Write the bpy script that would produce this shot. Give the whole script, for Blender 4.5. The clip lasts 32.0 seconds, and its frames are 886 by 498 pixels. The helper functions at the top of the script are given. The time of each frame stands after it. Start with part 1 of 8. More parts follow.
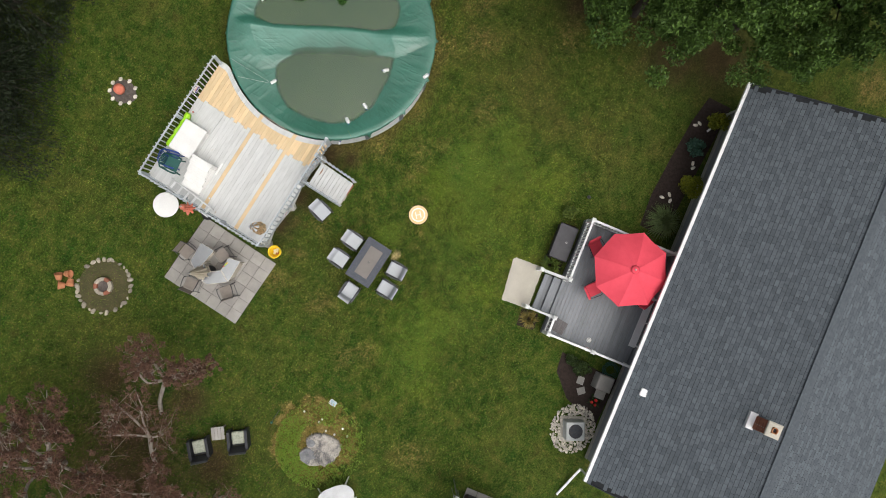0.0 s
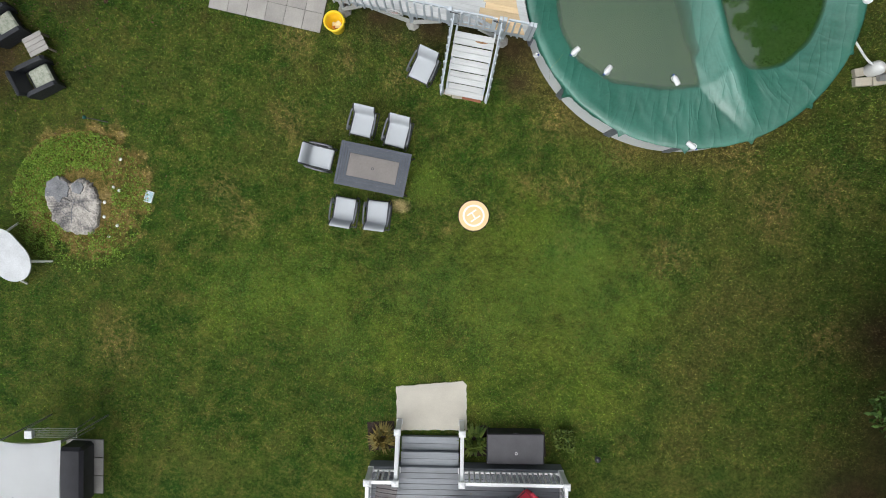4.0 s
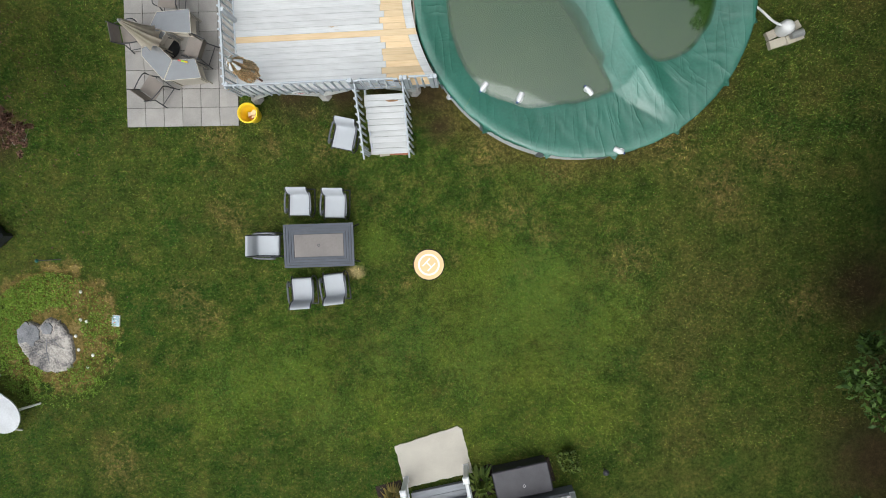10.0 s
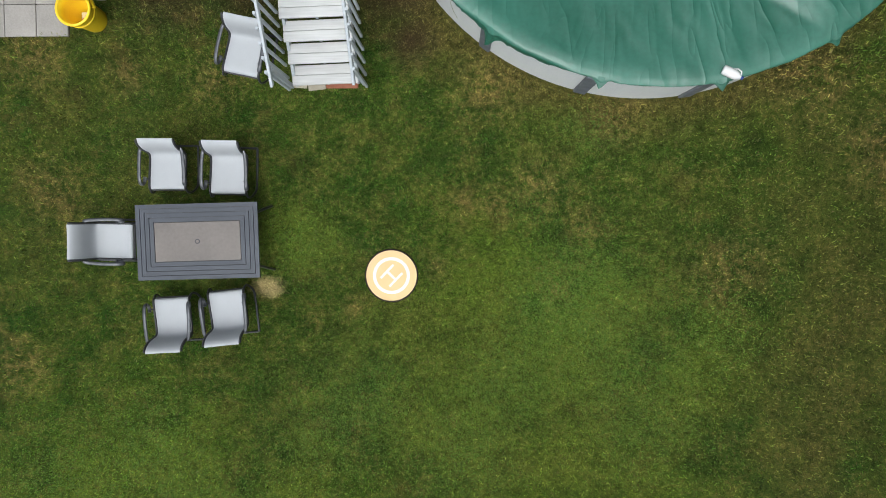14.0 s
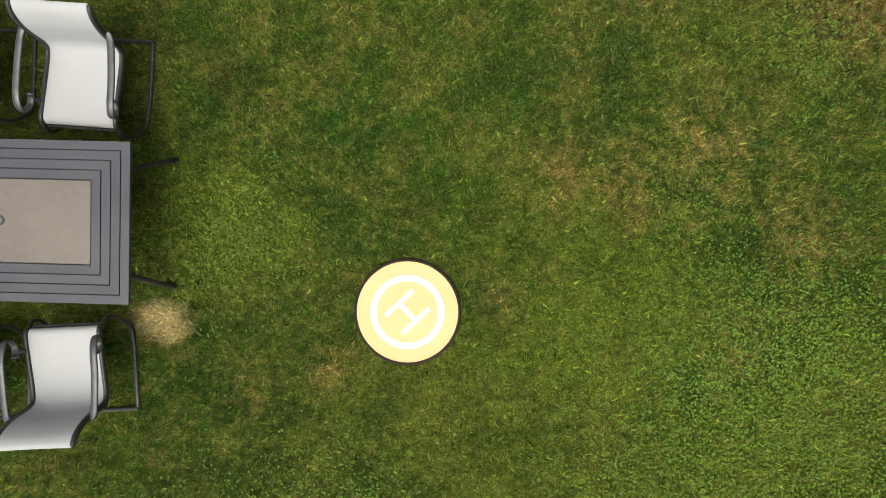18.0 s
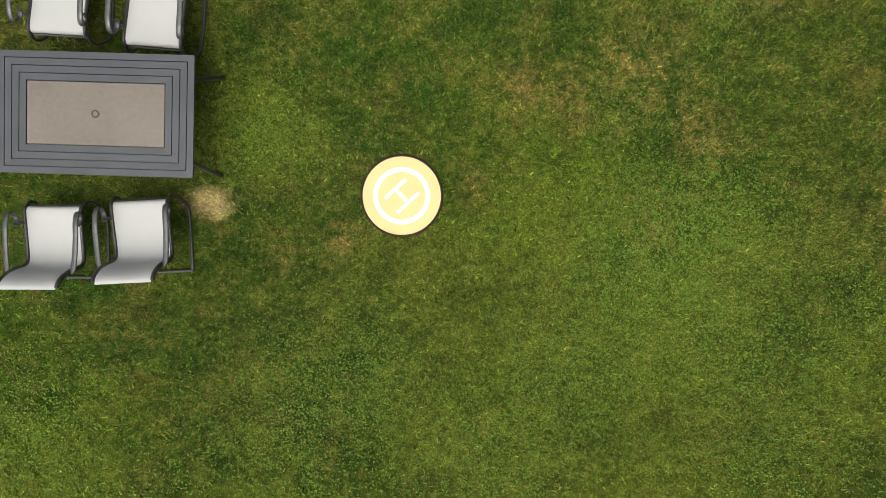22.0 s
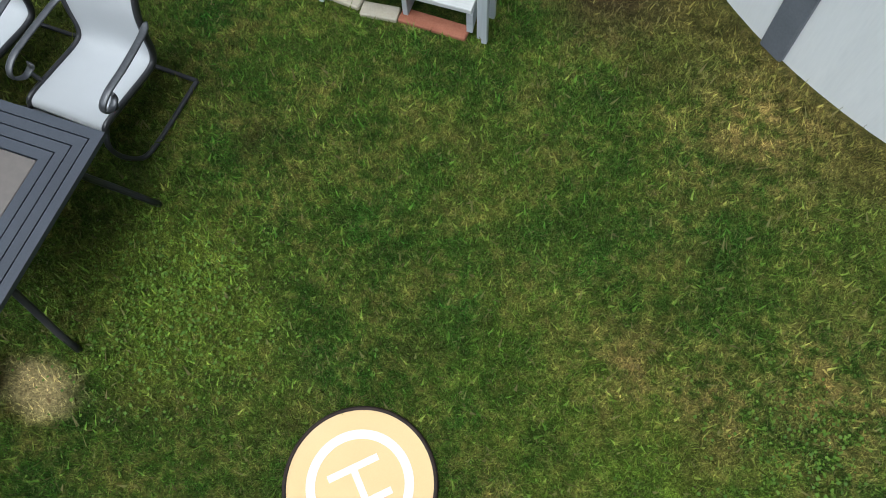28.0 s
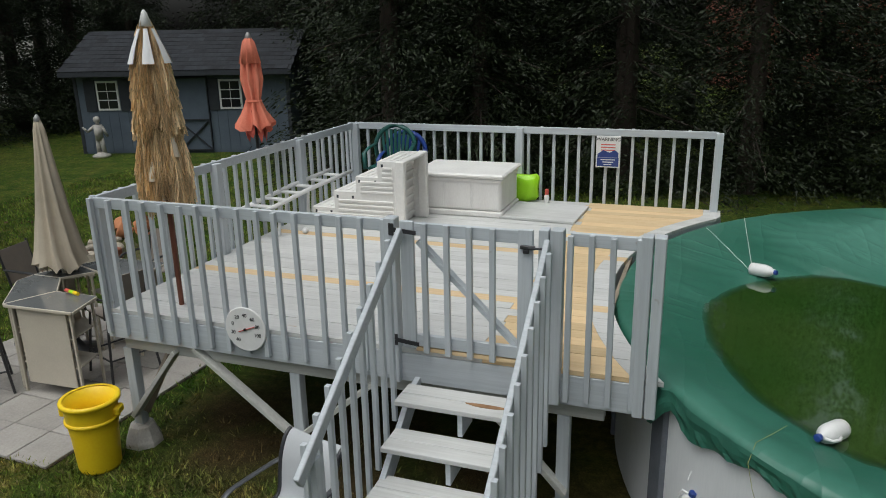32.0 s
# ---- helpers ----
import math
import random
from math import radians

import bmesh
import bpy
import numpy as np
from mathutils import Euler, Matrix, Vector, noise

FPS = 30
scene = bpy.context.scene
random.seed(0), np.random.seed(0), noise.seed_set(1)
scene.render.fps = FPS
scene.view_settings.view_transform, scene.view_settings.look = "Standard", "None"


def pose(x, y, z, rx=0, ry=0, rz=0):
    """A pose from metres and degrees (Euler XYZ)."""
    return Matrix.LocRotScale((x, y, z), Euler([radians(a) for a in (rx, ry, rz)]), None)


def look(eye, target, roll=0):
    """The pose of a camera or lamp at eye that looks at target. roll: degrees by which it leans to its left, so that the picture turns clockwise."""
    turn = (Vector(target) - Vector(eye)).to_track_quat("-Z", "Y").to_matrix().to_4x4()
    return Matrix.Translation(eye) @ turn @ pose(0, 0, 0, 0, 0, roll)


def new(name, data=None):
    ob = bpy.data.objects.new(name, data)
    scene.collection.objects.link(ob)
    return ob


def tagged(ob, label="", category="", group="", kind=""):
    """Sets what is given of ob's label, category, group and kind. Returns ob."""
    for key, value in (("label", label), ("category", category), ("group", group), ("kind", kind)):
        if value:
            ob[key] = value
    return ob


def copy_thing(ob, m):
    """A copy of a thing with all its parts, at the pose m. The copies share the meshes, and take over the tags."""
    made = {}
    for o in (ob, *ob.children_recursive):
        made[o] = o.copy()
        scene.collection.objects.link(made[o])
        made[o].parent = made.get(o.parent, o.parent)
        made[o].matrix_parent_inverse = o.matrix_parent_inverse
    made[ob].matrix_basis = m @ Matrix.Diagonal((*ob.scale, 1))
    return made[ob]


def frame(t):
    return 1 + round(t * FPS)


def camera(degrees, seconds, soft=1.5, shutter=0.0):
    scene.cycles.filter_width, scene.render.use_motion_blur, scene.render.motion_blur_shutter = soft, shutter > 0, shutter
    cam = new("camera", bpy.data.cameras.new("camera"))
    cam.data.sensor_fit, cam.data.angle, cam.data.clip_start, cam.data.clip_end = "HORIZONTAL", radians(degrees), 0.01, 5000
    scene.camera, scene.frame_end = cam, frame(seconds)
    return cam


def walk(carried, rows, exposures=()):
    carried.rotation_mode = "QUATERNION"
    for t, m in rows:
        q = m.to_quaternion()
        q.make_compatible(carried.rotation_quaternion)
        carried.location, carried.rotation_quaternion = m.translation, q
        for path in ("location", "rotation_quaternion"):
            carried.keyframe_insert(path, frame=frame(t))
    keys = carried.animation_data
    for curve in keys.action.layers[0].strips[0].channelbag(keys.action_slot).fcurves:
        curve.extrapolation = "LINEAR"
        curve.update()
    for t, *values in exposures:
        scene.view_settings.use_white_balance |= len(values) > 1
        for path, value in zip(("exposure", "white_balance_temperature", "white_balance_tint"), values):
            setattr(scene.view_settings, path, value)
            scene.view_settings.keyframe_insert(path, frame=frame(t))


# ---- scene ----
cam = camera(61.85, 32.0, soft=0.95)
PATH = [
    (0, (-1.860, -28.648, -0.515), (-1.7730, -26.6515, -0.5846), -57.93),
    (0.5, (-1.232, -26.845, -0.627), (-1.1784, -24.8464, -0.6840), -46.80),
    (1, (-0.895, -25.031, -0.510), (-0.8441, -23.0319, -0.5574), -34.25),
    (1.5, (-0.497, -23.432, -0.565), (-0.4756, -21.4324, -0.5982), -21.84),
    (2, (-0.296, -21.504, -0.690), (-0.3017, -19.5040, -0.7202), -3.68),
    (2.5, (-0.562, -20.043, -0.593), (-0.5557, -18.0432, -0.6429), 10.53),
    (4.5, (-0.676, -17.956, -0.055), (-0.6744, -15.9579, -0.1496), 11.05),
    (5, (-0.827, -18.215, -0.129), (-0.8320, -16.2166, -0.2180), 11.13),
    (5.5, (-0.949, -18.404, -0.088), (-0.9622, -16.4068, -0.1892), 11.35),
    (6, (-1.098, -18.553, -0.142), (-1.1142, -16.5561, -0.2449), 11.48),
    (6.5, (-1.339, -18.597, -0.173), (-1.3449, -16.5998, -0.2812), 8.41),
    (7, (-1.378, -18.616, -0.168), (-1.3923, -16.6196, -0.2843), 2.01),
    (7.5, (-1.450, -18.516, -0.227), (-1.4657, -16.5191, -0.3428), -2.48),
    (8, (-1.341, -18.453, -0.068), (-1.3593, -16.4572, -0.1893), -2.47),
    (8.5, (-0.936, -18.388, 0.165), (-0.9666, -16.3916, 0.0552), -2.45),
    (9, (-0.355, -18.282, 0.553), (-0.3933, -16.2851, 0.4549), -2.47),
    (9.5, (0.413, -18.196, 1.007), (0.3662, -16.1987, 0.9108), -2.53),
    (10, (0.884, -18.118, 1.262), (0.8266, -16.1213, 1.1636), -2.59),
    (10.5, (1.162, -17.995, 1.206), (1.0970, -15.9977, 1.1129), -2.56),
    (11, (1.067, -17.419, 1.195), (1.0139, -15.4223, 1.1009), -2.49),
    (11.5, (1.135, -15.927, 1.078), (1.0728, -13.9302, 0.9880), -2.36),
    (12, (1.042, -14.333, 1.087), (0.9859, -12.3358, 0.9907), -2.32),
    (12.5, (1.028, -13.623, 1.105), (0.9758, -11.6268, 0.9989), -2.25),
    (13, (1.059, -13.335, 1.078), (1.0018, -11.3382, 0.9702), -2.27),
    (13.5, (1.081, -12.290, 1.033), (1.0230, -10.2937, 0.9190), -2.12),
    (14, (0.982, -10.669, 0.895), (0.9403, -8.6720, 0.7941), -2.20),
    (14.5, (0.895, -9.785, 0.823), (0.8654, -7.7872, 0.7304), -2.26),
    (16.5, (1.100, -5.467, 0.502), (1.0322, -3.4690, 0.4355), -1.78),
    (17, (0.858, -5.366, 0.535), (0.8038, -3.3682, 0.4664), -1.85),
    (17.5, (0.465, -5.343, 0.603), (0.4165, -3.3450, 0.5420), 1.50),
    (18, (0.359, -5.330, 0.651), (0.3177, -3.3313, 0.5786), 0.89),
    (18.5, (0.361, -5.351, 0.656), (0.3191, -3.3532, 0.5808), 0.81),
    (19, (0.391, -5.392, 0.657), (0.3462, -3.3938, 0.5802), 0.85),
    (19.5, (0.390, -5.437, 0.664), (0.3508, -3.4389, 0.5831), 0.89),
    (20, (0.439, -5.506, 0.600), (0.3908, -3.5087, 0.5089), 1.01),
    (20.5, (0.467, -5.574, 0.249), (0.4222, -3.5765, 0.1560), 1.14),
    (21, (0.570, -5.672, -0.192), (0.5068, -3.6744, -0.2680), 1.19),
    (21.5, (0.556, -6.375, -0.179), (0.5049, -4.3783, -0.2718), 1.20),
    (22, (0.490, -6.949, -0.165), (0.4630, -4.9510, -0.2586), 1.22),
    (22.5, (0.467, -6.961, 0.038), (0.4459, -4.9630, -0.0485), 1.34),
    (23, (0.531, -6.272, 0.139), (0.4944, -4.2738, 0.0523), 1.51),
    (23.5, (0.592, -5.016, 0.067), (0.5400, -3.0181, -0.0028), 11.87),
    (24, (0.573, -4.095, -0.042), (0.5243, -2.0960, -0.0844), 18.68),
    (24.5, (0.582, -4.024, -0.055), (0.5250, -2.0255, -0.0911), 18.74),
    (26.5, (0.687, -3.820, -0.096), (0.5127, -1.8445, 0.1593), 19.25),
    (27, (0.669, -3.816, -0.100), (0.4167, -1.8936, 0.3894), 19.82),
    (27.5, (0.648, -3.818, -0.111), (0.3492, -1.9452, 0.5257), 20.32),
    (28, (0.623, -3.820, -0.113), (0.3077, -1.9714, 0.5832), 20.53),
    (28.5, (0.627, -3.815, -0.140), (0.2473, -2.0612, 0.7424), 21.57),
    (29, (0.616, -3.812, -0.168), (0.2160, -2.1084, 0.7997), 22.13),
    (29.5, (0.604, -3.762, -0.228), (0.1507, -2.1989, 0.9344), 22.95),
    (30, (0.605, -3.720, -0.298), (0.0910, -2.3522, 1.0674), 26.95),
    (30.5, (0.613, -3.678, -0.359), (0.0519, -2.5049, 1.1610), 30.72),
    (31, (0.623, -3.634, -0.387), (0.0145, -2.6994, 1.2735), 36.85),
    (31.5, (0.633, -3.616, -0.407), (-0.0049, -2.8983, 1.3478), 44.24),
    (32, (0.652, -3.609, -0.424), (-0.0025, -3.0257, 1.3737), 50.16),
]
LIE = Matrix(((1, 0, 0, 0), (0, 0, 1, 0), (0, -1, 0, 0), (0, 0, 0, 1)))
EXPOSURES = [(0.0, -0.12, 6450, 8), (2.0, -0.1, 6250, 8), (5.0, -0.07, 6050, 6), (14.5, -0.06, 6100, 6), (17.0, 0.18, 6950, 6), (23.0, 0.16, 7150, 6), (24.0, 0.1, 7700, 7), (26.5, -0.2, 5900, 0), (27.2, -0.2, 5850, -1), (28.0, 0.0, 5800, 3), (29.0, 0.33, 6050, 6), (30.0, 0.08, 6250, 8), (31.0, -0.47, 6250, 5), (32.0, -0.5, 6250, 5)]
walk(cam, [(t, LIE @ look(eye, target, roll)) for t, eye, target, roll in PATH], EXPOSURES)

# ---- world and light ----
SUN_EL, SUN_AZ = radians(70), radians(200)
world = bpy.data.worlds.new("sky")
scene.world = world
world.use_nodes = True
wn = world.node_tree.nodes
sky = wn.new("ShaderNodeTexSky")
sky.sky_type, sky.sun_disc = "NISHITA", False
sky.sun_elevation, sky.sun_rotation = SUN_EL, SUN_AZ
sky.air_density, sky.dust_density, sky.ozone_density = 1.0, 8.0, 1.0
haze = wn.new("ShaderNodeHueSaturation")
haze.inputs["Saturation"].default_value = 0.4
world.node_tree.links.new(sky.outputs[0], haze.inputs["Color"])
world.node_tree.links.new(haze.outputs[0], wn["Background"].inputs[0])
wn["Background"].inputs[1].default_value = 0.14
sun = new("sun", bpy.data.lights.new("sun", "SUN"))
sun.data.energy, sun.data.angle, sun.data.color = 1.0, radians(60), (1.0, 0.98, 0.95)
sun.matrix_world = look((0, 0, 40), (40 / math.tan(SUN_EL) * -math.sin(SUN_AZ), 40 / math.tan(SUN_EL) * -math.cos(SUN_AZ), 0))


# ---- materials ----
def node(nt, kind, ins=None, **props):
    n = nt.nodes.new("ShaderNode" + kind)
    for k, v in props.items():
        if k == "operation":
            n.operation = v
        elif k == "blend_type":
            n.data_type, n.blend_type = "RGBA", v
        elif k == "feature":
            n.feature = v
        elif k == "interpolation":
            n.color_ramp.interpolation = v
    for k, v in (ins or {}).items():
        if isinstance(v, bpy.types.NodeSocket):
            nt.links.new(v, n.inputs[k])
        else:
            n.inputs[k].default_value = v
    return n


def ramp(nt, fac, stops):
    n = node(nt, "ValToRGB", {0: fac})
    els = n.color_ramp.elements
    while len(els) < len(stops):
        els.new(0.5)
    for e, (p, c) in zip(els, stops):
        e.position, e.color = p, (*c, 1)
    return n.outputs[0]


def mix(nt, fac, a, b, blend="MIX"):
    n = node(nt, "Mix", blend_type=blend)
    for k, v in ((0, fac), (6, a), (7, b)):
        if isinstance(v, bpy.types.NodeSocket):
            nt.links.new(v, n.inputs[k])
        else:
            n.inputs[k].default_value = v if k == 0 else (*v, 1)
    return n.outputs[2]


def calc(nt, op, a, b=0.0, c=0.0):
    return node(nt, "Math", {0: a, 1: b, 2: c}, operation=op).outputs[0]


def noise_of(nt, vec, scale, detail=4.0, rough=0.5):
    return node(nt, "TexNoise", {"Vector": vec, "Scale": scale, "Detail": detail, "Roughness": rough}).outputs[0]


def blank(name, rough=0.7, metal=0.0):
    m = bpy.data.materials.new(name)
    m.use_nodes = True
    b = m.node_tree.nodes["Principled BSDF"]
    b.inputs["Roughness"].default_value, b.inputs["Metallic"].default_value = rough, metal
    return m, m.node_tree, b


def mat(name, col, col2=None, rough=0.7, metal=0.0, scale=8.0, fine=60.0, bump=0.15, spread=0.6, rnd=0.0, stretch=(1, 1, 1), island=0.0, depth=0.01, spec=0.5):
    """Two colours mixed by coarse and fine noise, with relief; rnd, island: how far single pieces differ in brightness."""
    m, nt, b = blank(name, rough, metal)
    b.inputs["Specular IOR Level"].default_value = spec
    col2 = col2 or tuple(c * 0.75 for c in col)
    tc = node(nt, "TexCoord")
    src = tc.outputs["Object"]
    if rnd:
        src = node(nt, "VectorMath", {0: src, 1: node(nt, "CombineXYZ", {0: calc(nt, "MULTIPLY", node(nt, "ObjectInfo").outputs["Random"], 37.0)}).outputs[0]}, operation="ADD").outputs[0]
    vec = node(nt, "Mapping", {0: src, 3: stretch}).outputs[0]
    v = calc(nt, "MULTIPLY_ADD", noise_of(nt, vec, scale), 0.6, calc(nt, "MULTIPLY", noise_of(nt, vec, fine, 3), 0.4))
    out = ramp(nt, v, ((0.5 - spread * 0.3, col2), (0.5 + spread * 0.3, col)))
    for amount, source in ((rnd, "ObjectInfo"), (island, "NewGeometry")):
        if amount:
            r = node(nt, source).outputs["Random" if amount == rnd and source == "ObjectInfo" else "Random Per Island"]
            val = node(nt, "MapRange", {0: r, 3: 1 - amount, 4: 1 + amount}).outputs[0]
            out = node(nt, "HueSaturation", {"Value": val, "Color": out}).outputs[0]
    nt.links.new(out, b.inputs["Base Color"])
    rr = node(nt, "MapRange", {0: v, 1: 0.3, 2: 0.7, 3: min(1, rough + 0.08), 4: max(0.02, rough - 0.08)}).outputs[0]
    nt.links.new(rr, b.inputs["Roughness"])
    if bump:
        nt.links.new(node(nt, "Bump", {"Strength": bump, "Distance": depth, "Height": v}).outputs[0], b.inputs["Normal"])
    return m


# worn, dry and bare places of the lawn: x, y, radius
POOL = (3.82, 6.19)
DRY = ((-1.80, -0.1, 0.26), (1.52, 2.66, 0.42), (1.55, 0.97, 0.26), (2.12, 1.14, 0.34), (1.1, 1.0, 0.22), (2.77, 0.62, 0.24), (2.36, -0.34, 0.2), (0.66, 0.1, 0.17), (3.3, 2.1, 0.35), (6.0, 2.65, 0.5), (7.1, 1.6, 0.55),
       (-5.1, 3.3, 0.4), (-3.7, 3.1, 0.3), (-2.4, 2.9, 0.35), (-4.8, 1.4, 0.42), (-6.13, -0.45, 0.35), (-5.6, -1.1, 0.35), (-8.0, -4.75, 0.55), (4.94, -0.1, 0.45), (8.4, 2.2, 0.5), (8.9, -1.4, 0.5), (-0.58, -0.42, 0.14), (-1.2, -0.65, 0.14), (14.1, -12.6, 0.6))

# bare earth and painted shade under deck, trees and by the stairs; dry ring round the stump
EARTH_SHADE = ((-12.7, 4.8, 2.0), (-11.4, 6.6, 1.2), (-10.6, 3.6, 0.9), (-14.6, 3.8, 2.6), (-16.5, 0.5, 2.2), (-12.2, 1.6, 1.2), (-3.0, 4.4, 0.9), (-1.9, 4.3, 0.8), (0.15, 4.15, 0.8), (-0.9, 4.7, 0.9), (-2.2, 5.0, 1.0), (0.4, 3.35, 0.45), (-3.4, 5.0, 0.9), (10.7, -5.2, 1.5), (11.9, -3.4, 2.0), (11.6, -6.8, 1.7), (10.5, -1.0, 1.1), (12.5, 1.2, 1.6))
STUMP_RING = ((-9.4, -1.2, 1.62), (-9.3, -1.3, 1.4))
LUSH = ((1.3, -0.1, 1.1), (2.4, -1.3, 1.3), (3.4, -3.6, 1.5), (1.0, -3.9, 1.2), (-5.0, -3.1, 1.2), (0.8, -1.9, 1.5), (-3.6, -2.7, 1.3), (2.6, -0.9, 1.0), (-1.2, -3.6, 1.2), (2.4, -2.9, 1.1), (-1.4, 0.6, 0.5), (4.3, -1.6, 0.8))


def lawn_colour(nt, lift=1.0, low=0.38, high=1.65):
    """Colour of the lawn from the place alone; the same for the soil sheet and for the blades."""
    pos = node(nt, "NewGeometry").outputs["Position"]
    flat = node(nt, "VectorMath", {0: pos, 1: (1, 1, 0)}, operation="MULTIPLY").outputs[0]
    big, mid, small = noise_of(nt, flat, 0.22, 3), noise_of(nt, flat, 0.9, 5, 0.6), noise_of(nt, flat, 5.0, 5, 0.65)
    mott = noise_of(nt, node(nt, "VectorMath", {0: flat, 1: (3.7, 9.4, 0)}, operation="ADD").outputs[0], 2.4, 6, 0.62)
    tuft = noise_of(nt, node(nt, "VectorMath", {0: flat, 1: (7.3, 2.1, 0)}, operation="ADD").outputs[0], 13.0, 5, 0.7)
    fine = calc(nt, "MULTIPLY_ADD", noise_of(nt, flat, 60.0, 4, 0.75), 0.45, calc(nt, "MULTIPLY", noise_of(nt, flat, 190.0, 3, 0.7), 0.55))
    green = ramp(nt, calc(nt, "MULTIPLY_ADD", calc(nt, "MULTIPLY_ADD", mid, 0.45, calc(nt, "MULTIPLY", mott, 0.55)), 0.7, calc(nt, "MULTIPLY", tuft, 0.3)), ((0.38, (0.030, 0.071, 0.009)), (0.5, (0.063, 0.122, 0.013)), (0.62, (0.112, 0.180, 0.020))))
    olive = ramp(nt, tuft, ((0.35, (0.094, 0.088, 0.020)), (0.65, (0.190, 0.150, 0.044))))
    dry = node(nt, "MapRange", {0: calc(nt, "MULTIPLY_ADD", mid, 0.5, calc(nt, "MULTIPLY", big, 0.5)), 1: 0.46, 2: 0.62, 3: 0.0, 4: 0.5}).outputs[0]
    xyz = node(nt, "SeparateXYZ", {0: flat})
    east = node(nt, "MapRange", {0: xyz.outputs[0], 1: 0.0, 2: 7.0, 3: 0.0, 4: 0.38}).outputs[0]
    dry = calc(nt, "MULTIPLY_ADD", east, small, dry)
    thatch = node(nt, "MapRange", {0: calc(nt, "MULTIPLY_ADD", mott, 0.5, calc(nt, "MULTIPLY", tuft, 0.5)), 1: 0.46, 2: 0.62, 3: 0.0, 4: 0.68}).outputs[0]
    dry = calc(nt, "MAXIMUM", calc(nt, "MULTIPLY", dry, calc(nt, "MULTIPLY_ADD", tuft, 1.6, 0.1)), thatch)
    lush = None
    for x, y, r in LUSH:
        d = node(nt, "VectorMath", {0: flat, 1: (x, y, 0)}, operation="DISTANCE").outputs["Value"]
        d = calc(nt, "MULTIPLY_ADD", calc(nt, "SUBTRACT", mid, 0.5), -4.0 * r, d)
        s = node(nt, "MapRange", {0: d, 1: r * 1.4, 2: 0.0, 3: 0.0, 4: 0.85}).outputs[0]
        lush = s if lush is None else calc(nt, "MAXIMUM", lush, s)
    rich = node(nt, "MapRange", {0: noise_of(nt, node(nt, "VectorMath", {0: flat, 1: (21.3, 4.7, 0)}, operation="ADD").outputs[0], 1.1, 5, 0.62), 1: 0.52, 2: 0.66, 3: 0.0, 4: 0.75}).outputs[0]
    green = mix(nt, rich, green, (0.036, 0.108, 0.012))
    tan = node(nt, "MapRange", {0: noise_of(nt, node(nt, "VectorMath", {0: flat, 1: (2.9, 31.7, 0)}, operation="ADD").outputs[0], 1.5, 6, 0.66), 1: 0.54, 2: 0.68, 3: 0.0, 4: 0.36}).outputs[0]
    green = mix(nt, tan, green, (0.175, 0.118, 0.036))
    green = mix(nt, calc(nt, "MULTIPLY", lush, calc(nt, "MULTIPLY_ADD", tuft, 1.6, -0.2)), green, (0.185, 0.265, 0.026))
    dry = calc(nt, "MULTIPLY", dry, calc(nt, "MULTIPLY_ADD", lush, -0.35, 1.0))
    straw = None
    for x, y, r in DRY[1:]:
        d = node(nt, "VectorMath", {0: flat, 1: (x, y, 0)}, operation="DISTANCE").outputs["Value"]
        d = calc(nt, "MULTIPLY_ADD", calc(nt, "SUBTRACT", mid, 0.5), -3.0 * r, d)
        s = node(nt, "MapRange", {0: d, 1: r * 1.7, 2: 0.0, 3: 0.0, 4: 1.0}).outputs[0]
        straw = s if straw is None else calc(nt, "MAXIMUM", straw, s)
    ragged = node(nt, "MapRange", {0: calc(nt, "MULTIPLY_ADD", tuft, 0.5, calc(nt, "MULTIPLY", small, 0.5)), 1: 0.44, 2: 0.58, 3: 0.0, 4: 1.0}).outputs[0]
    straw = calc(nt, "MULTIPLY", straw, ragged)
    ring = node(nt, "VectorMath", {0: flat, 1: (*POOL, 0)}, operation="DISTANCE").outputs["Value"]
    ring = calc(nt, "MULTIPLY_ADD", calc(nt, "SUBTRACT", mid, 0.5), 1.6, ring)
    worn = node(nt, "MapRange", {0: ring, 1: 4.64, 2: 3.94, 3: 0.0, 4: 0.8}).outputs[0]
    out = mix(nt, calc(nt, "MINIMUM", calc(nt, "MAXIMUM", dry, worn), 0.9), green, olive)
    out = mix(nt, calc(nt, "MULTIPLY", straw, 0.7), out, (0.30, 0.20, 0.075))
    wear_and_shade = []
    for spots, inner, reach in ((EARTH_SHADE, 0.2, 1.2), (STUMP_RING, 0.88, 1.08)):
        f = None
        for x, y, r in spots:
            d = node(nt, "VectorMath", {0: flat, 1: (x, y, 0)}, operation="DISTANCE").outputs["Value"]
            d = calc(nt, "MULTIPLY_ADD", calc(nt, "SUBTRACT", mott, 0.5), -1.2 * r, d)
            s = node(nt, "MapRange", {0: d, 1: r * reach, 2: r * inner, 3: 0.0, 4: 1.0}).outputs[0]
            f = s if f is None else calc(nt, "MAXIMUM", f, s)
        wear_and_shade.append(f)
    # this brown is bare soil and also the shade under trees and deck
    out = mix(nt, calc(nt, "MULTIPLY", wear_and_shade[0], 0.85), out, (0.085, 0.052, 0.026))
    sandy = ramp(nt, calc(nt, "MULTIPLY_ADD", tuft, 0.6, calc(nt, "MULTIPLY", mott, 0.4)), ((0.42, (0.12, 0.125, 0.022)), (0.5, (0.25, 0.175, 0.05)), (0.62, (0.37, 0.27, 0.115))))
    out = mix(nt, calc(nt, "MULTIPLY", wear_and_shade[1], 0.9), out, sandy)
    d = node(nt, "VectorMath", {0: flat, 1: (DRY[0][0], DRY[0][1], 0)}, operation="SUBTRACT").outputs[0]
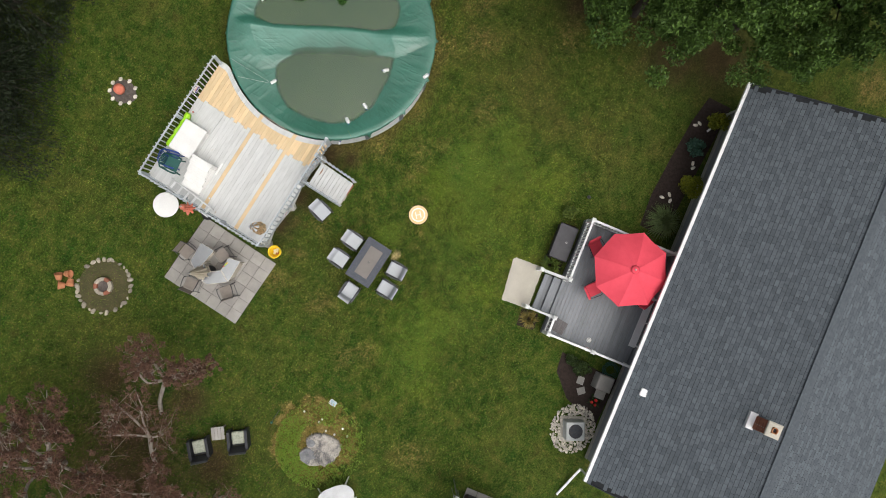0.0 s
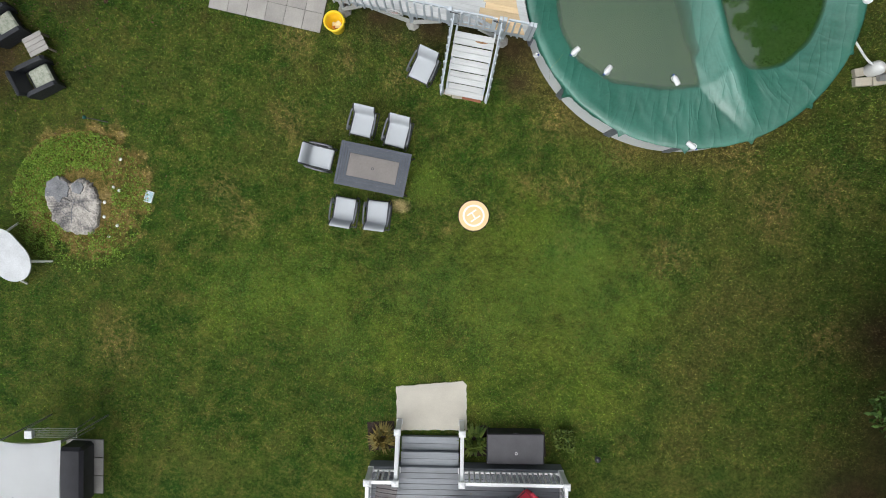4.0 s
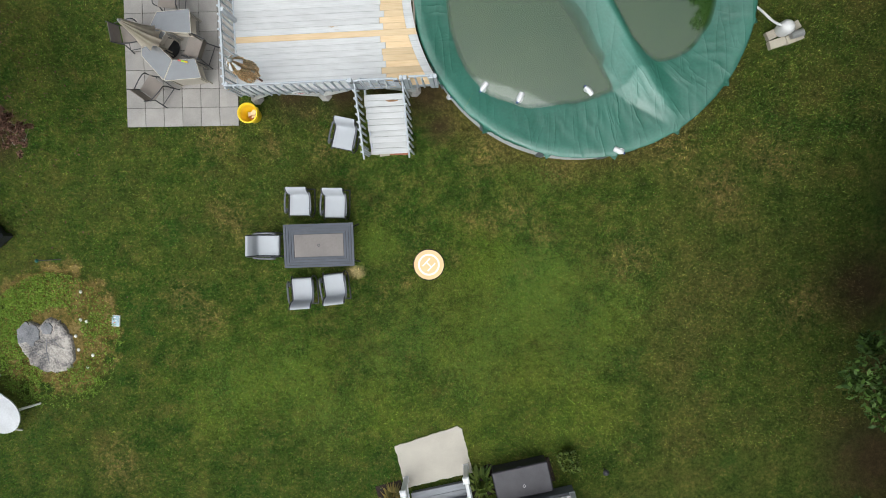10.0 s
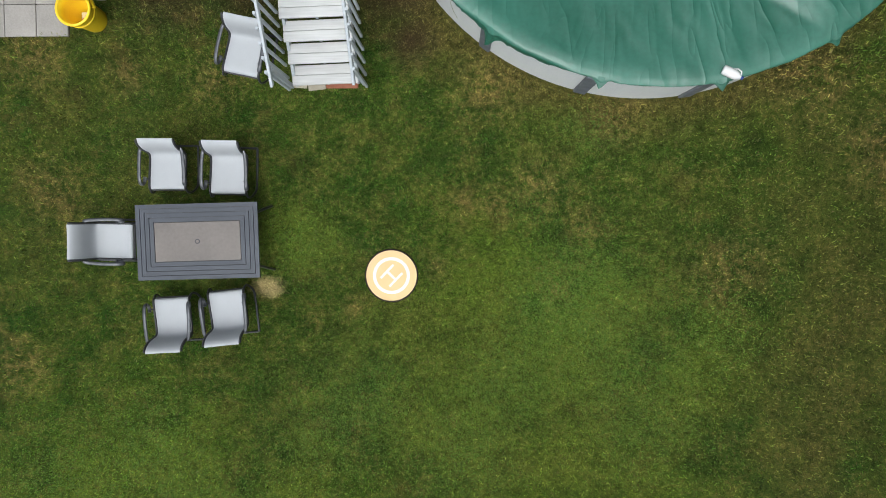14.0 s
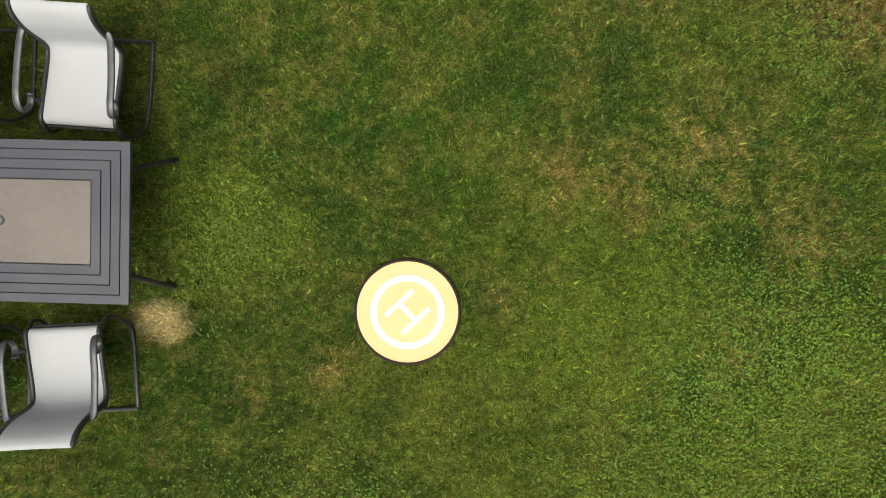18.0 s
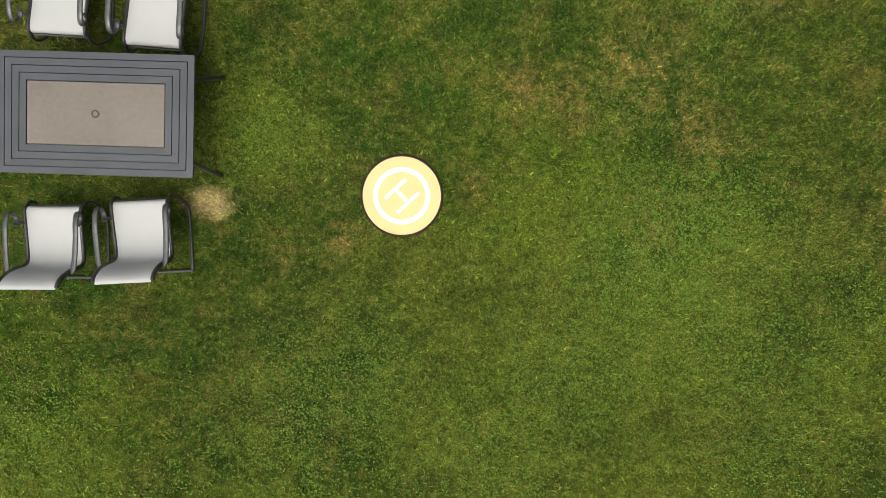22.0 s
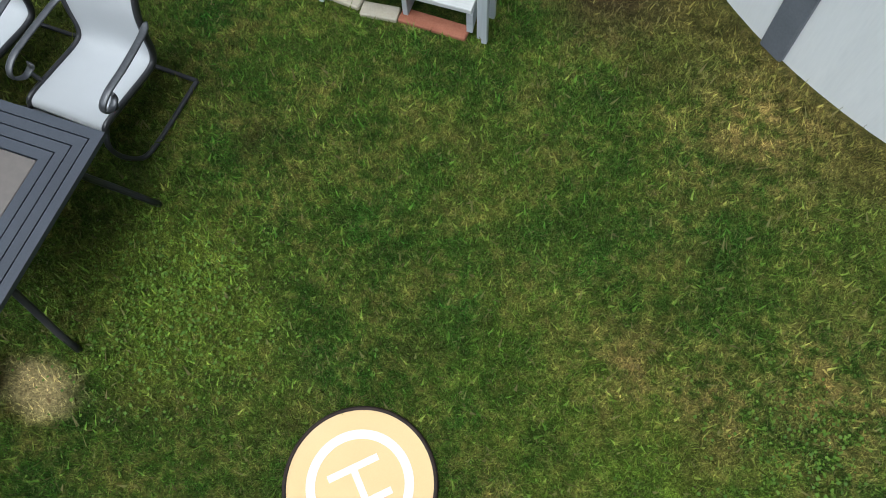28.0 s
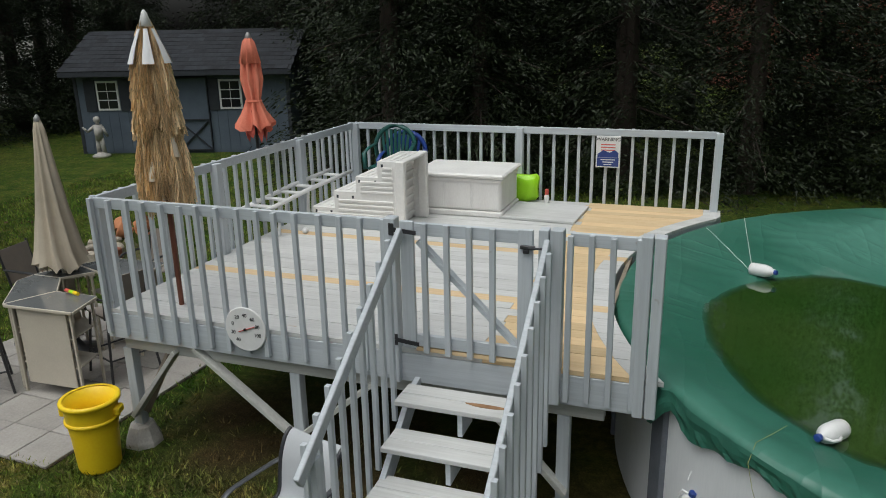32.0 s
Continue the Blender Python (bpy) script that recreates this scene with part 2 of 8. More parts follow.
    d = node(nt, "VectorMath", {0: d, 1: (0.85, 1.5, 0)}, operation="MULTIPLY").outputs[0]
    d = node(nt, "VectorMath", {0: d}, operation="LENGTH").outputs["Value"]
    d = calc(nt, "MULTIPLY_ADD", calc(nt, "SUBTRACT", small, 0.5), -0.3, d)
    bald = node(nt, "MapRange", {0: d, 1: 0.27, 2: 0.1, 3: 0.0, 4: 0.95}).outputs[0]
    out = mix(nt, bald, out, (0.56, 0.45, 0.21))
    val = node(nt, "MapRange", {0: fine, 1: 0.38, 2: 0.62, 3: low * lift, 4: high * lift}).outputs[0]
    for source, amount in ((tuft, 0.15), (small, 0.18), (mott, 0.1)):
        val = calc(nt, "MULTIPLY", val, node(nt, "MapRange", {0: source, 1: 0.36, 2: 0.64, 3: 1 - amount, 4: 1 + amount}).outputs[0])
    return node(nt, "HueSaturation", {"Value": val, "Color": out}).outputs[0], fine


def lawn_material(name, lift, blades):
    m, nt, b = blank(name, 0.85)
    out, fine = lawn_colour(nt, lift, *((0.62, 1.38) if blades else (0.15, 1.95)))
    b.inputs["Specular IOR Level"].default_value = 0.12
    if blades:
        r = node(nt, "NewGeometry").outputs["Random Per Island"]
        out = node(nt, "HueSaturation", {"Hue": node(nt, "MapRange", {0: r, 3: 0.485, 4: 0.515}).outputs[0], "Value": node(nt, "MapRange", {0: r, 3: 0.3, 4: 1.82}).outputs[0], "Color": out}).outputs[0]
        dead = node(nt, "MapRange", {0: calc(nt, "FRACT", calc(nt, "MULTIPLY", r, 17.0)), 1: 0.83, 2: 0.87, 3: 0.0, 4: 0.75}).outputs[0]
        out = mix(nt, dead, out, (0.185, 0.158, 0.072))
    else:
        nt.links.new(node(nt, "Bump", {"Strength": 0.8, "Distance": 0.03, "Height": fine}).outputs[0], b.inputs["Normal"])
    nt.links.new(out, b.inputs["Base Color"])
    return m


def cover_material(name):
    """Tarpaulin with sharp creases running to the pool's rim and slack crumples; the sky's sheen on fold and rim is a
    paler colour.
    """
    m, nt, b = blank(name, 0.34)
    b.inputs["IOR"].default_value = 1.8
    tc = node(nt, "TexCoord").outputs["Object"]
    xyz = node(nt, "SeparateXYZ", {0: tc})
    ang = calc(nt, "ARCTAN2", xyz.outputs[1], xyz.outputs[0])
    rad = node(nt, "VectorMath", {0: tc}, operation="LENGTH").outputs["Value"]
    warp = noise_of(nt, tc, 1.4, 3)

    def folds(vec, scale, power):
        n = calc(nt, "ABSOLUTE", calc(nt, "MULTIPLY_ADD", noise_of(nt, vec, scale, 2, 0.45), 2.0, -1.0))
        return calc(nt, "POWER", calc(nt, "MAXIMUM", calc(nt, "SUBTRACT", 1.0, calc(nt, "MULTIPLY", n, 1.6)), 0.0), power)

    fan = node(nt, "CombineXYZ", {0: calc(nt, "MULTIPLY_ADD", warp, 0.5, calc(nt, "MULTIPLY", ang, 9.0)), 1: calc(nt, "MULTIPLY_ADD", warp, 0.6, calc(nt, "MULTIPLY", rad, 0.4))}).outputs[0]
    slant = node(nt, "Mapping", {0: tc, 2: (0, 0, 0.52), 3: (3.2, 0.55, 1)}).outputs[0]
    outer = node(nt, "MapRange", {0: rad, 1: 1.9, 2: 3.2, 3: 0.1, 4: 1.0}).outputs[0]
    patches = node(nt, "MapRange", {0: noise_of(nt, tc, 0.8, 3), 1: 0.42, 2: 0.62, 3: 0.05, 4: 1.0}).outputs[0]
    h = calc(nt, "MULTIPLY", calc(nt, "MULTIPLY", folds(fan, 0.9, 5.0), outer), patches)
    h = calc(nt, "MULTIPLY_ADD", folds(slant, 0.8, 6.0), 0.45, h)
    h = calc(nt, "MULTIPLY_ADD", noise_of(nt, tc, 2.2, 2), 0.5, h)
    v = calc(nt, "MULTIPLY_ADD", noise_of(nt, tc, 1.1, 4), 0.6, calc(nt, "MULTIPLY", noise_of(nt, tc, 18.0, 3), 0.4))
    out = ramp(nt, v, ((0.35, (0.014, 0.108, 0.066)), (0.65, (0.030, 0.165, 0.112))))
    sky_sheen = nt.nodes.new("ShaderNodeAttribute")
    sky_sheen.attribute_name = "sky_sheen"
    out = mix(nt, calc(nt, "MULTIPLY", sky_sheen.outputs["Fac"], calc(nt, "MULTIPLY_ADD", v, 0.8, 0.15)), out, (0.15, 0.38, 0.30))
    nt.links.new(out, b.inputs["Base Color"])
    nt.links.new(node(nt, "MapRange", {0: v, 1: 0.35, 2: 0.65, 3: 0.4, 4: 0.54}).outputs[0], b.inputs["Roughness"])
    nt.links.new(node(nt, "Bump", {"Strength": 0.4, "Distance": 0.03, "Height": h}).outputs[0], b.inputs["Normal"])
    return m


def leaf_material(name, a, b_col, through_light=0.25, rough=0.6):
    m, nt, b = blank(name, rough)
    b.inputs["Specular IOR Level"].default_value = 0.3
    r = node(nt, "NewGeometry").outputs["Random Per Island"]
    pos = node(nt, "NewGeometry").outputs["Position"]
    v = calc(nt, "MULTIPLY_ADD", r, 0.6, calc(nt, "MULTIPLY", noise_of(nt, pos, 1.2, 3), 0.5))
    nt.links.new(ramp(nt, v, ((0.2, b_col), (0.9, a))), b.inputs["Base Color"])
    return m


def board_material(name, col, col2, rough=0.6, along=(0.6, 14, 14), rnd=0.07, knots=(0.2, 0.12, 0.06), worn=None):
    """Painted or bare wood with grain along the board."""
    m, nt, b = blank(name, rough)
    tc = node(nt, "TexCoord").outputs["Object"]
    r = node(nt, "ObjectInfo").outputs["Random"]
    vec = node(nt, "VectorMath", {0: tc, 1: node(nt, "CombineXYZ", {0: calc(nt, "MULTIPLY", r, 50.0), 1: calc(nt, "MULTIPLY", r, 31.0)}).outputs[0]}, operation="ADD").outputs[0]
    g = noise_of(nt, node(nt, "Mapping", {0: vec, 3: along}).outputs[0], 3.0, 6, 0.65)
    blot = noise_of(nt, vec, 2.3, 4)
    out = ramp(nt, calc(nt, "MULTIPLY_ADD", g, 0.65, calc(nt, "MULTIPLY", blot, 0.35)), ((0.33, col2), (0.6, col)))
    if worn:
        w = node(nt, "MapRange", {0: noise_of(nt, node(nt, "Mapping", {0: vec, 3: (1.5, 9, 9)}).outputs[0], 1.3, 6, 0.7), 1: 0.66, 2: 0.74}).outputs[0]
        out = mix(nt, w, out, worn)
    k = node(nt, "MapRange", {0: noise_of(nt, vec, 9.0, 2), 1: 0.74, 2: 0.8, 3: 0.0, 4: 0.5}).outputs[0]
    out = mix(nt, k, out, knots)
    out = node(nt, "HueSaturation", {"Value": node(nt, "MapRange", {0: r, 3: 1 - rnd, 4: 1 + rnd}).outputs[0], "Color": out}).outputs[0]
    nt.links.new(out, b.inputs["Base Color"])
    nt.links.new(node(nt, "Bump", {"Strength": 0.25, "Distance": 0.004, "Height": g}).outputs[0], b.inputs["Normal"])
    return m


def water_material(name):
    """Murky rain water: clear where it is shallow, opaque where it is deep."""
    m, nt, b = blank(name, 0.03)
    pos = node(nt, "TexCoord").outputs["Object"]
    nt.links.new(ramp(nt, noise_of(nt, pos, 0.7, 4), ((0.35, (0.022, 0.066, 0.010)), (0.65, (0.042, 0.086, 0.018)))), b.inputs["Base Color"])
    b.inputs["IOR"].default_value = 2.35
    depth = nt.nodes.new("ShaderNodeAttribute")
    depth.attribute_name = "depth"
    nt.links.new(node(nt, "MapRange", {0: depth.outputs["Fac"], 1: 0.0, 2: 0.035, 3: 0.25, 4: 0.95}).outputs[0], b.inputs["Alpha"])
    nt.links.new(node(nt, "Bump", {"Strength": 0.03, "Distance": 0.01, "Height": noise_of(nt, pos, 5.0, 2)}).outputs[0], b.inputs["Normal"])
    return m


M = {
    "soil": lawn_material("lawn_soil", 0.64, False),
    "blade": lawn_material("grass_blade", 1.42, True),
    "clover": leaf_material("clover_leaf", (0.15, 0.26, 0.025), (0.06, 0.13, 0.012)),
    "paint": board_material("grey_deck_paint", (0.56, 0.60, 0.635), (0.44, 0.475, 0.505), 0.55, (0.6, 14, 14)),
    "paint_up": board_material("grey_rail_paint", (0.56, 0.60, 0.635), (0.46, 0.495, 0.525), 0.5, (14, 14, 0.6)),
    "paint_floor": board_material("worn_floor_paint", (0.645, 0.65, 0.64), (0.51, 0.513, 0.50), 0.6, (0.6, 14, 14), 0.06, (0.3, 0.2, 0.1), (0.42, 0.3, 0.16)),
    "new_wood": board_material("new_pine", (0.78, 0.60, 0.36), (0.66, 0.47, 0.25), 0.6, (0.6, 14, 14), 0.12, (0.35, 0.19, 0.08)),
    "old_wood": board_material("weathered_wood", (0.32, 0.27, 0.21), (0.2, 0.16, 0.12), 0.8, (14, 14, 0.6)),
    "red_wood": board_material("red_brown_wood", (0.2, 0.07, 0.04), (0.12, 0.04, 0.025), 0.6, (14, 14, 0.6)),
    "white": mat("white_vinyl", (0.82, 0.82, 0.82), (0.74, 0.74, 0.73), 0.4, scale=3, fine=40, bump=0.03),
    "plastic": mat("white_resin", (0.88, 0.87, 0.845), (0.75, 0.74, 0.715), 0.45, scale=2.5, fine=30, bump=0.05),
    "box_resin": mat("grey_white_resin", (0.84, 0.825, 0.80), (0.72, 0.70, 0.68), 0.55, scale=2, fine=40, bump=0.05, stretch=(3, 3, 0.6)),
    "sling": mat("white_sling", (0.52, 0.54, 0.56), (0.44, 0.455, 0.475), 0.9, spec=0.2, scale=2.2, fine=260, bump=0.25, depth=0.002),
    "sling_tan": mat("taupe_sling", (0.27, 0.235, 0.2), (0.2, 0.17, 0.15), 0.8, scale=4, fine=260, bump=0.2, depth=0.002),
    "black_metal": mat("black_metal", (0.055, 0.056, 0.06), (0.035, 0.035, 0.04), 0.35, 0.2, scale=8, fine=90, bump=0.05),
    # paler than the chair frame: part of the silver sheen is in the colour
    "arm_metal": mat("dark_metal_sheen", (0.13, 0.135, 0.145), (0.075, 0.078, 0.085), 0.38, 0.5, scale=14, fine=90, bump=0.05),
    "table_slat": mat("charcoal_slat", (0.062, 0.072, 0.092), (0.045, 0.052, 0.068), 0.5, scale=3, fine=80, bump=0.06, rnd=0.06),
    "table_tile": mat("taupe_table_panel", (0.19, 0.165, 0.148), (0.14, 0.124, 0.112), 0.45, scale=1.6, fine=25, bump=0.08),
    "pad": mat("yellow_pad_fabric", (0.90, 0.62, 0.32), (0.85, 0.57, 0.28), 0.7, scale=3, fine=200, bump=0.08, depth=0.002),
    "pad_white": mat("white_pad_print", (0.88, 0.87, 0.82), (0.82, 0.8, 0.75), 0.7, bump=0),
    "pad_edge": mat("brown_binding", (0.035, 0.02, 0.015), (0.02, 0.012, 0.01), 0.8),
    "concrete": mat("pale_concrete", (0.56, 0.52, 0.44), (0.44, 0.405, 0.34), 0.9, scale=1.8, fine=45, bump=0.3),
    "paver": mat("grey_paver", (0.40, 0.375, 0.345), (0.28, 0.265, 0.245), 0.9, scale=2.2, fine=50, bump=0.3, rnd=0.13),
    "footing": mat("rough_concrete", (0.54, 0.52, 0.48), (0.36, 0.345, 0.32), 0.95, scale=7, fine=60, bump=0.5),
    "cover": cover_material("green_pool_cover"),
    "water": water_material("murky_water"),
    "pool_wall": mat("pale_pool_wall", (0.92, 0.935, 0.95), (0.79, 0.815, 0.835), 0.42, scale=1.8, fine=26, bump=0.1, stretch=(2.4, 2.4, 0.35), spread=0.9),
    "pool_post": mat("slate_pool_post", (0.185, 0.20, 0.235), (0.14, 0.155, 0.18), 0.45, scale=5, bump=0.05),
    "shingle": mat("slate_shingle", (0.115, 0.132, 0.148), (0.074, 0.086, 0.10), 0.92, scale=9, fine=160, bump=0.4, island=0.19, spread=0.8),
    "shingle_tab": mat("slate_shingle_tab", (0.115, 0.132, 0.148), (0.074, 0.086, 0.10), 0.92, scale=9, fine=160, bump=0.4, rnd=0.19, spread=0.8),
    # near-black, so gaps between tabs paint the shadow lines of the shingle rows
    "underlay": mat("shadow_gap_sheet", (0.02, 0.022, 0.026), (0.012, 0.014, 0.016), 0.95, scale=5, fine=80),
    "siding": mat("grey_siding", (0.30, 0.315, 0.33), (0.25, 0.265, 0.28), 0.6, scale=2, fine=40),
    "composite": board_material("grey_composite_board", (0.235, 0.248, 0.268), (0.165, 0.174, 0.188), 0.55, (0.6, 14, 14), 0.12),
    "red": mat("coral_red_canvas", (0.80, 0.075, 0.115), (0.72, 0.06, 0.095), 0.8, scale=3, fine=200, bump=0.08, island=0.05),
    "orange": mat("faded_orange_canvas", (0.86, 0.30, 0.20), (0.68, 0.17, 0.10), 0.8, scale=4, fine=160, bump=0.15),
    "red_cloth": mat("unfaded_red_canvas", (0.62, 0.13, 0.09), (0.48, 0.08, 0.06), 0.85, scale=4, fine=160, bump=0.15),
    "beige": mat("beige_canvas", (0.62, 0.545, 0.43), (0.46, 0.40, 0.31), 0.85, scale=4, fine=160, bump=0.15),
    "beige_metal": mat("beige_panel", (0.60, 0.545, 0.45), (0.52, 0.47, 0.39), 0.5, scale=3, fine=60, bump=0.05),
    "thatch": mat("dry_thatch", (0.95, 0.75, 0.47), (0.70, 0.50, 0.27), 0.8, scale=14, fine=90, bump=0.3, island=0.4, stretch=(3, 3, 0.5)),
    # darker copy of the thatch, shade beneath the tiers put into its colour
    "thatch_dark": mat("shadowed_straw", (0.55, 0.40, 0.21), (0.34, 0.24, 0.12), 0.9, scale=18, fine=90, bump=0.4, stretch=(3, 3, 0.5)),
    "yellow": mat("yellow_plastic", (0.95, 0.70, 0.02), (0.90, 0.60, 0.015), 0.4, scale=3, fine=40, bump=0.05),
    "lime": mat("lime_vinyl", (0.42, 0.85, 0.02), (0.34, 0.7, 0.015), 0.35, scale=3, bump=0.05),
    "blue": mat("blue_plastic", (0.02, 0.06, 0.30), (0.015, 0.045, 0.22), 0.4),
    "cord_yellow": mat("yellow_cord", (0.34, 0.34, 0.12), (0.24, 0.24, 0.08), 0.8),
    "teal": mat("teal_plastic", (0.012, 0.10, 0.085), (0.01, 0.07, 0.06), 0.4),
    "black": mat("black_resin", (0.045, 0.042, 0.05), (0.03, 0.028, 0.034), 0.5, scale=3),
    "wicker": mat("black_wicker", (0.03, 0.032, 0.04), (0.015, 0.016, 0.02), 0.55, scale=40, fine=160, bump=0.6),
    "cushion": mat("faded_floral_cushion", (0.46, 0.46, 0.38), (0.26, 0.29, 0.22), 0.85, scale=14, fine=70, spread=0.35),
    "brick": mat("red_brick", (0.36, 0.14, 0.085), (0.24, 0.085, 0.05), 0.9, scale=8, fine=90, bump=0.4, rnd=0.2),
    "brick_pale": mat("pale_block", (0.55, 0.50, 0.40), (0.42, 0.38, 0.3), 0.9, scale=6, fine=80, bump=0.4, rnd=0.15),
    "stone": mat("pale_stone", (0.74, 0.69, 0.6), (0.46, 0.41, 0.35), 0.85, scale=9, fine=60, bump=0.3, rnd=0.3, island=0.35),
    "ash": mat("ash_and_char", (0.15, 0.125, 0.11), (0.06, 0.05, 0.045), 0.95, scale=7, fine=50, bump=0.5),
    "terracotta": mat("terracotta", (0.58, 0.25, 0.12), (0.42, 0.17, 0.08), 0.85),
    "stump": mat("grey_rotten_stump", (0.46, 0.42, 0.37), (0.11, 0.105, 0.105), 0.95, scale=3.4, fine=22, spread=0.36, bump=0.9, depth=0.03),
    "lobe": mat("weathered_grey_wood", (0.27, 0.27, 0.275), (0.10, 0.102, 0.108), 0.95, scale=5, fine=40, bump=0.7),
    "cream": board_material("faded_cream_paint", (0.54, 0.545, 0.51), (0.41, 0.41, 0.38), 0.6, (0.6, 14, 14)),
    "table_white": mat("grey_white_table", (0.60, 0.61, 0.62), (0.46, 0.465, 0.47), 0.5, scale=3.5, fine=30, spread=0.5, bump=0.05),
    "ring_stone": mat("dull_tan_stone", (0.46, 0.41, 0.33), (0.24, 0.21, 0.17), 0.9, scale=9, fine=60, bump=0.4, rnd=0.3),
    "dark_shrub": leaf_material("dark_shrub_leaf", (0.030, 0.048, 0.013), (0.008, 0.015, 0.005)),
    "mulch": mat("dark_mulch", (0.045, 0.028, 0.022), (0.02, 0.013, 0.01), 0.95, scale=12, fine=90, bump=0.9, depth=0.03),
    "brown_slat": mat("dark_brown_slat", (0.13, 0.115, 0.115), (0.085, 0.075, 0.075), 0.6, scale=6, fine=60),
    "bark": mat("grey_bark", (0.24, 0.205, 0.17), (0.11, 0.09, 0.075), 0.95, scale=9, fine=60, bump=0.6, stretch=(1, 1, 0.3)),
    "bark_dark": mat("dark_bark", (0.06, 0.045, 0.035), (0.03, 0.022, 0.018), 0.95, scale=9, fine=60, bump=0.6, stretch=(1, 1, 0.3)),
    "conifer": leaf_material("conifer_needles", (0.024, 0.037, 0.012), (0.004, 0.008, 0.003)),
    "broad": leaf_material("broad_leaf", (0.118, 0.205, 0.036), (0.032, 0.066, 0.012)),
    "plum": leaf_material("plum_leaf", (0.185, 0.1, 0.068), (0.07, 0.034, 0.023)),
    "shrub": leaf_material("shrub_leaf", (0.06, 0.095, 0.022), (0.02, 0.036, 0.01)),
    "gold": leaf_material("golden_leaf", (0.33, 0.33, 0.025), (0.12, 0.15, 0.015)),
    "bluish": leaf_material("bluish_leaf", (0.06, 0.13, 0.09), (0.03, 0.07, 0.05)),
    "hosta": leaf_material("hosta_leaf", (0.16, 0.2, 0.035), (0.045, 0.085, 0.015)),
    "bronze": leaf_material("bronze_leaf", (0.26, 0.19, 0.05), (0.09, 0.085, 0.025)),
    "reed": leaf_material("ornamental_grass", (0.2, 0.25, 0.1), (0.08, 0.12, 0.04)),
    "weed": leaf_material("weed_leaf", (0.27, 0.40, 0.05), (0.12, 0.21, 0.024)),
    "flower": mat("red_petal", (0.75, 0.03, 0.03), (0.55, 0.02, 0.02), 0.6),
    "shed_wall": mat("slate_blue_siding", (0.115, 0.145, 0.185), (0.085, 0.11, 0.145), 0.7, scale=2, fine=40),
    "shed_roof": mat("near_black_shingle", (0.024, 0.027, 0.033), (0.012, 0.014, 0.018), 0.92, scale=5, fine=120, bump=0.3, rnd=0.35),
    "bark_pale": mat("pale_plum_bark", (0.42, 0.37, 0.32), (0.20, 0.165, 0.14), 0.9, scale=9, fine=60, bump=0.5, stretch=(1, 1, 0.3)),
    "shed_trim": mat("dark_trim", (0.035, 0.04, 0.05), (0.025, 0.03, 0.038), 0.6),
    "dark_glass": mat("dark_glass", (0.02, 0.022, 0.025), (0.015, 0.016, 0.018), 0.08, bump=0),
    "clear_glass": mat("dusty_glass_top", (0.20, 0.21, 0.215), (0.12, 0.125, 0.125), 0.1, bump=0, spread=1.0, scale=3),
    "statue": mat("cast_stone", (0.52, 0.5, 0.46), (0.36, 0.345, 0.32), 0.9, scale=12, bump=0.3),
    "sign_blue": mat("blue_sign_print", (0.03, 0.06, 0.25), (0.025, 0.05, 0.2), 0.4, bump=0),
    "sign_red": mat("red_sign_print", (0.6, 0.1, 0.08), (0.55, 0.09, 0.07), 0.4, bump=0),
    "ink": mat("black_ink", (0.015, 0.015, 0.018), (0.01, 0.01, 0.012), 0.5, bump=0),
    "canopy": mat("white_canopy_cloth", (0.85, 0.85, 0.86), (0.78, 0.78, 0.79), 0.7, scale=1.5, fine=90, bump=0.1),
    "grey_metal": mat("grey_metal", (0.42, 0.42, 0.41), (0.33, 0.33, 0.32), 0.4, 0.4, bump=0.05),
    "ac_metal": mat("pale_metal", (0.55, 0.56, 0.55), (0.45, 0.46, 0.45), 0.5, 0.1),
    "tarp": mat("pale_blue_tarp", (0.46, 0.61, 0.70), (0.25, 0.35, 0.41), 0.5, scale=1.6, fine=20, bump=0.3, spread=0.5),
    "far_wall": mat("pale_far_siding", (0.6, 0.58, 0.54), (0.52, 0.5, 0.47), 0.7),
    "far_brick": mat("far_brick", (0.3, 0.1, 0.07), (0.22, 0.07, 0.05), 0.9, scale=3),
    "rust": mat("peeled_bare_wood", (0.36, 0.21, 0.1), (0.22, 0.12, 0.06), 0.9, scale=12, fine=80),
}

M["clear_glass"].node_tree.nodes["Principled BSDF"].inputs["IOR"].default_value = 2.7


# ---- mesh helpers ----
def box(x0, y0, z0, x1, y1, z1, bev=0.0, bm=None, m=None):
    bm = bm or bmesh.new()
    t = pose((x0 + x1) / 2, (y0 + y1) / 2, (z0 + z1) / 2) @ Matrix.Diagonal((x1 - x0, y1 - y0, z1 - z0, 1))
    r = bmesh.ops.create_cube(bm, size=1, matrix=(m @ t) if m else t)
    if bev:
        bmesh.ops.bevel(bm, geom=list({e for v in r["verts"] for e in v.link_edges}), offset=bev, segments=1, affect="EDGES")
    return bm


def beam(a, b, w, d, up=(0, 0, 1), bev=0.0, bm=None):
    """A bar of section w x d from a to b."""
    a, b = Vector(a), Vector(b)
    n = (b - a).normalized()
    s = n.cross(Vector(up))
    if s.length < 1e-4:
        s = n.cross(Vector((0, 1, 0)))
    s.normalize()
    u = s.cross(n)
    m = Matrix((s, u, n)).transposed().to_4x4()
    m.translation = (a + b) / 2
    h = (b - a).length / 2
    return box(-w / 2, -d / 2, -h, w / 2, d / 2, h, bev, bm, m)


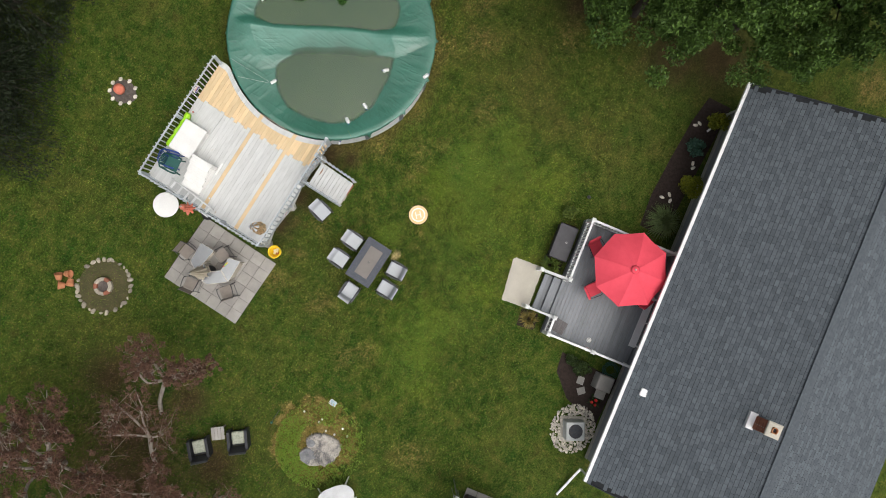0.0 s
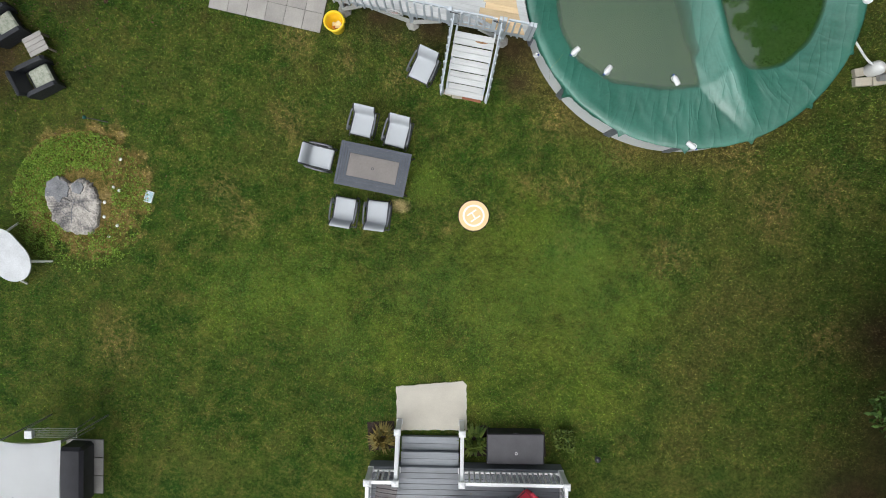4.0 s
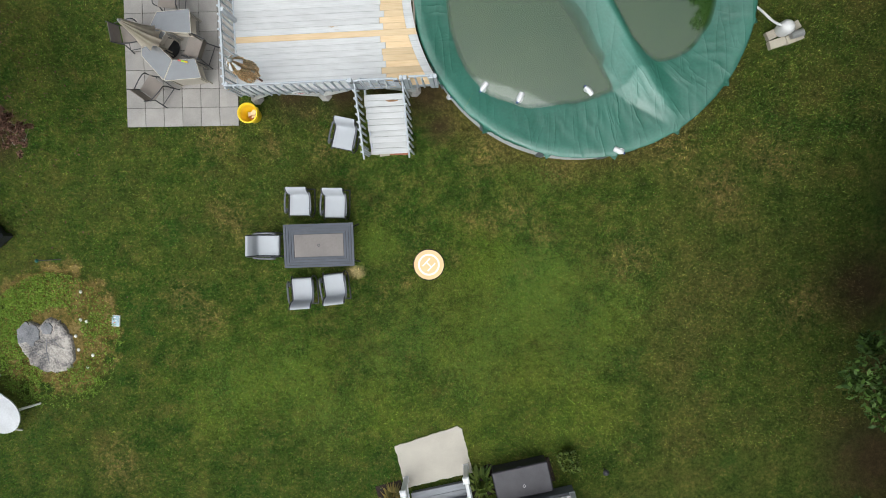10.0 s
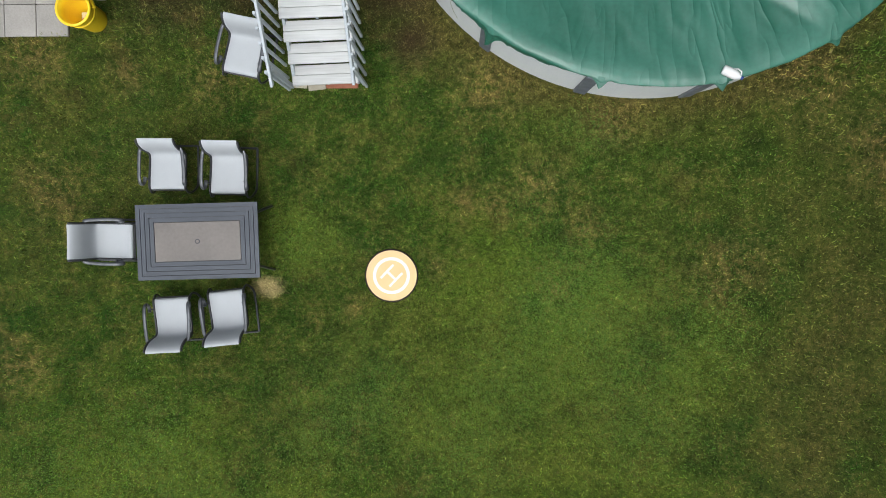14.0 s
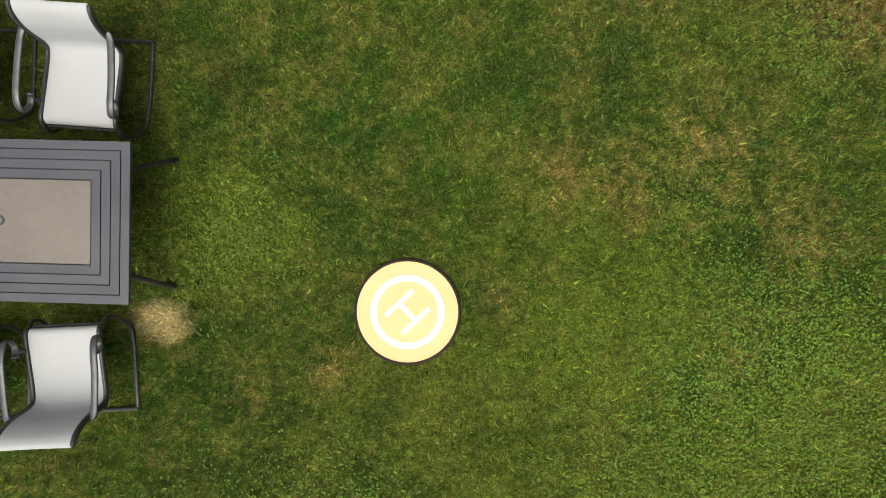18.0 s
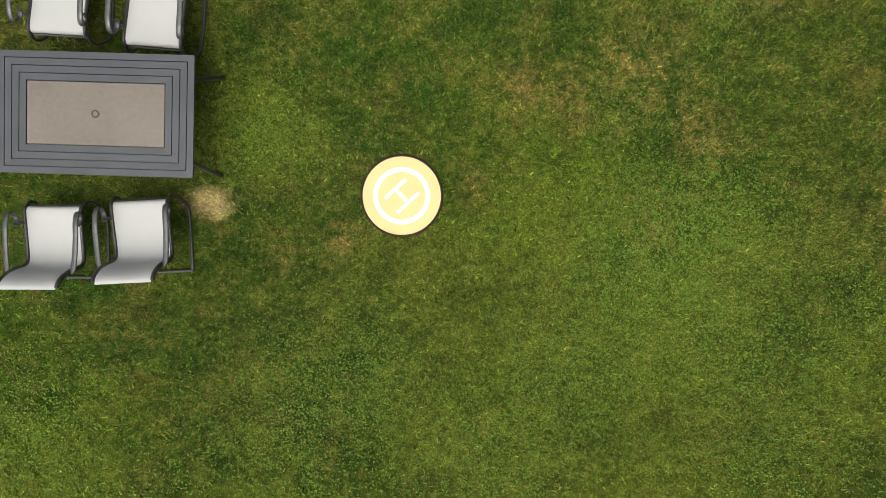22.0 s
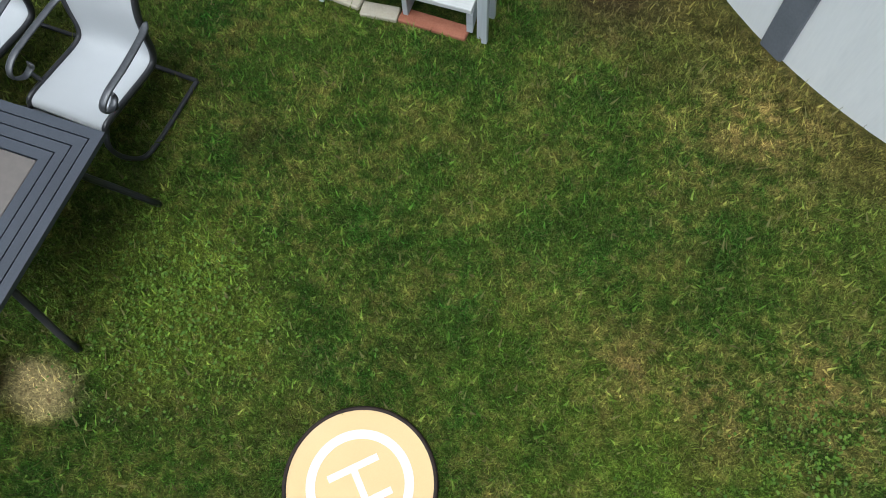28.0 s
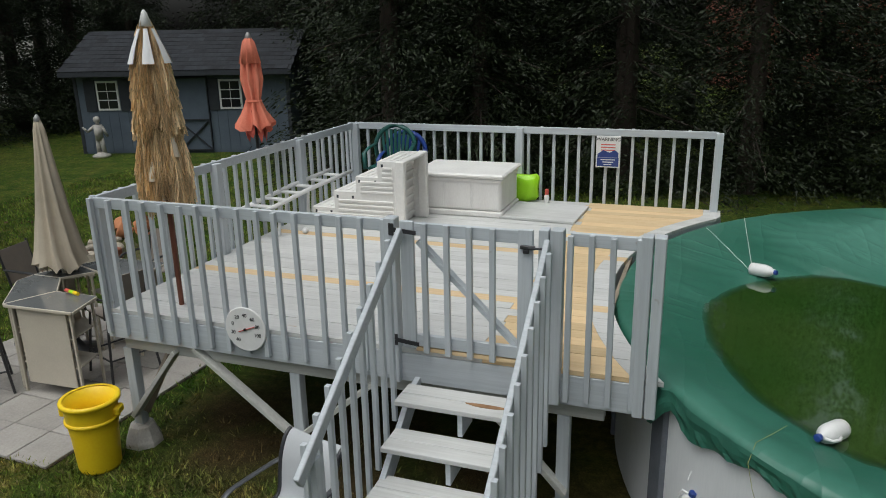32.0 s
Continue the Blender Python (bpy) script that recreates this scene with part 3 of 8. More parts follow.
def cyl(x, y, z0, z1, r0, r1=None, seg=20, bm=None, m=None):
    bm = bm or bmesh.new()
    t = pose(x, y, (z0 + z1) / 2)
    bmesh.ops.create_cone(bm, cap_ends=True, segments=seg, radius1=r0, radius2=r0 if r1 is None else r1, depth=z1 - z0, matrix=(m @ t) if m else t)
    return bm


def rod(a, b, r, r1=None, seg=8, bm=None):
    a, b = Vector(a), Vector(b)
    m = (b - a).to_track_quat("Z", "Y").to_matrix().to_4x4()
    m.translation = a
    return cyl(0, 0, 0, (b - a).length, r, r1, seg, bm, m)


def lathe(rings, seg=32, bm=None, cap=True, m=None, wob=0.0):
    """A turned shape from (radius, height) rings."""
    bm = bm or bmesh.new()
    m = m or Matrix()
    loops = []
    for r, z in rings:
        loops.append([bm.verts.new(m @ Vector((r * (1 + wob * math.sin(7 * k * math.tau / seg)) * math.cos(k * math.tau / seg), r * (1 + wob * math.sin(7 * k * math.tau / seg)) * math.sin(k * math.tau / seg), z))) for k in range(seg)])
    for p, q in zip(loops, loops[1:]):
        for k in range(seg):
            bm.faces.new((p[k], p[(k + 1) % seg], q[(k + 1) % seg], q[k]))
    if cap:
        bm.faces.new(loops[0][::-1])
        bm.faces.new(loops[-1])
    return bm


def tube(points, r, seg=8, bm=None, flat=1.0, up=(1, 0, 0)):
    """A bent tube along points; flat: thickness across divided by width."""
    bm = bm or bmesh.new()
    pts = [Vector(p) for p in points]
    loops = []
    for i, p in enumerate(pts):
        n = (pts[min(i + 1, len(pts) - 1)] - pts[max(i - 1, 0)]).normalized()
        s = Vector(up) - n * n.dot(Vector(up))
        s = s.normalized() if s.length > 1e-4 else n.orthogonal().normalized()
        t = n.cross(s)
        loops.append([bm.verts.new(p + r * (s * math.cos(k * math.tau / seg) + t * flat * math.sin(k * math.tau / seg))) for k in range(seg)])
    for p, q in zip(loops, loops[1:]):
        for k in range(seg):
            bm.faces.new((p[k], p[(k + 1) % seg], q[(k + 1) % seg], q[k]))
    bm.faces.new(loops[0][::-1])
    bm.faces.new(loops[-1])
    return bm


def prism(poly, z0, z1, bm=None, m=None):
    """A flat polygon of (x, y) given thickness."""
    bm = bm or bmesh.new()
    m = m or Matrix()
    lo, hi = [bm.verts.new(m @ Vector((x, y, z0))) for x, y in poly], [bm.verts.new(m @ Vector((x, y, z1))) for x, y in poly]
    bm.faces.new(lo[::-1])
    bm.faces.new(hi)
    for k in range(len(poly)):
        j = (k + 1) % len(poly)
        bm.faces.new((lo[k], lo[j], hi[j], hi[k]))
    return bm


def mesh_of(name, bm, material, smooth=False):
    me = bpy.data.meshes.new(name)
    bmesh.ops.recalc_face_normals(bm, faces=bm.faces)
    bm.to_mesh(me)
    bm.free()
    if smooth:
        me.polygons.foreach_set("use_smooth", [True] * len(me.polygons))
    me.materials.append(material)
    return me


def part(name, bm, material, parent=None, label="", smooth=False, at=None):
    """Links a bmesh as one mesh object, under a thing or a part if given."""
    ob = new(name, mesh_of(name, bm, M[material] if isinstance(material, str) else material, smooth))
    if parent:
        ob.parent = parent
    if at is not None:
        ob.matrix_basis = at
    return tagged(ob, label)


def piece(name, mesh, parent, at):
    ob = new(name, mesh)
    ob.parent = parent
    ob.matrix_basis = at
    return ob


def thing(name, at, label, category, group="", kind=""):
    ob = new(name)
    ob.empty_display_size = 0.1
    ob.matrix_basis = at
    return tagged(ob, label, category, group, kind)


def tri_mesh(name, verts, material, corners=3):
    """A mesh of separate triangles or quads from an array of corner places."""
    n = len(verts) // corners
    me = bpy.data.meshes.new(name)
    me.vertices.add(n * corners)
    me.vertices.foreach_set("co", np.asarray(verts, np.float32).ravel())
    me.loops.add(n * corners)
    me.loops.foreach_set("vertex_index", np.arange(n * corners, dtype=np.int32))
    me.polygons.add(n)
    me.polygons.foreach_set("loop_start", np.arange(0, n * corners, corners, dtype=np.int32))
    me.polygons.foreach_set("loop_total", np.full(n, corners, np.int32))
    me.update(calc_edges=True)
    me.materials.append(material)
    return me


def leaves(centres, spread, count, size, rng, long=1.0, droop=0.0, flat=1.0):
    """Leaf corners scattered round centres: quads of random turn."""
    n = len(centres) * count
    c = np.repeat(np.asarray(centres, float), count, axis=0)
    d = rng.normal(size=(n, 3))
    d /= np.linalg.norm(d, axis=1)[:, None]
    sp = np.repeat(np.broadcast_to(spread, len(centres)), count)[:, None]
    p = c + d * sp * rng.random((n, 1)) ** 0.45 * np.array([1, 1, flat])
    a = rng.normal(size=(n, 3))
    a[:, 2] -= droop
    a /= np.linalg.norm(a, axis=1)[:, None]
    b = np.cross(a, rng.normal(size=(n, 3)))
    b /= np.linalg.norm(b, axis=1)[:, None] + 1e-9
    s = size * (0.6 + 0.8 * rng.random((n, 1)))
    a, b = a * s * long, b * s
    return np.stack([p - a * 0.5, p + b * 0.45, p + a * 0.5, p - b * 0.45], 1).reshape(-1, 3)


# ---- ground, lawn ----
tagged(part("ground", box(-120, -120, -0.6, 120, 120, 0.0), "soil"), "patchy mown lawn with dry and worn places", "ground", kind="structure")
rng = np.random.default_rng(5)


def free_of(p):
    """Where lawn may grow: not under slabs, walls and the pool."""
    x, y = p[:, 0], p[:, 1]
    ok = np.hypot(x - POOL[0], y - POOL[1]) > 3.86
    ok &= np.hypot(x, y) > 0.385
    ok &= ~((x > -7.26) & (x < -4.45) & (y > 3.66) & (y < 6.9))
    ok &= ~((x > -1.3) & (x < -0.3) & (y > 2.72) & (y < 4.2))
    ok &= ~((np.abs(x + 0.1 - 0.16 * (y + 4.8)) < 0.86) & (y > -5.5 + 0.28 * x) & (y < -4.2 + 0.29 * x))
    ok &= ~(y < -5.6 + 0.163 * (x - 3.2))
    near = np.hypot(x + 9.42, y + 1.45)
    ok &= (near > 1.5 + 0.25 * np.sin(5 * np.arctan2(y + 1.45, x + 9.42))) | ((near > 0.72) & (rng.random(len(p)) < 0.45))
    ok &= ~((x > -4.0) & (x < 0.75) & (y > 4.1)) | (rng.random(len(p)) < 0.3)
    ok &= ~((x > -9.2) & (x < -7.6) & (y < -6.6))
    ok &= ~((x > -4.0) & (x < 0.6) & (y > 4.9) & (y < 8.8))
    return ok


def blades(name, n, x0, y0, x1, y1, height, width, lean, label):
    p = np.column_stack([rng.uniform(x0, x1, n), rng.uniform(y0, y1, n), np.zeros(n)])
    p = p[free_of(p)]
    for x, y, r in DRY[:1]:
        d = np.hypot((p[:, 0] - x) * 0.85, (p[:, 1] - y) * 1.5)
        p = p[(d > r * 0.8) | (rng.random(len(p)) < 0.3)]
    n = len(p)
    a = rng.uniform(0, math.tau, n)
    w = width * rng.uniform(0.6, 1.3, n)[:, None]
    h = height * rng.uniform(0.45, 1.25, n)[:, None]
    side = np.column_stack([np.cos(a), np.sin(a), np.zeros(n)]) * w / 2
    b = rng.uniform(0, math.tau, n)
    tip = p + np.column_stack([np.cos(b), np.sin(b), np.zeros(n)]) * h * lean * rng.uniform(0.3, 1.2, n)[:, None] + np.array([0, 0, 1.0]) * h
    p = p - np.array([0, 0, 0.004])
    ob = new(name, tri_mesh(name, np.stack([p - side, p + side, tip], 1).reshape(-1, 3), M["blade"]))
    return tagged(ob, label, "grass", kind="stuff")


blades("lawn_grass", 900000, -3.0, -2.6, 4.4, 3.2, 0.022, 0.0034, 1.7, "short fine grass blades round the landing pad")
blades("lawn_grass", 300000, -5.5, -3.4, 5.2, 4.4, 0.030, 0.0048, 1.3, "short mown grass blades between the table and the stairs")
blades("lawn_grass", 190000, -13.5, -7.5, 10.5, 4.0, 0.05, 0.018, 1.0, "short mown grass blades over the yard")
blades("lawn_grass", 90000, -14, 3.5, -0.5, 16, 0.06, 0.018, 0.9, "short mown grass blades beside and behind the deck")
blades("lawn_grass", 40000, 5.0, 2.5, 11, 14, 0.075, 0.02, 0.9, "short mown grass blades beyond the pool")


def clover(n, spots):
    out = []
    for x, y, r in spots:
        k = int(n * r * r)
        p = np.column_stack([rng.normal(x, r * 0.65, k), rng.normal(y, r * 0.65, k), rng.uniform(0.01, 0.034, k)])
        out.append(p[free_of(p)])
    p = np.concatenate(out)
    k = len(p)
    a = rng.uniform(0, math.tau, k)
    s = rng.uniform(0.0055, 0.0115, k)[:, None]
    u = np.column_stack([np.cos(a), np.sin(a), rng.normal(0, 0.3, k)]) * s
    v = np.column_stack([-np.sin(a), np.cos(a), rng.normal(0, 0.3, k)]) * s
    return np.stack([p - u, p - v, p + u, p + v], 1).reshape(-1, 3)


SPOTS = ((2.6, -0.1, 0.6), (3.0, -1.2, 0.8), (-1.3, 0.55, 0.5), (2.2, -0.6, 0.8), (1.6, -1.6, 0.7), (-0.3, -1.6, 0.6), (3.2, -0.2, 0.7), (-1.0, -2.2, 0.9), (0.9, -2.6, 0.8), (-3.6, -2.4, 0.9), (3.6, -2.2, 0.9), (2.0, 0.9, 0.3), (-5.2, -2.8, 0.9), (-2.6, -3.6, 0.8), (4.6, -1.0, 0.7), (2.9, 1.9, 0.4))
tagged(new("clover", tri_mesh("clover", clover(4200, SPOTS), M["clover"], 4)), "bright green clover patches in the lawn", "clover", kind="stuff")

# ---- above-ground pool ----
PX, PY = POOL
pool = thing("swimming_pool", pose(PX, PY, 0), "round above-ground pool with pale walls under a sagging green winter cover", "pool")
POST_A = [math.radians(-128.3 + 22.5 * k) for k in range(16)]
for k in range(16):
    bm = bmesh.new()
    a0, a1 = POST_A[k], POST_A[k] + math.radians(22.5)
    rows_ = []
    for z in (0.0, 0.4, 0.85, 1.27):
        rows_.append([bm.verts.new((3.80 * math.cos(a0 + (a1 - a0) * i / 8), 3.80 * math.sin(a0 + (a1 - a0) * i / 8), z)) for i in range(9)])
        rows_.append([bm.verts.new((3.76 * math.cos(a0 + (a1 - a0) * i / 8), 3.76 * math.sin(a0 + (a1 - a0) * i / 8), z)) for i in range(9)])
    for r in range(0, 6, 2):
        for i in range(8):
            bm.faces.new((rows_[r][i], rows_[r][i + 1], rows_[r + 2][i + 1], rows_[r + 2][i]))
            bm.faces.new((rows_[r + 1][i], rows_[r + 3][i], rows_[r + 3][i + 1], rows_[r + 1][i + 1]))
    part("wall_panel", bm, "pool_wall", pool, smooth=True)
    c = pose(0, 0, 0, 0, 0, math.degrees(a0))
    bm = box(3.76, -0.09, 0, 3.835, 0.09, 1.14, 0.012)
    part("upright", bm, "pool_post", pool, "slate grey upright post", at=c)
part("top_ledge", lathe(((3.66, 1.24), (3.77, 1.24), (3.785, 1.255), (3.77, 1.27), (3.66, 1.27)), 96, cap=False), "pool_post", pool, smooth=True)

WATER = 1.155


# radius of the waterline by angle, in degrees, and the fold of trapped air that parts the two puddles
SHORE_A = (-180, -168, -150, -135, -118, -102, -88, -72, -58, -47, -35, -20, 0, 60, 110, 133, 146, 153, 161, 169, 180)
SHORE_R = (3.08, 3.13, 3.24, 3.2, 2.98, 2.66, 2.52, 2.38, 2.2, 2.42, 2.75, 2.97, 2.98, 3.05, 3.0, 2.7, 2.3, 2.42, 2.68, 2.85, 3.08)
FOLD_AT, FOLD_WAY = (1.98, -3.17), (-0.48, 0.877)


def cover_fold(x, y):
    """How far a place lies up on the long fold, from 0 to 1: steep on the east side, gentle on the west."""
    dx, dy = x - FOLD_AT[0], y - FOLD_AT[1]
    d = -dx * FOLD_WAY[1] + dy * FOLD_WAY[0]
    t = max(0.0, min(1.0, (dx * FOLD_WAY[0] + dy * FOLD_WAY[1]) / 6.4))
    d = -d + 0.05 * math.sin(9 * t)
    wide = 0.12 + 0.75 * min(1.0, t / 0.38) + 0.9 * max(0.0, t - 0.75)
    if d > 0:
        return math.exp(-((d / 0.24) ** 2))
    return 1 + 0.42 * d / wide if -d < wide else max(0.0, 0.58 * (1 - (-d - wide) / (0.45 * wide)))


def cover_height(x, y):
    """Height of the sagging cover over the pool's middle."""
    r = math.hypot(x, y)
    a = math.atan2(y, x)
    shore = float(np.interp(math.degrees(a), SHORE_A, SHORE_R)) + 0.06 * noise.noise(Vector((x * 1.6, y * 1.6, 2)))
    if r > shore:
        k = min(1.0, (r - shore) / max(0.05, 3.67 - shore))
        z = WATER + (1.305 - WATER) * (0.6 * k + 0.4 * k * k)
    else:
        k = 0.0
        z = WATER - 0.13 * min(1.0, (shore - r) / 0.8) ** 0.65
    t = max(0.0, min(1.0, ((x - FOLD_AT[0]) * FOLD_WAY[0] + (y - FOLD_AT[1]) * FOLD_WAY[1]) / 6.4))
    z += cover_fold(x, y) * (1 - k) * (0.23 - 0.05 * math.sin(math.pi * t))
    slope = min(1.0, k * 3) * (1 - k) ** 0.5
    sharp = 1 - 2 * abs(noise.noise(Vector((a * 11 + 0.6 * math.sin(r * 3), r * 0.9, 3))))
    z += slope * 0.012 * sharp * abs(sharp) + slope * 0.004 * (1 - 2 * abs(noise.noise(Vector((a * 27 + r, r * 1.3, 8)))))
    return z + 0.012 * noise.noise(Vector((x * 0.9, y * 0.9, 1))) * (1 - k) + 0.008 * k * noise.noise(Vector((x * 4, y * 4, 4)))


bm = bmesh.new()
SEG = 540
loops = []
for i in range(56):
    r = 0.02 + (3.80 - 0.02) * (i / 55) ** 0.8
    loops.append([bm.verts.new((r * math.cos(k * math.tau / SEG), r * math.sin(k * math.tau / SEG), cover_height(r * math.cos(k * math.tau / SEG), r * math.sin(k * math.tau / SEG)))) for k in range(SEG)])
for j, (dr, dz) in enumerate(((3.835, 1.298), (3.862, 1.262), (3.862, 1.21), (3.858, 1.16), (3.852, 1.11), (3.845, 1.06))):
    ring = []
    for k in range(SEG):
        a = k * math.tau / SEG
        short = float(np.interp(math.degrees(a), (0, 180, 242, 252, 340, 360), (0.5, 1.0, 1.0, 0.22, 0.2, 0.5)))
        hang = 0.62 + 0.85 * abs(noise.noise(Vector((math.cos(a) * 4, math.sin(a) * 4, 2)))) + 0.5 * noise.noise(Vector((math.cos(a) * 13, math.sin(a) * 13, 5)))
        post = max(0.0, math.cos(16 * (a - POST_A[0] - 0.02))) ** 30
        z = 1.305 - (1.305 - dz) * (max(0.35, hang) * short + 0.75 * post * short if j else 1)
        fold = 1 - 2 * abs(noise.noise(Vector((math.cos(a) * 30, math.sin(a) * 30, 0.5 * j))))
        crumple = 1 - 2 * abs(noise.noise(Vector((math.cos(a) * 62, math.sin(a) * 62, 1.1 * j))))
        rr = dr - 0.02 + 0.0035 * j * fold + 0.0022 * j * crumple + post * (0.022 * j + 0.012 * (j % 2)) + 0.012 * noise.noise(Vector((math.cos(a) * 9, math.sin(a) * 9, 1)))
        ring.append(bm.verts.new((rr * math.cos(a), rr * math.sin(a), z)))
    loops.append(ring)
for p, q in zip(loops, loops[1:]):
    for k in range(SEG):
        bm.faces.new((p[k], p[(k + 1) % SEG], q[(k + 1) % SEG], q[k]))
bm.faces.new(loops[0])
cover = part("winter_cover", bm, "cover", pool, "wrinkled dark green tarpaulin cover", smooth=True)
for f in cover.data.polygons:
    f.use_smooth = math.hypot(f.center.x, f.center.y) < 3.838
# paler fold and rim: sheen of the sky put into the cover's colour
sky_sheen = cover.data.attributes.new("sky_sheen", "FLOAT", "POINT")
for v, d in zip(cover.data.vertices, sky_sheen.data):
    r = math.hypot(v.co.x, v.co.y)
    d.value = 0.7 * cover_fold(v.co.x, v.co.y) * min(1.0, max(0.0, (v.co.z - WATER) / 0.05)) * min(1.0, max(0.0, (3.6 - r) / 0.5)) + (0.22 * max(0.0, r - 3.3) / 0.5 if r < 3.83 else 0.0)
bm = bmesh.new()
loops = [[bm.verts.new((r * math.cos(k * math.tau / 96), r * math.sin(k * math.tau / 96), WATER)) for k in range(96)] for r in np.linspace(0.03, 3.52, 60)]
for p, q in zip(loops, loops[1:]):
    for k in range(96):
        bm.faces.new((p[k], p[(k + 1) % 96], q[(k + 1) % 96], q[k]))
bm.faces.new(loops[0])
rain = part("rain_water", bm, "water", pool, "murky green water standing on the cover")
depth = rain.data.attributes.new("depth", "FLOAT", "POINT")
for v, d in zip(rain.data.vertices, depth.data):
    d.value = max(0.0, WATER - cover_height(v.co.x, v.co.y))


def jug(x, y, z, rx, ry, rz, lab):
    j = thing("plastic_jug", pose(x, y, z, rx, ry, rz) @ Matrix.Diagonal((0.92, 0.92, 0.92, 1)), lab, "jug", "white jugs weighing down the pool cover")
    part("body", lathe(((0.02, 0.0), (0.062, 0.006), (0.068, 0.03), (0.068, 0.17), (0.055, 0.215), (0.026, 0.25), (0.022, 0.265)), 14), "white", j, smooth=True)
    part("cap", lathe(((0.026, 0.262), (0.027, 0.29), (0.02, 0.295)), 12), "blue", j, "blue screw cap")
    part("handle", tube([(0.03, 0, 0.25), (0.075, 0, 0.235), (0.088, 0, 0.18), (0.066, 0, 0.13)], 0.011, 6), "white", j, smooth=True)


for x, y, a in ((1.56, 4.15, -38), (2.35, 3.89, -30), (3.92, 3.76, -142), (1.14, 7.15, 60), (3.55, 9.08, 80)):
    jug(x, y, max(WATER, cover_height(x - PX, y - PY)) + 0.045, 86, 0, a, "white plastic jug with a blue cap floating on the pool cover")
jug(4.33, 2.52, 1.36, 80, 0, 60, "white plastic jug lying on the rim of the pool cover")
jug(0.67, 3.98, 0.44, 4, -16, 140, "white plastic jug with a blue cap hanging beside the pool wall")
for a, b in (((1.12, 7.22, 1.2), (0.7, 8.26, 1.34)), ((1.16, 7.22, 1.2), (1.12, 8.84, 1.34))):
    q = [Vector(a).lerp(Vector(b), k / 14) - Vector((PX, PY, 0)) for k in range(15)]
    part("cord", tube([(p.x, p.y, max(WATER, cover_height(p.x, p.y)) + 0.01) for p in q], 0.003, 5), "plastic", pool)
a0 = math.radians(-137.1)
part("cord", tube([(r * math.cos(a0 + da), r * math.sin(a0 + da), z) for r, da, z in ((3.45, -0.03, 1.285), (3.62, -0.012, 1.31), (3.80, 0.0, 1.32), (3.895, 0.012, 1.24), (3.92, 0.03, 1.12), (3.93, 0.05, 1.0))], 0.002, 5), "cord_yellow", pool, "loose yellow cord over the rim")
part("string", rod((0.70, 3.98, 0.76), (0.84, 4.18, 1.25), 0.004, seg=5), "white")
bpy.data.objects["string"].parent = bpy.data.objects["plastic_jug.006"]
bpy.data.objects["string"].matrix_parent_inverse = bpy.data.objects["plastic_jug.006"].matrix_basis.inverted()

# ---- pool deck ----
DX0, DY0, DY1, FLOOR, RAIL = -4.11, 4.16, 9.06, 1.335, 2.31
deck = thing("pool_deck", pose(0, 0, 0), "raised wooden pool deck with worn grey paint and new boards", "deck")


def pool_edge(y, r=3.89):
    return PX - math.sqrt(max(0.0, r * r - (y - PY) ** 2))


# floor boards along x, cut along the pool's curve
PITCH = (DY1 - DY0) / 35
for i in range(35):
    y0, y1 = DY0 + PITCH * i + 0.002, DY0 + PITCH * (i + 1) - 0.002
    e0, e1 = min(pool_edge(y0), 0.85), min(pool_edge(y1), 0.85)
    split = -0.74 + 0.06 * math.sin(i * 2.4)
    stripe = i in (8, 18)
    zj = 0.003 * noise.noise(Vector((i * 1.7, 0, 0)))
    if stripe:
        part("board", prism(((DX0 + 0.05, y0), (e0, y0), (e1, y1), (DX0 + 0.05, y1)), FLOOR - 0.035 + zj, FLOOR + zj), "new_wood", deck, "bare new pine board")
    else:
        part("board", prism(((DX0 + 0.05, y0), (split - 0.002, y0), (split - 0.002, y1), (DX0 + 0.05, y1)), FLOOR - 0.035 + zj, FLOOR + zj), "paint_floor", deck)
        g0, g1 = e0 - 0.2, e1 - 0.2
        if min(g0, g1) > split + 0.05:
            part("board", prism(((split + 0.002, y0), (g0, y0), (g1, y1), (split + 0.002, y1)), FLOOR - 0.035 + zj, FLOOR + zj), "new_wood", deck, "bare new pine board")
            part("board", prism(((g0 + 0.002, y0), (e0, y0), (e1, y1), (g1 + 0.002, y1)), FLOOR - 0.035 + zj, FLOOR + zj), "paint_floor", deck)
        else:
            part("board", prism(((split + 0.002, y0), (e0, y0), (e1, y1), (split + 0.002, y1)), FLOOR - 0.035 + zj, FLOOR + zj), "new_wood", deck)
# frame: fascia, joists, beams, posts, braces, footings
part("fascia", box(DX0, DY0 - 0.004, 1.07, 0.40, DY0 + 0.036, FLOOR - 0.04, 0.004), "paint", deck)
part("fascia", box(DX0, DY1 - 0.036, 1.07, 0.80, DY1 + 0.004, FLOOR - 0.04, 0.004), "paint", deck)
part("fascia", box(DX0 - 0.002, DY0 + 0.04, 1.07, DX0 + 0.036, DY1 - 0.04, FLOOR - 0.04, 0.004), "paint", deck)
bm = bmesh.new()
edge = [(pool_edge(y, 3.90), y) for y in np.linspace(DY0 + 0.05, DY1 - 0.05, 26)]
lo = [bm.verts.new((min(x, 0.86), y, 1.12)) for x, y in edge]
hi = [bm.verts.new((min(x, 0.86), y, FLOOR - 0.037)) for x, y in edge]
lo2 = [bm.verts.new((min(x, 0.86) - 0.03, y, 1.12)) for x, y in edge]
hi2 = [bm.verts.new((min(x, 0.86) - 0.03, y, FLOOR - 0.037)) for x, y in edge]
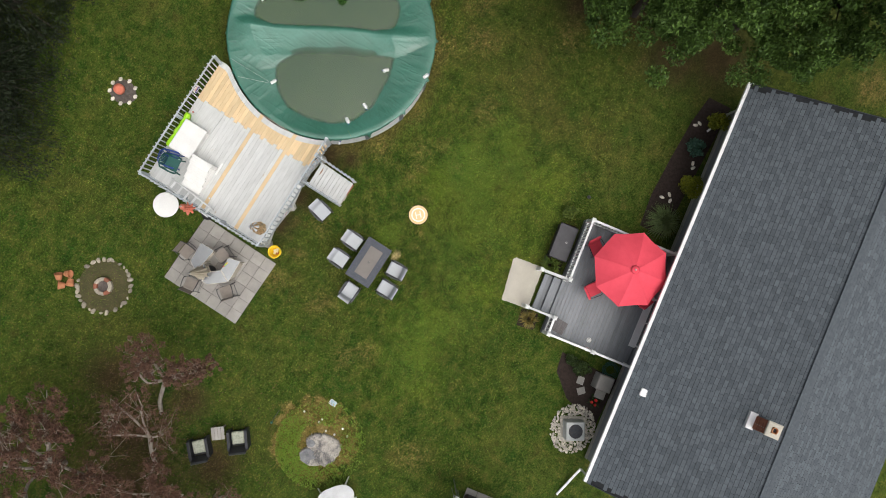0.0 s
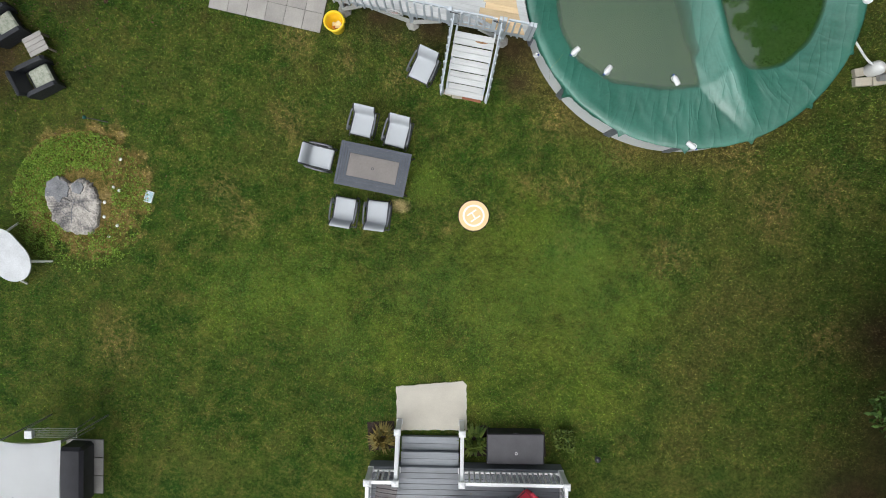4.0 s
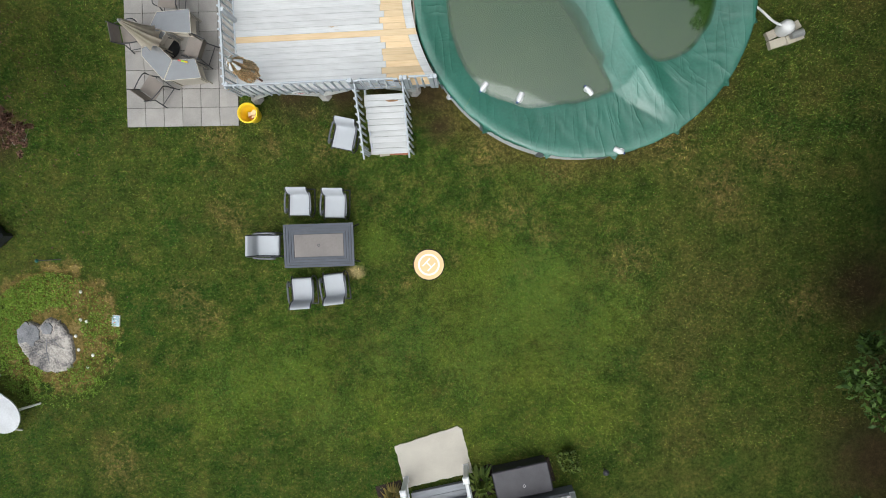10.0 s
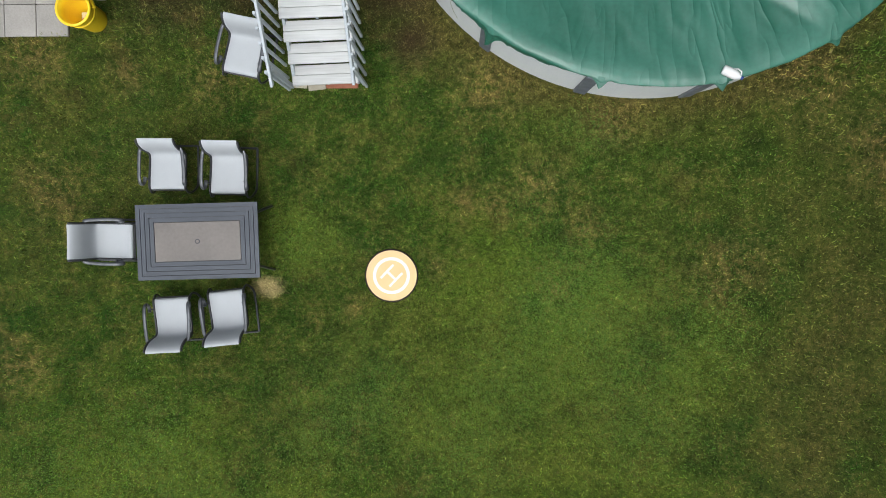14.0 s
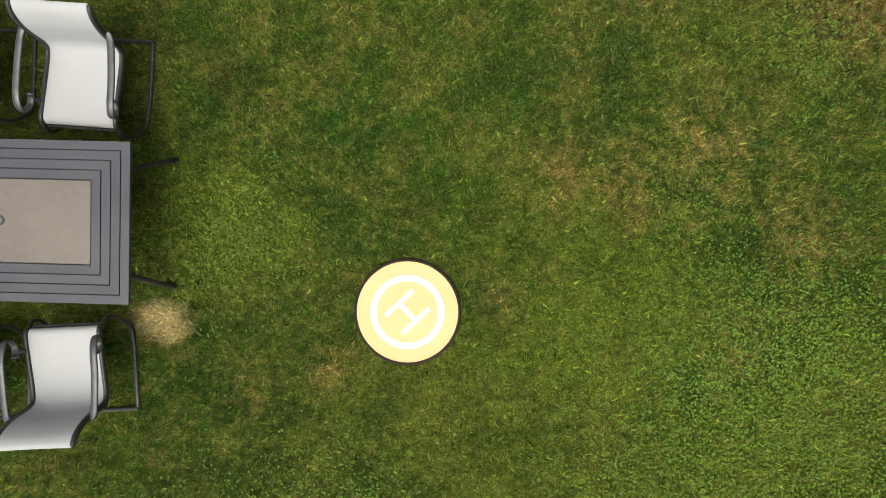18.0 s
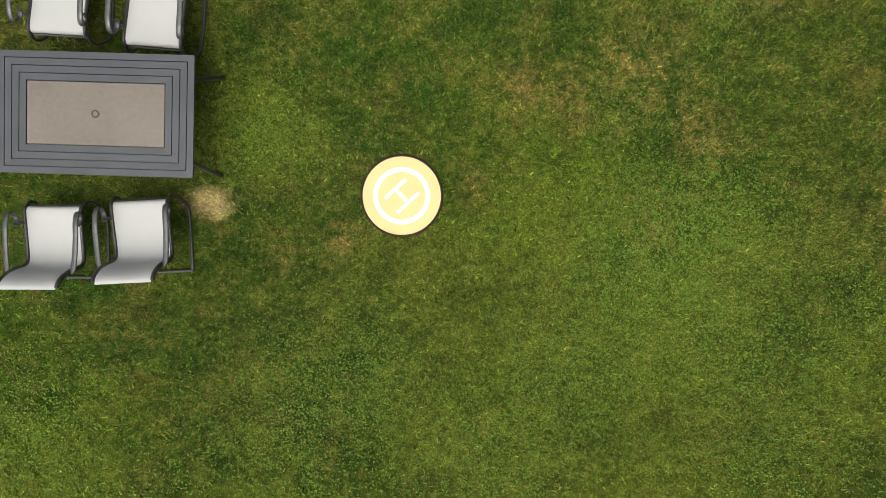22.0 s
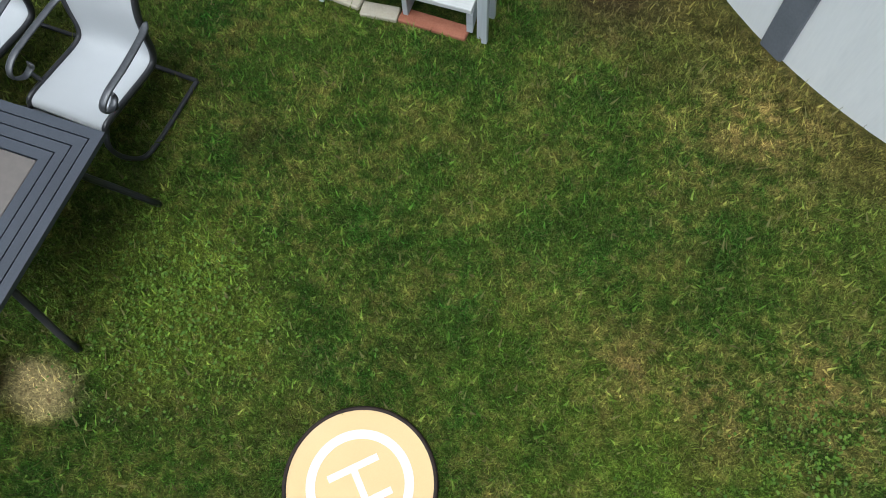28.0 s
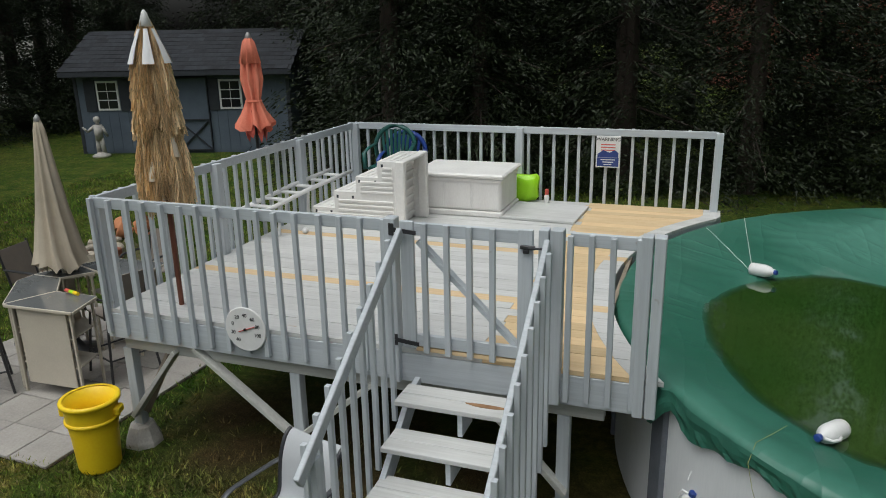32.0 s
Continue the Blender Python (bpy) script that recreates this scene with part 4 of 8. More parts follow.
for k in range(25):
    bm.faces.new((lo[k], lo[k + 1], hi[k + 1], hi[k]))
    bm.faces.new((lo2[k], hi2[k], hi2[k + 1], lo2[k + 1]))
    bm.faces.new((lo[k], lo2[k], lo2[k + 1], lo[k + 1]))
part("curved_fascia", bm, "paint", deck)
for x in np.arange(-3.7, 0.0, 0.41):
    part("joist", box(x - 0.019, DY0 + 0.05, 1.12, x + 0.019, min(DY1, 8.9), FLOOR - 0.04), "old_wood", deck)
for y in (DY0 + 0.06, 6.5, 8.9):
    x1 = min(pool_edge(y, 4.19), 0.35)
    part("beam", box(DX0 + 0.1, y, 0.95, x1, y + 0.09, 1.115, 0.004), "cream", deck)
    for x in (-4.0, -2.33, -0.16):
        if x < x1 - 0.02:
            part("support_post", box(x - 0.045, y - 0.0, 0.17, x + 0.045, y + 0.09, 0.948, 0.004), "paint_up", deck)
            bm = lathe(((0.17, 0.0), (0.165, 0.06), (0.11, 0.2), (0.09, 0.22)), 8, m=pose(x, y + 0.045, -0.02, 0, 0, 22), wob=0.07)
            part("footing", bm, "footing", deck, "cast concrete pier block")
FY = DY0 + 0.1
for a, b in (((-4.0, 0.3), (-3.45, 1.0)), ((-3.25, 1.06), (-2.4, 0.42)), ((-2.28, 0.42), (-1.6, 1.0)), ((-0.13, 0.33), (-0.75, 1.0))):
    part("brace", beam((a[0], FY - 0.06, a[1]), (b[0], FY - 0.06, b[1]), 0.04, 0.09, (0, 1, 0), 0.004), "cream", deck)
part("brace", beam((-3.96, FY + 0.02, 0.3), (-3.96, FY + 0.75, 1.0), 0.09, 0.04, (1, 0, 0), 0.004), "old_wood", deck)

# railing: balusters outside, top rail inside
BAL = mesh_of("baluster", box(-0.019, -0.019, 1.115, 0.019, 0.019, RAIL - 0.01, 0.003), M["paint_up"])


def fence_run(x0, y0, x1, y1, out, step=0.168, skip=0.0):
    """Balusters, top rail and low rail from one corner to the other; out: the outward way."""
    a, b = Vector((x0, y0, 0)), Vector((x1, y1, 0))
    n = max(1, round((b - a).length / step))
    o = Vector((*out, 0))
    for k in range(n + 1):
        p = a.lerp(b, k / n) + o * 0.023
        piece("baluster", BAL, deck, pose(p.x, p.y, random.uniform(-0.008, 0.008), random.uniform(-0.4, 0.4), random.uniform(-0.4, 0.4), 0))
    top = o * -0.018
    part("top_rail", beam(a + top + Vector((0, 0, RAIL - 0.05)), b + top + Vector((0, 0, RAIL - 0.05)), 0.036, 0.088, bev=0.004), "paint", deck)


fence_run(DX0 + 0.05, DY0, -1.46, DY0, (0, -1))
fence_run(-0.14, DY0, 0.30, DY0, (0, -1), 0.15)
fence_run(DX0, DY0 + 0.06, DX0, DY1 - 0.04, (-1, 0))
fence_run(DX0 + 0.05, DY1, 0.74, DY1, (0, 1))
for x, y in ((DX0 + 0.05, DY0 + 0.05), (DX0 + 0.05, 5.8), (DX0 + 0.05, 7.45), (DX0 + 0.05, DY1 - 0.05), (-1.68, DY1 - 0.05), (0.77, DY1 - 0.05)):
    part("rail_post", box(x - 0.045, y - 0.045, 1.1, x + 0.045, y + 0.045, RAIL - 0.02, 0.004), "paint_up", deck)
for x in (-1.40, -0.22, 0.345, 0.425):
    w = 0.085 if x < 0.3 else 0.07
    part("rail_post", box(x - w / 2, DY0 - 0.05, 1.075, x + w / 2, DY0 + 0.045, RAIL + 0.015, 0.005), "paint_up", deck)
part("rail_post", box(-0.34, DY0 - 0.045, 1.075, -0.275, DY0 + 0.045, RAIL + 0.01, 0.005), "paint_up", deck)

# gate
gate = thing("deck_gate", pose(-1.33, DY0, 0), "closed grey wooden gate with a diagonal brace and black hardware", "gate")
for x in (0.055, 0.90):
    part("stile", box(x - 0.05, -0.035, 1.36, x + 0.05, 0.0, RAIL, 0.004), "paint_up", gate)
for k in range(4):
    x = 0.19 + k * 0.163
    part("baluster", box(x - 0.02, -0.06, 1.34, x + 0.02, -0.025, RAIL - 0.005, 0.003), "paint_up", gate)
for z in (1.42, RAIL - 0.055):
    part("rail", box(0.105, -0.022, z - 0.045, 0.85, 0.014, z + 0.045, 0.004), "paint", gate)
part("brace", beam((0.12, 0.032, 2.16), (0.84, 0.032, 1.45), 0.036, 0.07, (0, 1, 0), 0.003), "paint", gate)
part("new_strip", box(0.1, -0.02, 1.338, 0.86, 0.02, 1.366), "new_wood", gate, "strip of bare new pine")
for z in (1.42, RAIL - 0.06):
    h = part("hinge", box(-0.07, -0.058, z - 0.045, -0.03, -0.05, z + 0.045, 0.003), "black_metal", gate, "black strap hinge")
    part("strap", beam((-0.03, -0.056, z), (0.14, -0.065, z - 0.012), 0.008, 0.03), "black_metal", h)
l = part("latch", box(0.87, -0.062, 2.185, 0.97, -0.04, 2.21, 0.003), "black_metal", gate, "black gate latch")
part("bolt", rod((0.93, -0.07, 2.2), (1.05, -0.07, 2.2), 0.008), "black_metal", l)
part("plate", box(0.89, -0.06, 2.155, 0.93, -0.04, 2.182, 0.003), "black_metal", l)

# stairs
stairs = thing("deck_stairs", pose(0, 0, 0), "grey painted wooden stairs with open risers and slanted handrails", "stairs")
SX0, SX1 = -1.27, -0.31
for i in range(5):
    z, y = 0.265 + 0.216 * i, 2.735 + 0.253 * i
    part("tread", box(SX0 + 0.02, y, z - 0.036, SX1 - 0.02, y + 0.135, z, 0.004), "paint_floor", stairs)
    part("tread", box(SX0 + 0.02, y + 0.141, z - 0.036, SX1 - 0.02, y + 0.275, z, 0.004), "paint_floor", stairs)
    part("riser_block", box(-0.80, y + 0.03, z - 0.214 if i else 0.03, -0.765, y + 0.26, z - 0.038, 0.003), "paint", stairs)
part("worn_patch", prism([(-0.62 + 0.14 * math.cos(a) * (1 + 0.2 * math.sin(3 * a)), 3.86 + 0.022 * math.sin(a)) for a in np.linspace(0, math.tau, 15)[:-1]], 1.126, 1.1335), "rust", stairs, "bare splintered patch in the paint")
for x in (SX0 + 0.04, SX1 - 0.04):
    bm = prism([(2.76, 0.03), (4.15, 0.03 + 0.98), (4.15, 1.12), (4.0, 1.09), (2.76, 0.19)], -0.02, 0.02, m=Matrix(((0, 0, 1, x), (1, 0, 0, 0), (0, 1, 0, 0), (0, 0, 0, 1))))
    part("stringer", bm, "paint", stairs)
    s = -1 if x < -0.8 else 1
    xr = x + s * 0.075
    part("handrail", beam((xr, 2.57, 1.225 if s < 0 else 1.13), (xr, 4.1, 2.24), 0.038, 0.09, bev=0.006), "paint", stairs)
    for k in range(9):
        y = 2.72 + k * 0.155
        zt = 1.17 + (y - 2.52) * 0.675
        zb = max(0.03, 0.02 + (y - 2.78) * 0.7)
        part("baluster", box(xr + s * 0.02, y - 0.019, zb, xr + s * 0.055, y + 0.019, zt + 0.075, 0.003), "paint_up", stairs)
    part("newel", box(xr - 0.02, 2.735, 0.02, xr + 0.02, 2.80, 1.27, 0.004), "paint_up", stairs)
part("kick_board", box(SX0 + 0.065, 2.90, 0.03, SX1 - 0.065, 2.925, 0.226, 0.003), "paint", stairs)
for x, y, turn, half, material, lab in ((-1.19, 2.80, -7, 0.10, "brick_pale", "pale concrete block under the foot of the stairs"), (-0.955, 2.76, 5, 0.125, "brick_pale", "pale concrete block under the foot of the stairs"), (-0.59, 2.77, -2, 0.23, "brick", "long red brick under the foot of the stairs")):
    b = thing("brick", pose(x, y, 0.0, 0, 0, turn), lab, "brick", "bricks under the stair foot")
    part("block", box(-half, -0.06, -0.01, half, 0.05, 0.03, 0.008), material, b)

# thermometer dial on the front railing
dial = thing("wall_thermometer", pose(-2.66, DY0 - 0.045, 1.34, 90, 0, 0) @ Matrix.Diagonal((1.2, 1.2, 1, 1)), "round white outdoor dial thermometer with a red needle", "thermometer")
part("face", lathe(((0.0, 0.0), (0.15, 0.0), (0.155, 0.012), (0.15, 0.019), (0.0, 0.02)), 48, cap=False), "white", dial, smooth=False)


def text_part(txt, size, at, parent, material="ink", name="numeral"):
    cu = bpy.data.curves.new(name, "FONT")
    cu.body, cu.size, cu.align_x, cu.align_y, cu.extrude = txt, size, "CENTER", "CENTER", 0.0008
    tmp = bpy.data.objects.new(name, cu)
    scene.collection.objects.link(tmp)
    me = bpy.data.meshes.new_from_object(tmp.evaluated_get(bpy.context.evaluated_depsgraph_get()))
    bpy.data.objects.remove(tmp)
    ob = new(name, me)
    me.materials.clear()
    me.materials.append(M[material])
    ob.parent, ob.matrix_basis = parent, at
    return ob


for k, txt in enumerate(("40", "20", "0", "20", "40", "60", "80", "100")):
    a = math.radians(232 - k * 36)
    text_part(txt, 0.036, pose(0.098 * math.cos(a), 0.098 * math.sin(a), 0.0215), dial)
part("needle", beam((-0.05, -0.02, 0.025), (0.075, 0.028, 0.025), 0.004, 0.008), "sign_red", dial, "thin red needle")
part("hub", cyl(0, 0, 0.02, 0.03, 0.009, seg=10), "ink", dial)

# warning sign on the back railing
sign = thing("warning_sign", pose(-0.54, DY1 - 0.045, 2.02, 90, 0, 0), "white and blue pool warning sign on the railing", "sign")
part("panel", box(-0.15, -0.2, 0, 0.15, 0.2, 0.006, 0.004), "white", sign)
text_part("WARNING", 0.062, pose(0, 0.155, 0.0075), sign, "ink", "heading")
for k in range(3):
    part("text_bar", box(-0.09, 0.085 - 0.035 * k, 0.0065, 0.09, 0.097 - 0.035 * k, 0.008), "sign_red", sign)
part("picture", prism([(-0.13, -0.03), (-0.06, 0.02), (0.02, -0.01), (0.08, 0.025), (0.13, -0.01), (0.13, -0.07), (-0.13, -0.07)], 0.0065, 0.0085), "sign_blue", sign, "blue pictogram")
part("footer", box(-0.135, -0.185, 0.0065, 0.135, -0.075, 0.0085), "sign_blue", sign)
for k in range(3):
    part("text_bar", box(-0.09 + 0.02 * k, -0.105 - 0.03 * k, 0.009, 0.09 - 0.02 * k, -0.095 - 0.03 * k, 0.0098), "white", sign)

# ---- things on the pool deck ----
chest = thing("storage_chest", pose(-2.2, 8.38, FLOOR) @ Matrix.Diagonal((1.03, 1.12, 1, 1)), "weathered white resin storage chest with a flat lid", "storage chest")
bm = box(-0.55, -0.37, 0.0, 0.55, 0.37, 0.07, 0.012)
part("base", bm, "box_resin", chest)
part("body", box(-0.53, -0.35, 0.07, 0.53, 0.35, 0.47, 0.02), "box_resin", chest)
part("collar", box(-0.545, -0.365, 0.43, 0.545, 0.365, 0.475, 0.012), "box_resin", chest)
part("lid", box(-0.575, -0.395, 0.478, 0.575, 0.395, 0.535, 0.02), "plastic", chest)
for k in range(3):
    part("panel_field", box(-0.5 + 0.34 * k, -0.356, 0.10, -0.18 + 0.34 * k, -0.349, 0.41, 0.004), "box_resin", chest)

sheet = thing("plywood_sheet", pose(-1.15, 8.35, FLOOR + 0.006, 0, 0, -3), "grey painted plywood sheet lying on the deck boards", "plywood")
part("panel", box(-0.5, -0.42, 0, 0.42, 0.4, 0.03, 0.004), "paint_floor", sheet)

steps = thing("pool_steps", pose(-3.70, 7.06, FLOOR + 0.004, 0, 0, 1) @ Matrix.Diagonal((1.15, 1.15, 1, 1)), "white resin pool entry steps with ribbed sides standing on the deck", "pool steps")
SIDE = Matrix(((1, 0, 0, 0), (0, 0, 1, 0), (0, 1, 0, 0), (0, 0, 0, 1)))
for y in (0.0, 0.62):
    prof = [(0, 0), (1.0, 0), (1.0, 0.80), (0.74, 0.80), (0.74, 0.61), (0.50, 0.61), (0.50, 0.43), (0.25, 0.43), (0.25, 0.23), (0, 0.23)]
    sp = part("side_panel", prism(prof, y, y + 0.03, m=SIDE), "plastic", steps)
    face = -0.016 if y == 0 else 0.03
    for k in range(13):
        z = 0.035 + 0.056 * k
        x0 = 0.05 if z < 0.16 else 0.30 if z < 0.36 else 0.55 if z < 0.54 else 0.79
        if 0.16 < z < 0.2 or 0.36 < z < 0.4 or 0.54 < z < 0.58 or z > 0.74:
            continue
        part("rib", box(x0, y + face, z, 0.90, y + face + 0.016, z + 0.03, 0.006), "plastic", sp)
    part("edge_band", box(0.93, y - 0.02, 0, 1.03, y + 0.05, 0.81, 0.012), "plastic", sp)
    for k in range(4):
        for dx in (0.03, 0.2):
            part("slot", box(0.25 * k + dx, y - 0.0025 if y == 0 else y + 0.029, 0.165 + 0.19 * k, 0.25 * k + dx + 0.022, y + 0.0005 if y == 0 else y + 0.0325, 0.20 + 0.19 * k), "shed_trim", sp, "dark slot")
for k in range(4):
    z = (0.23, 0.43, 0.61, 0.80)[k]
    t = part("tread", box(0.25 * k - 0.012, 0.03, z - 0.03, 0.25 * k + 0.27, 0.62, z + 0.004, 0.008), "plastic", steps)
    for j in range(3):
        part("grip", box(0.25 * k + 0.03 + 0.07 * j, 0.06, z + 0.004, 0.25 * k + 0.06 + 0.07 * j, 0.59, z + 0.012, 0.003), "plastic", t)
    part("riser", box(0.25 * k, 0.03, z - 0.19, 0.25 * k + 0.015, 0.62, z - 0.03), "plastic", steps)
part("back_panel", box(0.86, 0.03, 0.0, 0.875, 0.62, 0.77, 0.004), "box_resin", steps)
for k in range(7):
    part("back_rib", box(0.875, 0.05, 0.06 + 0.1 * k, 0.90, 0.6, 0.105 + 0.1 * k, 0.008), "box_resin", steps)
part("base_strip", box(0.80, -0.1, -0.003, 1.22, -0.04, 0.025, 0.004), "plastic", steps)

ladder = thing("pool_ladder", pose(-3.86, 6.75, FLOOR, 0, 0, 84), "white plastic pool ladder leaning along the railing", "ladder")
for y in (-0.02, 0.30):
    part("rail", tube([(-0.45, y, 0.33), (0.5, y, 0.42), (1.35, y, 0.46)], 0.028, 8), "white", ladder, smooth=True)
    for x in (-0.2, 0.35, 0.9):
        part("strut", rod((x, y, 0.0), (x + 0.05, y, 0.4), 0.018), "white", ladder)
for x in (-0.3, 0.0, 0.3, 0.6, 0.9, 1.2):
    part("rung", box(x - 0.04, 0.0, 0.36 + 0.05 * x, x + 0.04, 0.29, 0.385 + 0.05 * x, 0.006), "white", ladder)


def resin_chair(at, material, lab):
    c = thing("resin_chair", at, lab, "chair", "stacked plastic chairs on the deck")
    bm = bmesh.new()
    n = 8
    seat = prism([(-0.24, 0.24), (0.24, 0.24), (0.21, -0.22), (-0.21, -0.22)], 0.40, 0.425)
    part("seat", seat, material, c)
    for sx in (-1, 1):
        for sy in (-1, 1):
            part("leg", rod((sx * 0.21, sy * 0.2, 0.40), (sx * 0.26, sy * 0.27, 0.0), 0.028, 0.022, 6), material, c)
        part("armrest", tube([(sx * 0.27, 0.24, 0.40), (sx * 0.29, 0.22, 0.60), (sx * 0.29, 0.0, 0.64), (sx * 0.26, -0.24, 0.66)], 0.03, 6, flat=0.4), material, c, smooth=True)
    arch = [(-0.24, -0.22, 0.42)] + [(0.27 * math.cos(a), -0.25 - 0.05 * math.sin(a), 0.62 + 0.27 * math.sin(a)) for a in np.linspace(math.pi, 0, 11)] + [(0.24, -0.22, 0.42)]
    part("back_frame", tube(arch, 0.03, 6, flat=0.6), material, c, smooth=True)
    for k in range(7):
        x = -0.18 + 0.06 * k
        part("back_slat", beam((x * 0.75, -0.23, 0.43), (x, -0.29, 0.60 + 0.25 * math.sqrt(max(0.02, 1 - (x / 0.27) ** 2))), 0.036, 0.012, (0, 1, 0)), material, c)
    return c


resin_chair(pose(-3.14, 8.52, FLOOR, 0, 0, 193), "blue", "blue plastic garden chair under a teal one")
resin_chair(pose(-3.25, 8.36, FLOOR + 0.10, 0, 0, 188), "teal", "teal plastic garden chair stacked on a blue one")

lime = thing("pool_float", pose(-2.3, 8.93, FLOOR), "lime green inflatable pool float squeezed behind the chest", "pool float")
for k in range(3):
    bm = box(-0.5 + 0.46 * k, -0.09, 0.02, -0.02 + 0.46 * k, 0.08, 0.36 - 0.03 * (k % 2), 0.05)
    bmesh.ops.subdivide_edges(bm, edges=bm.edges[:], cuts=3, use_grid_fill=True)
    for v in bm.verts:
        v.co += Vector((0.6, 1, 1)) * 0.035 * noise.noise(v.co * 8 + Vector((k, 0, 0)))
        v.co.z = max(v.co.z, 0.0)
    part("chamber", bm, "lime", lime, smooth=True)
bot = thing("small_bottle", pose(-1.28, 8.86, FLOOR), "small white bottle with a red top on the deck", "bottle")
part("body", lathe(((0.03, 0), (0.034, 0.01), (0.034, 0.1), (0.02, 0.13)), 12), "white", bot, smooth=True)
part("top", lathe(((0.026, 0.125), (0.026, 0.19), (0.01, 0.2)), 12), "sign_red", bot, "red top")
ball = thing("white_ball", pose(-3.62, 6.72, FLOOR + 0.038), "small white ball on the deck boards", "ball")
bm = bmesh.new()
bmesh.ops.create_uvsphere(bm, u_segments=14, v_segments=9, radius=0.038)
part("shell", bm, "white", ball, smooth=True)


def closed_umbrella(at, height, low, rad, material, lab, pole_mat, folds=8, pole_r=0.02, flare=1.0, foot=True, cone=False, shape=None):
    u = thing("closed_umbrella", at, lab, "umbrella")
    part("pole", cyl(0, 0, 0, height - 0.04, pole_r, seg=12), pole_mat, u)
    bm = bmesh.new()
    seg = folds * 6
    prof = [(0.03, height), (rad * 0.42, height - 0.12), (rad * 0.62, low + (height - low) * 0.55), (rad * 0.55, low + (height - low) * 0.34), (rad * 0.85 * flare, low + 0.1), (rad * flare, low)]
    if cone:
        prof = [(0.03, height), (rad * 0.22, height - 0.1), (rad * 0.38, low + (height - low) * 0.7), (rad * 0.6, low + (height - low) * 0.4), (rad * 0.85, low + 0.2), (rad, low)]
    prof = shape or prof
    loops = []
    for j, (r, z) in enumerate(prof):
        f = min(0.38, 0.14 + (0.03 if cone else 0.1) * j)
        last = j == len(prof) - 1
        pleat = (lambda a: 1 - 2 * abs(math.sin(folds * a / 2)) ** 0.6) if cone else (lambda a: math.sin(folds * a))
        loops.append([bm.verts.new((r * (1 + f * pleat(a) + 0.08 * math.sin(3 * a + j)) * math.cos(a + 0.1 * j), r * (1 + f * pleat(a)) * math.sin(a + 0.1 * j), z + (0.05 * math.sin(folds * a + 1) + 0.02 * math.sin(2 * a) if last else 0))) for a in [k * math.tau / seg for k in range(seg)]])
    for p, q in zip(loops, loops[1:]):
        for k in range(seg):
            bm.faces.new((p[k], p[(k + 1) % seg], q[(k + 1) % seg], q[k]))
    bm.faces.new(loops[0])
    part("canopy", bm, material, u, smooth=True)
    part("finial", lathe(((0.012, height - 0.03), (0.035, height - 0.01), (0.03, height + 0.03), (0.008, height + 0.06)), 12), "grey_metal", u, smooth=True)
    if foot:
        part("base", lathe(((0.25, 0), (0.26, 0.03), (0.1, 0.07), (0.04, 0.16), (0.03, 0.3)), 24), "black_metal", u, smooth=True)
    return u


o = closed_umbrella(pose(-4.22, 6.82, 0), 3.5, 2.35, 0.142, "orange", "closed faded orange patio umbrella standing at the deck railing", "black_metal", 7, shape=[(0.03, 3.5), (0.06, 3.43), (0.085, 3.24), (0.098, 3.05), (0.064, 2.83), (0.105, 2.7), (0.175, 2.52)])
part("tie", lathe(((0.085, 2.80), (0.095, 2.815), (0.085, 2.83)), 20, cap=False), "orange", o)
bm = bmesh.new()
for k in range(7):
    a = k * math.tau / 7 + 0.3
    w = 0.3 if k % 2 else 0.22
    q = [bm.verts.new((r * math.cos(a + d), r * math.sin(a + d), z)) for r, d, z in ((0.07, -w, 2.72), (0.07, w, 2.72), (0.125, w * 1.3, 2.47), (0.105, 0.1, 2.345 + 0.03 * (k % 3)), (0.125, -w * 1.3, 2.46))]
    bm.faces.new(q)
bmesh.ops.solidify(bm, geom=bm.faces[:], thickness=0.004)
part("inner_fold", bm, "red_cloth", o, "unfaded red cloth folds hanging inside")
part("upper_tier", lathe(((0.022, 3.51), (0.062, 3.46), (0.112, 3.23), (0.1, 3.23), (0.05, 3.4)), 28, cap=False, wob=0.12), "orange", o, smooth=True)
closed_umbrella(pose(-6.08, 5.56, 0.03), 2.68, 1.06, 0.235, "beige", "closed beige patio umbrella standing through the bar set", "beige_metal", 9, cone=True)

# thatched umbrella
tiki = thing("thatched_umbrella", pose(-3.52, 4.42, FLOOR), "closed dry-straw thatched umbrella on a red-brown pole", "umbrella")
part("pole", cyl(0, 0, 0.0, 2.3, 0.022, seg=12), "red_wood", tiki)
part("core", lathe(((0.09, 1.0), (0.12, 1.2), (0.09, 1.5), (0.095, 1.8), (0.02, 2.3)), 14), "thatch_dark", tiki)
TIERS = (((1.58, 0.115), (1.42, 0.15), (1.18, 0.19), (0.92, 0.175), 9500), ((1.88, 0.115), (1.78, 0.13), (1.64, 0.145), (1.49, 0.165), 6000), ((2.12, 0.085), (2.0, 0.11), (1.84, 0.125), (1.70, 0.145), 5500), ((2.36, 0.012), (2.24, 0.045), (2.1, 0.085), (1.90, 0.12), 4500))
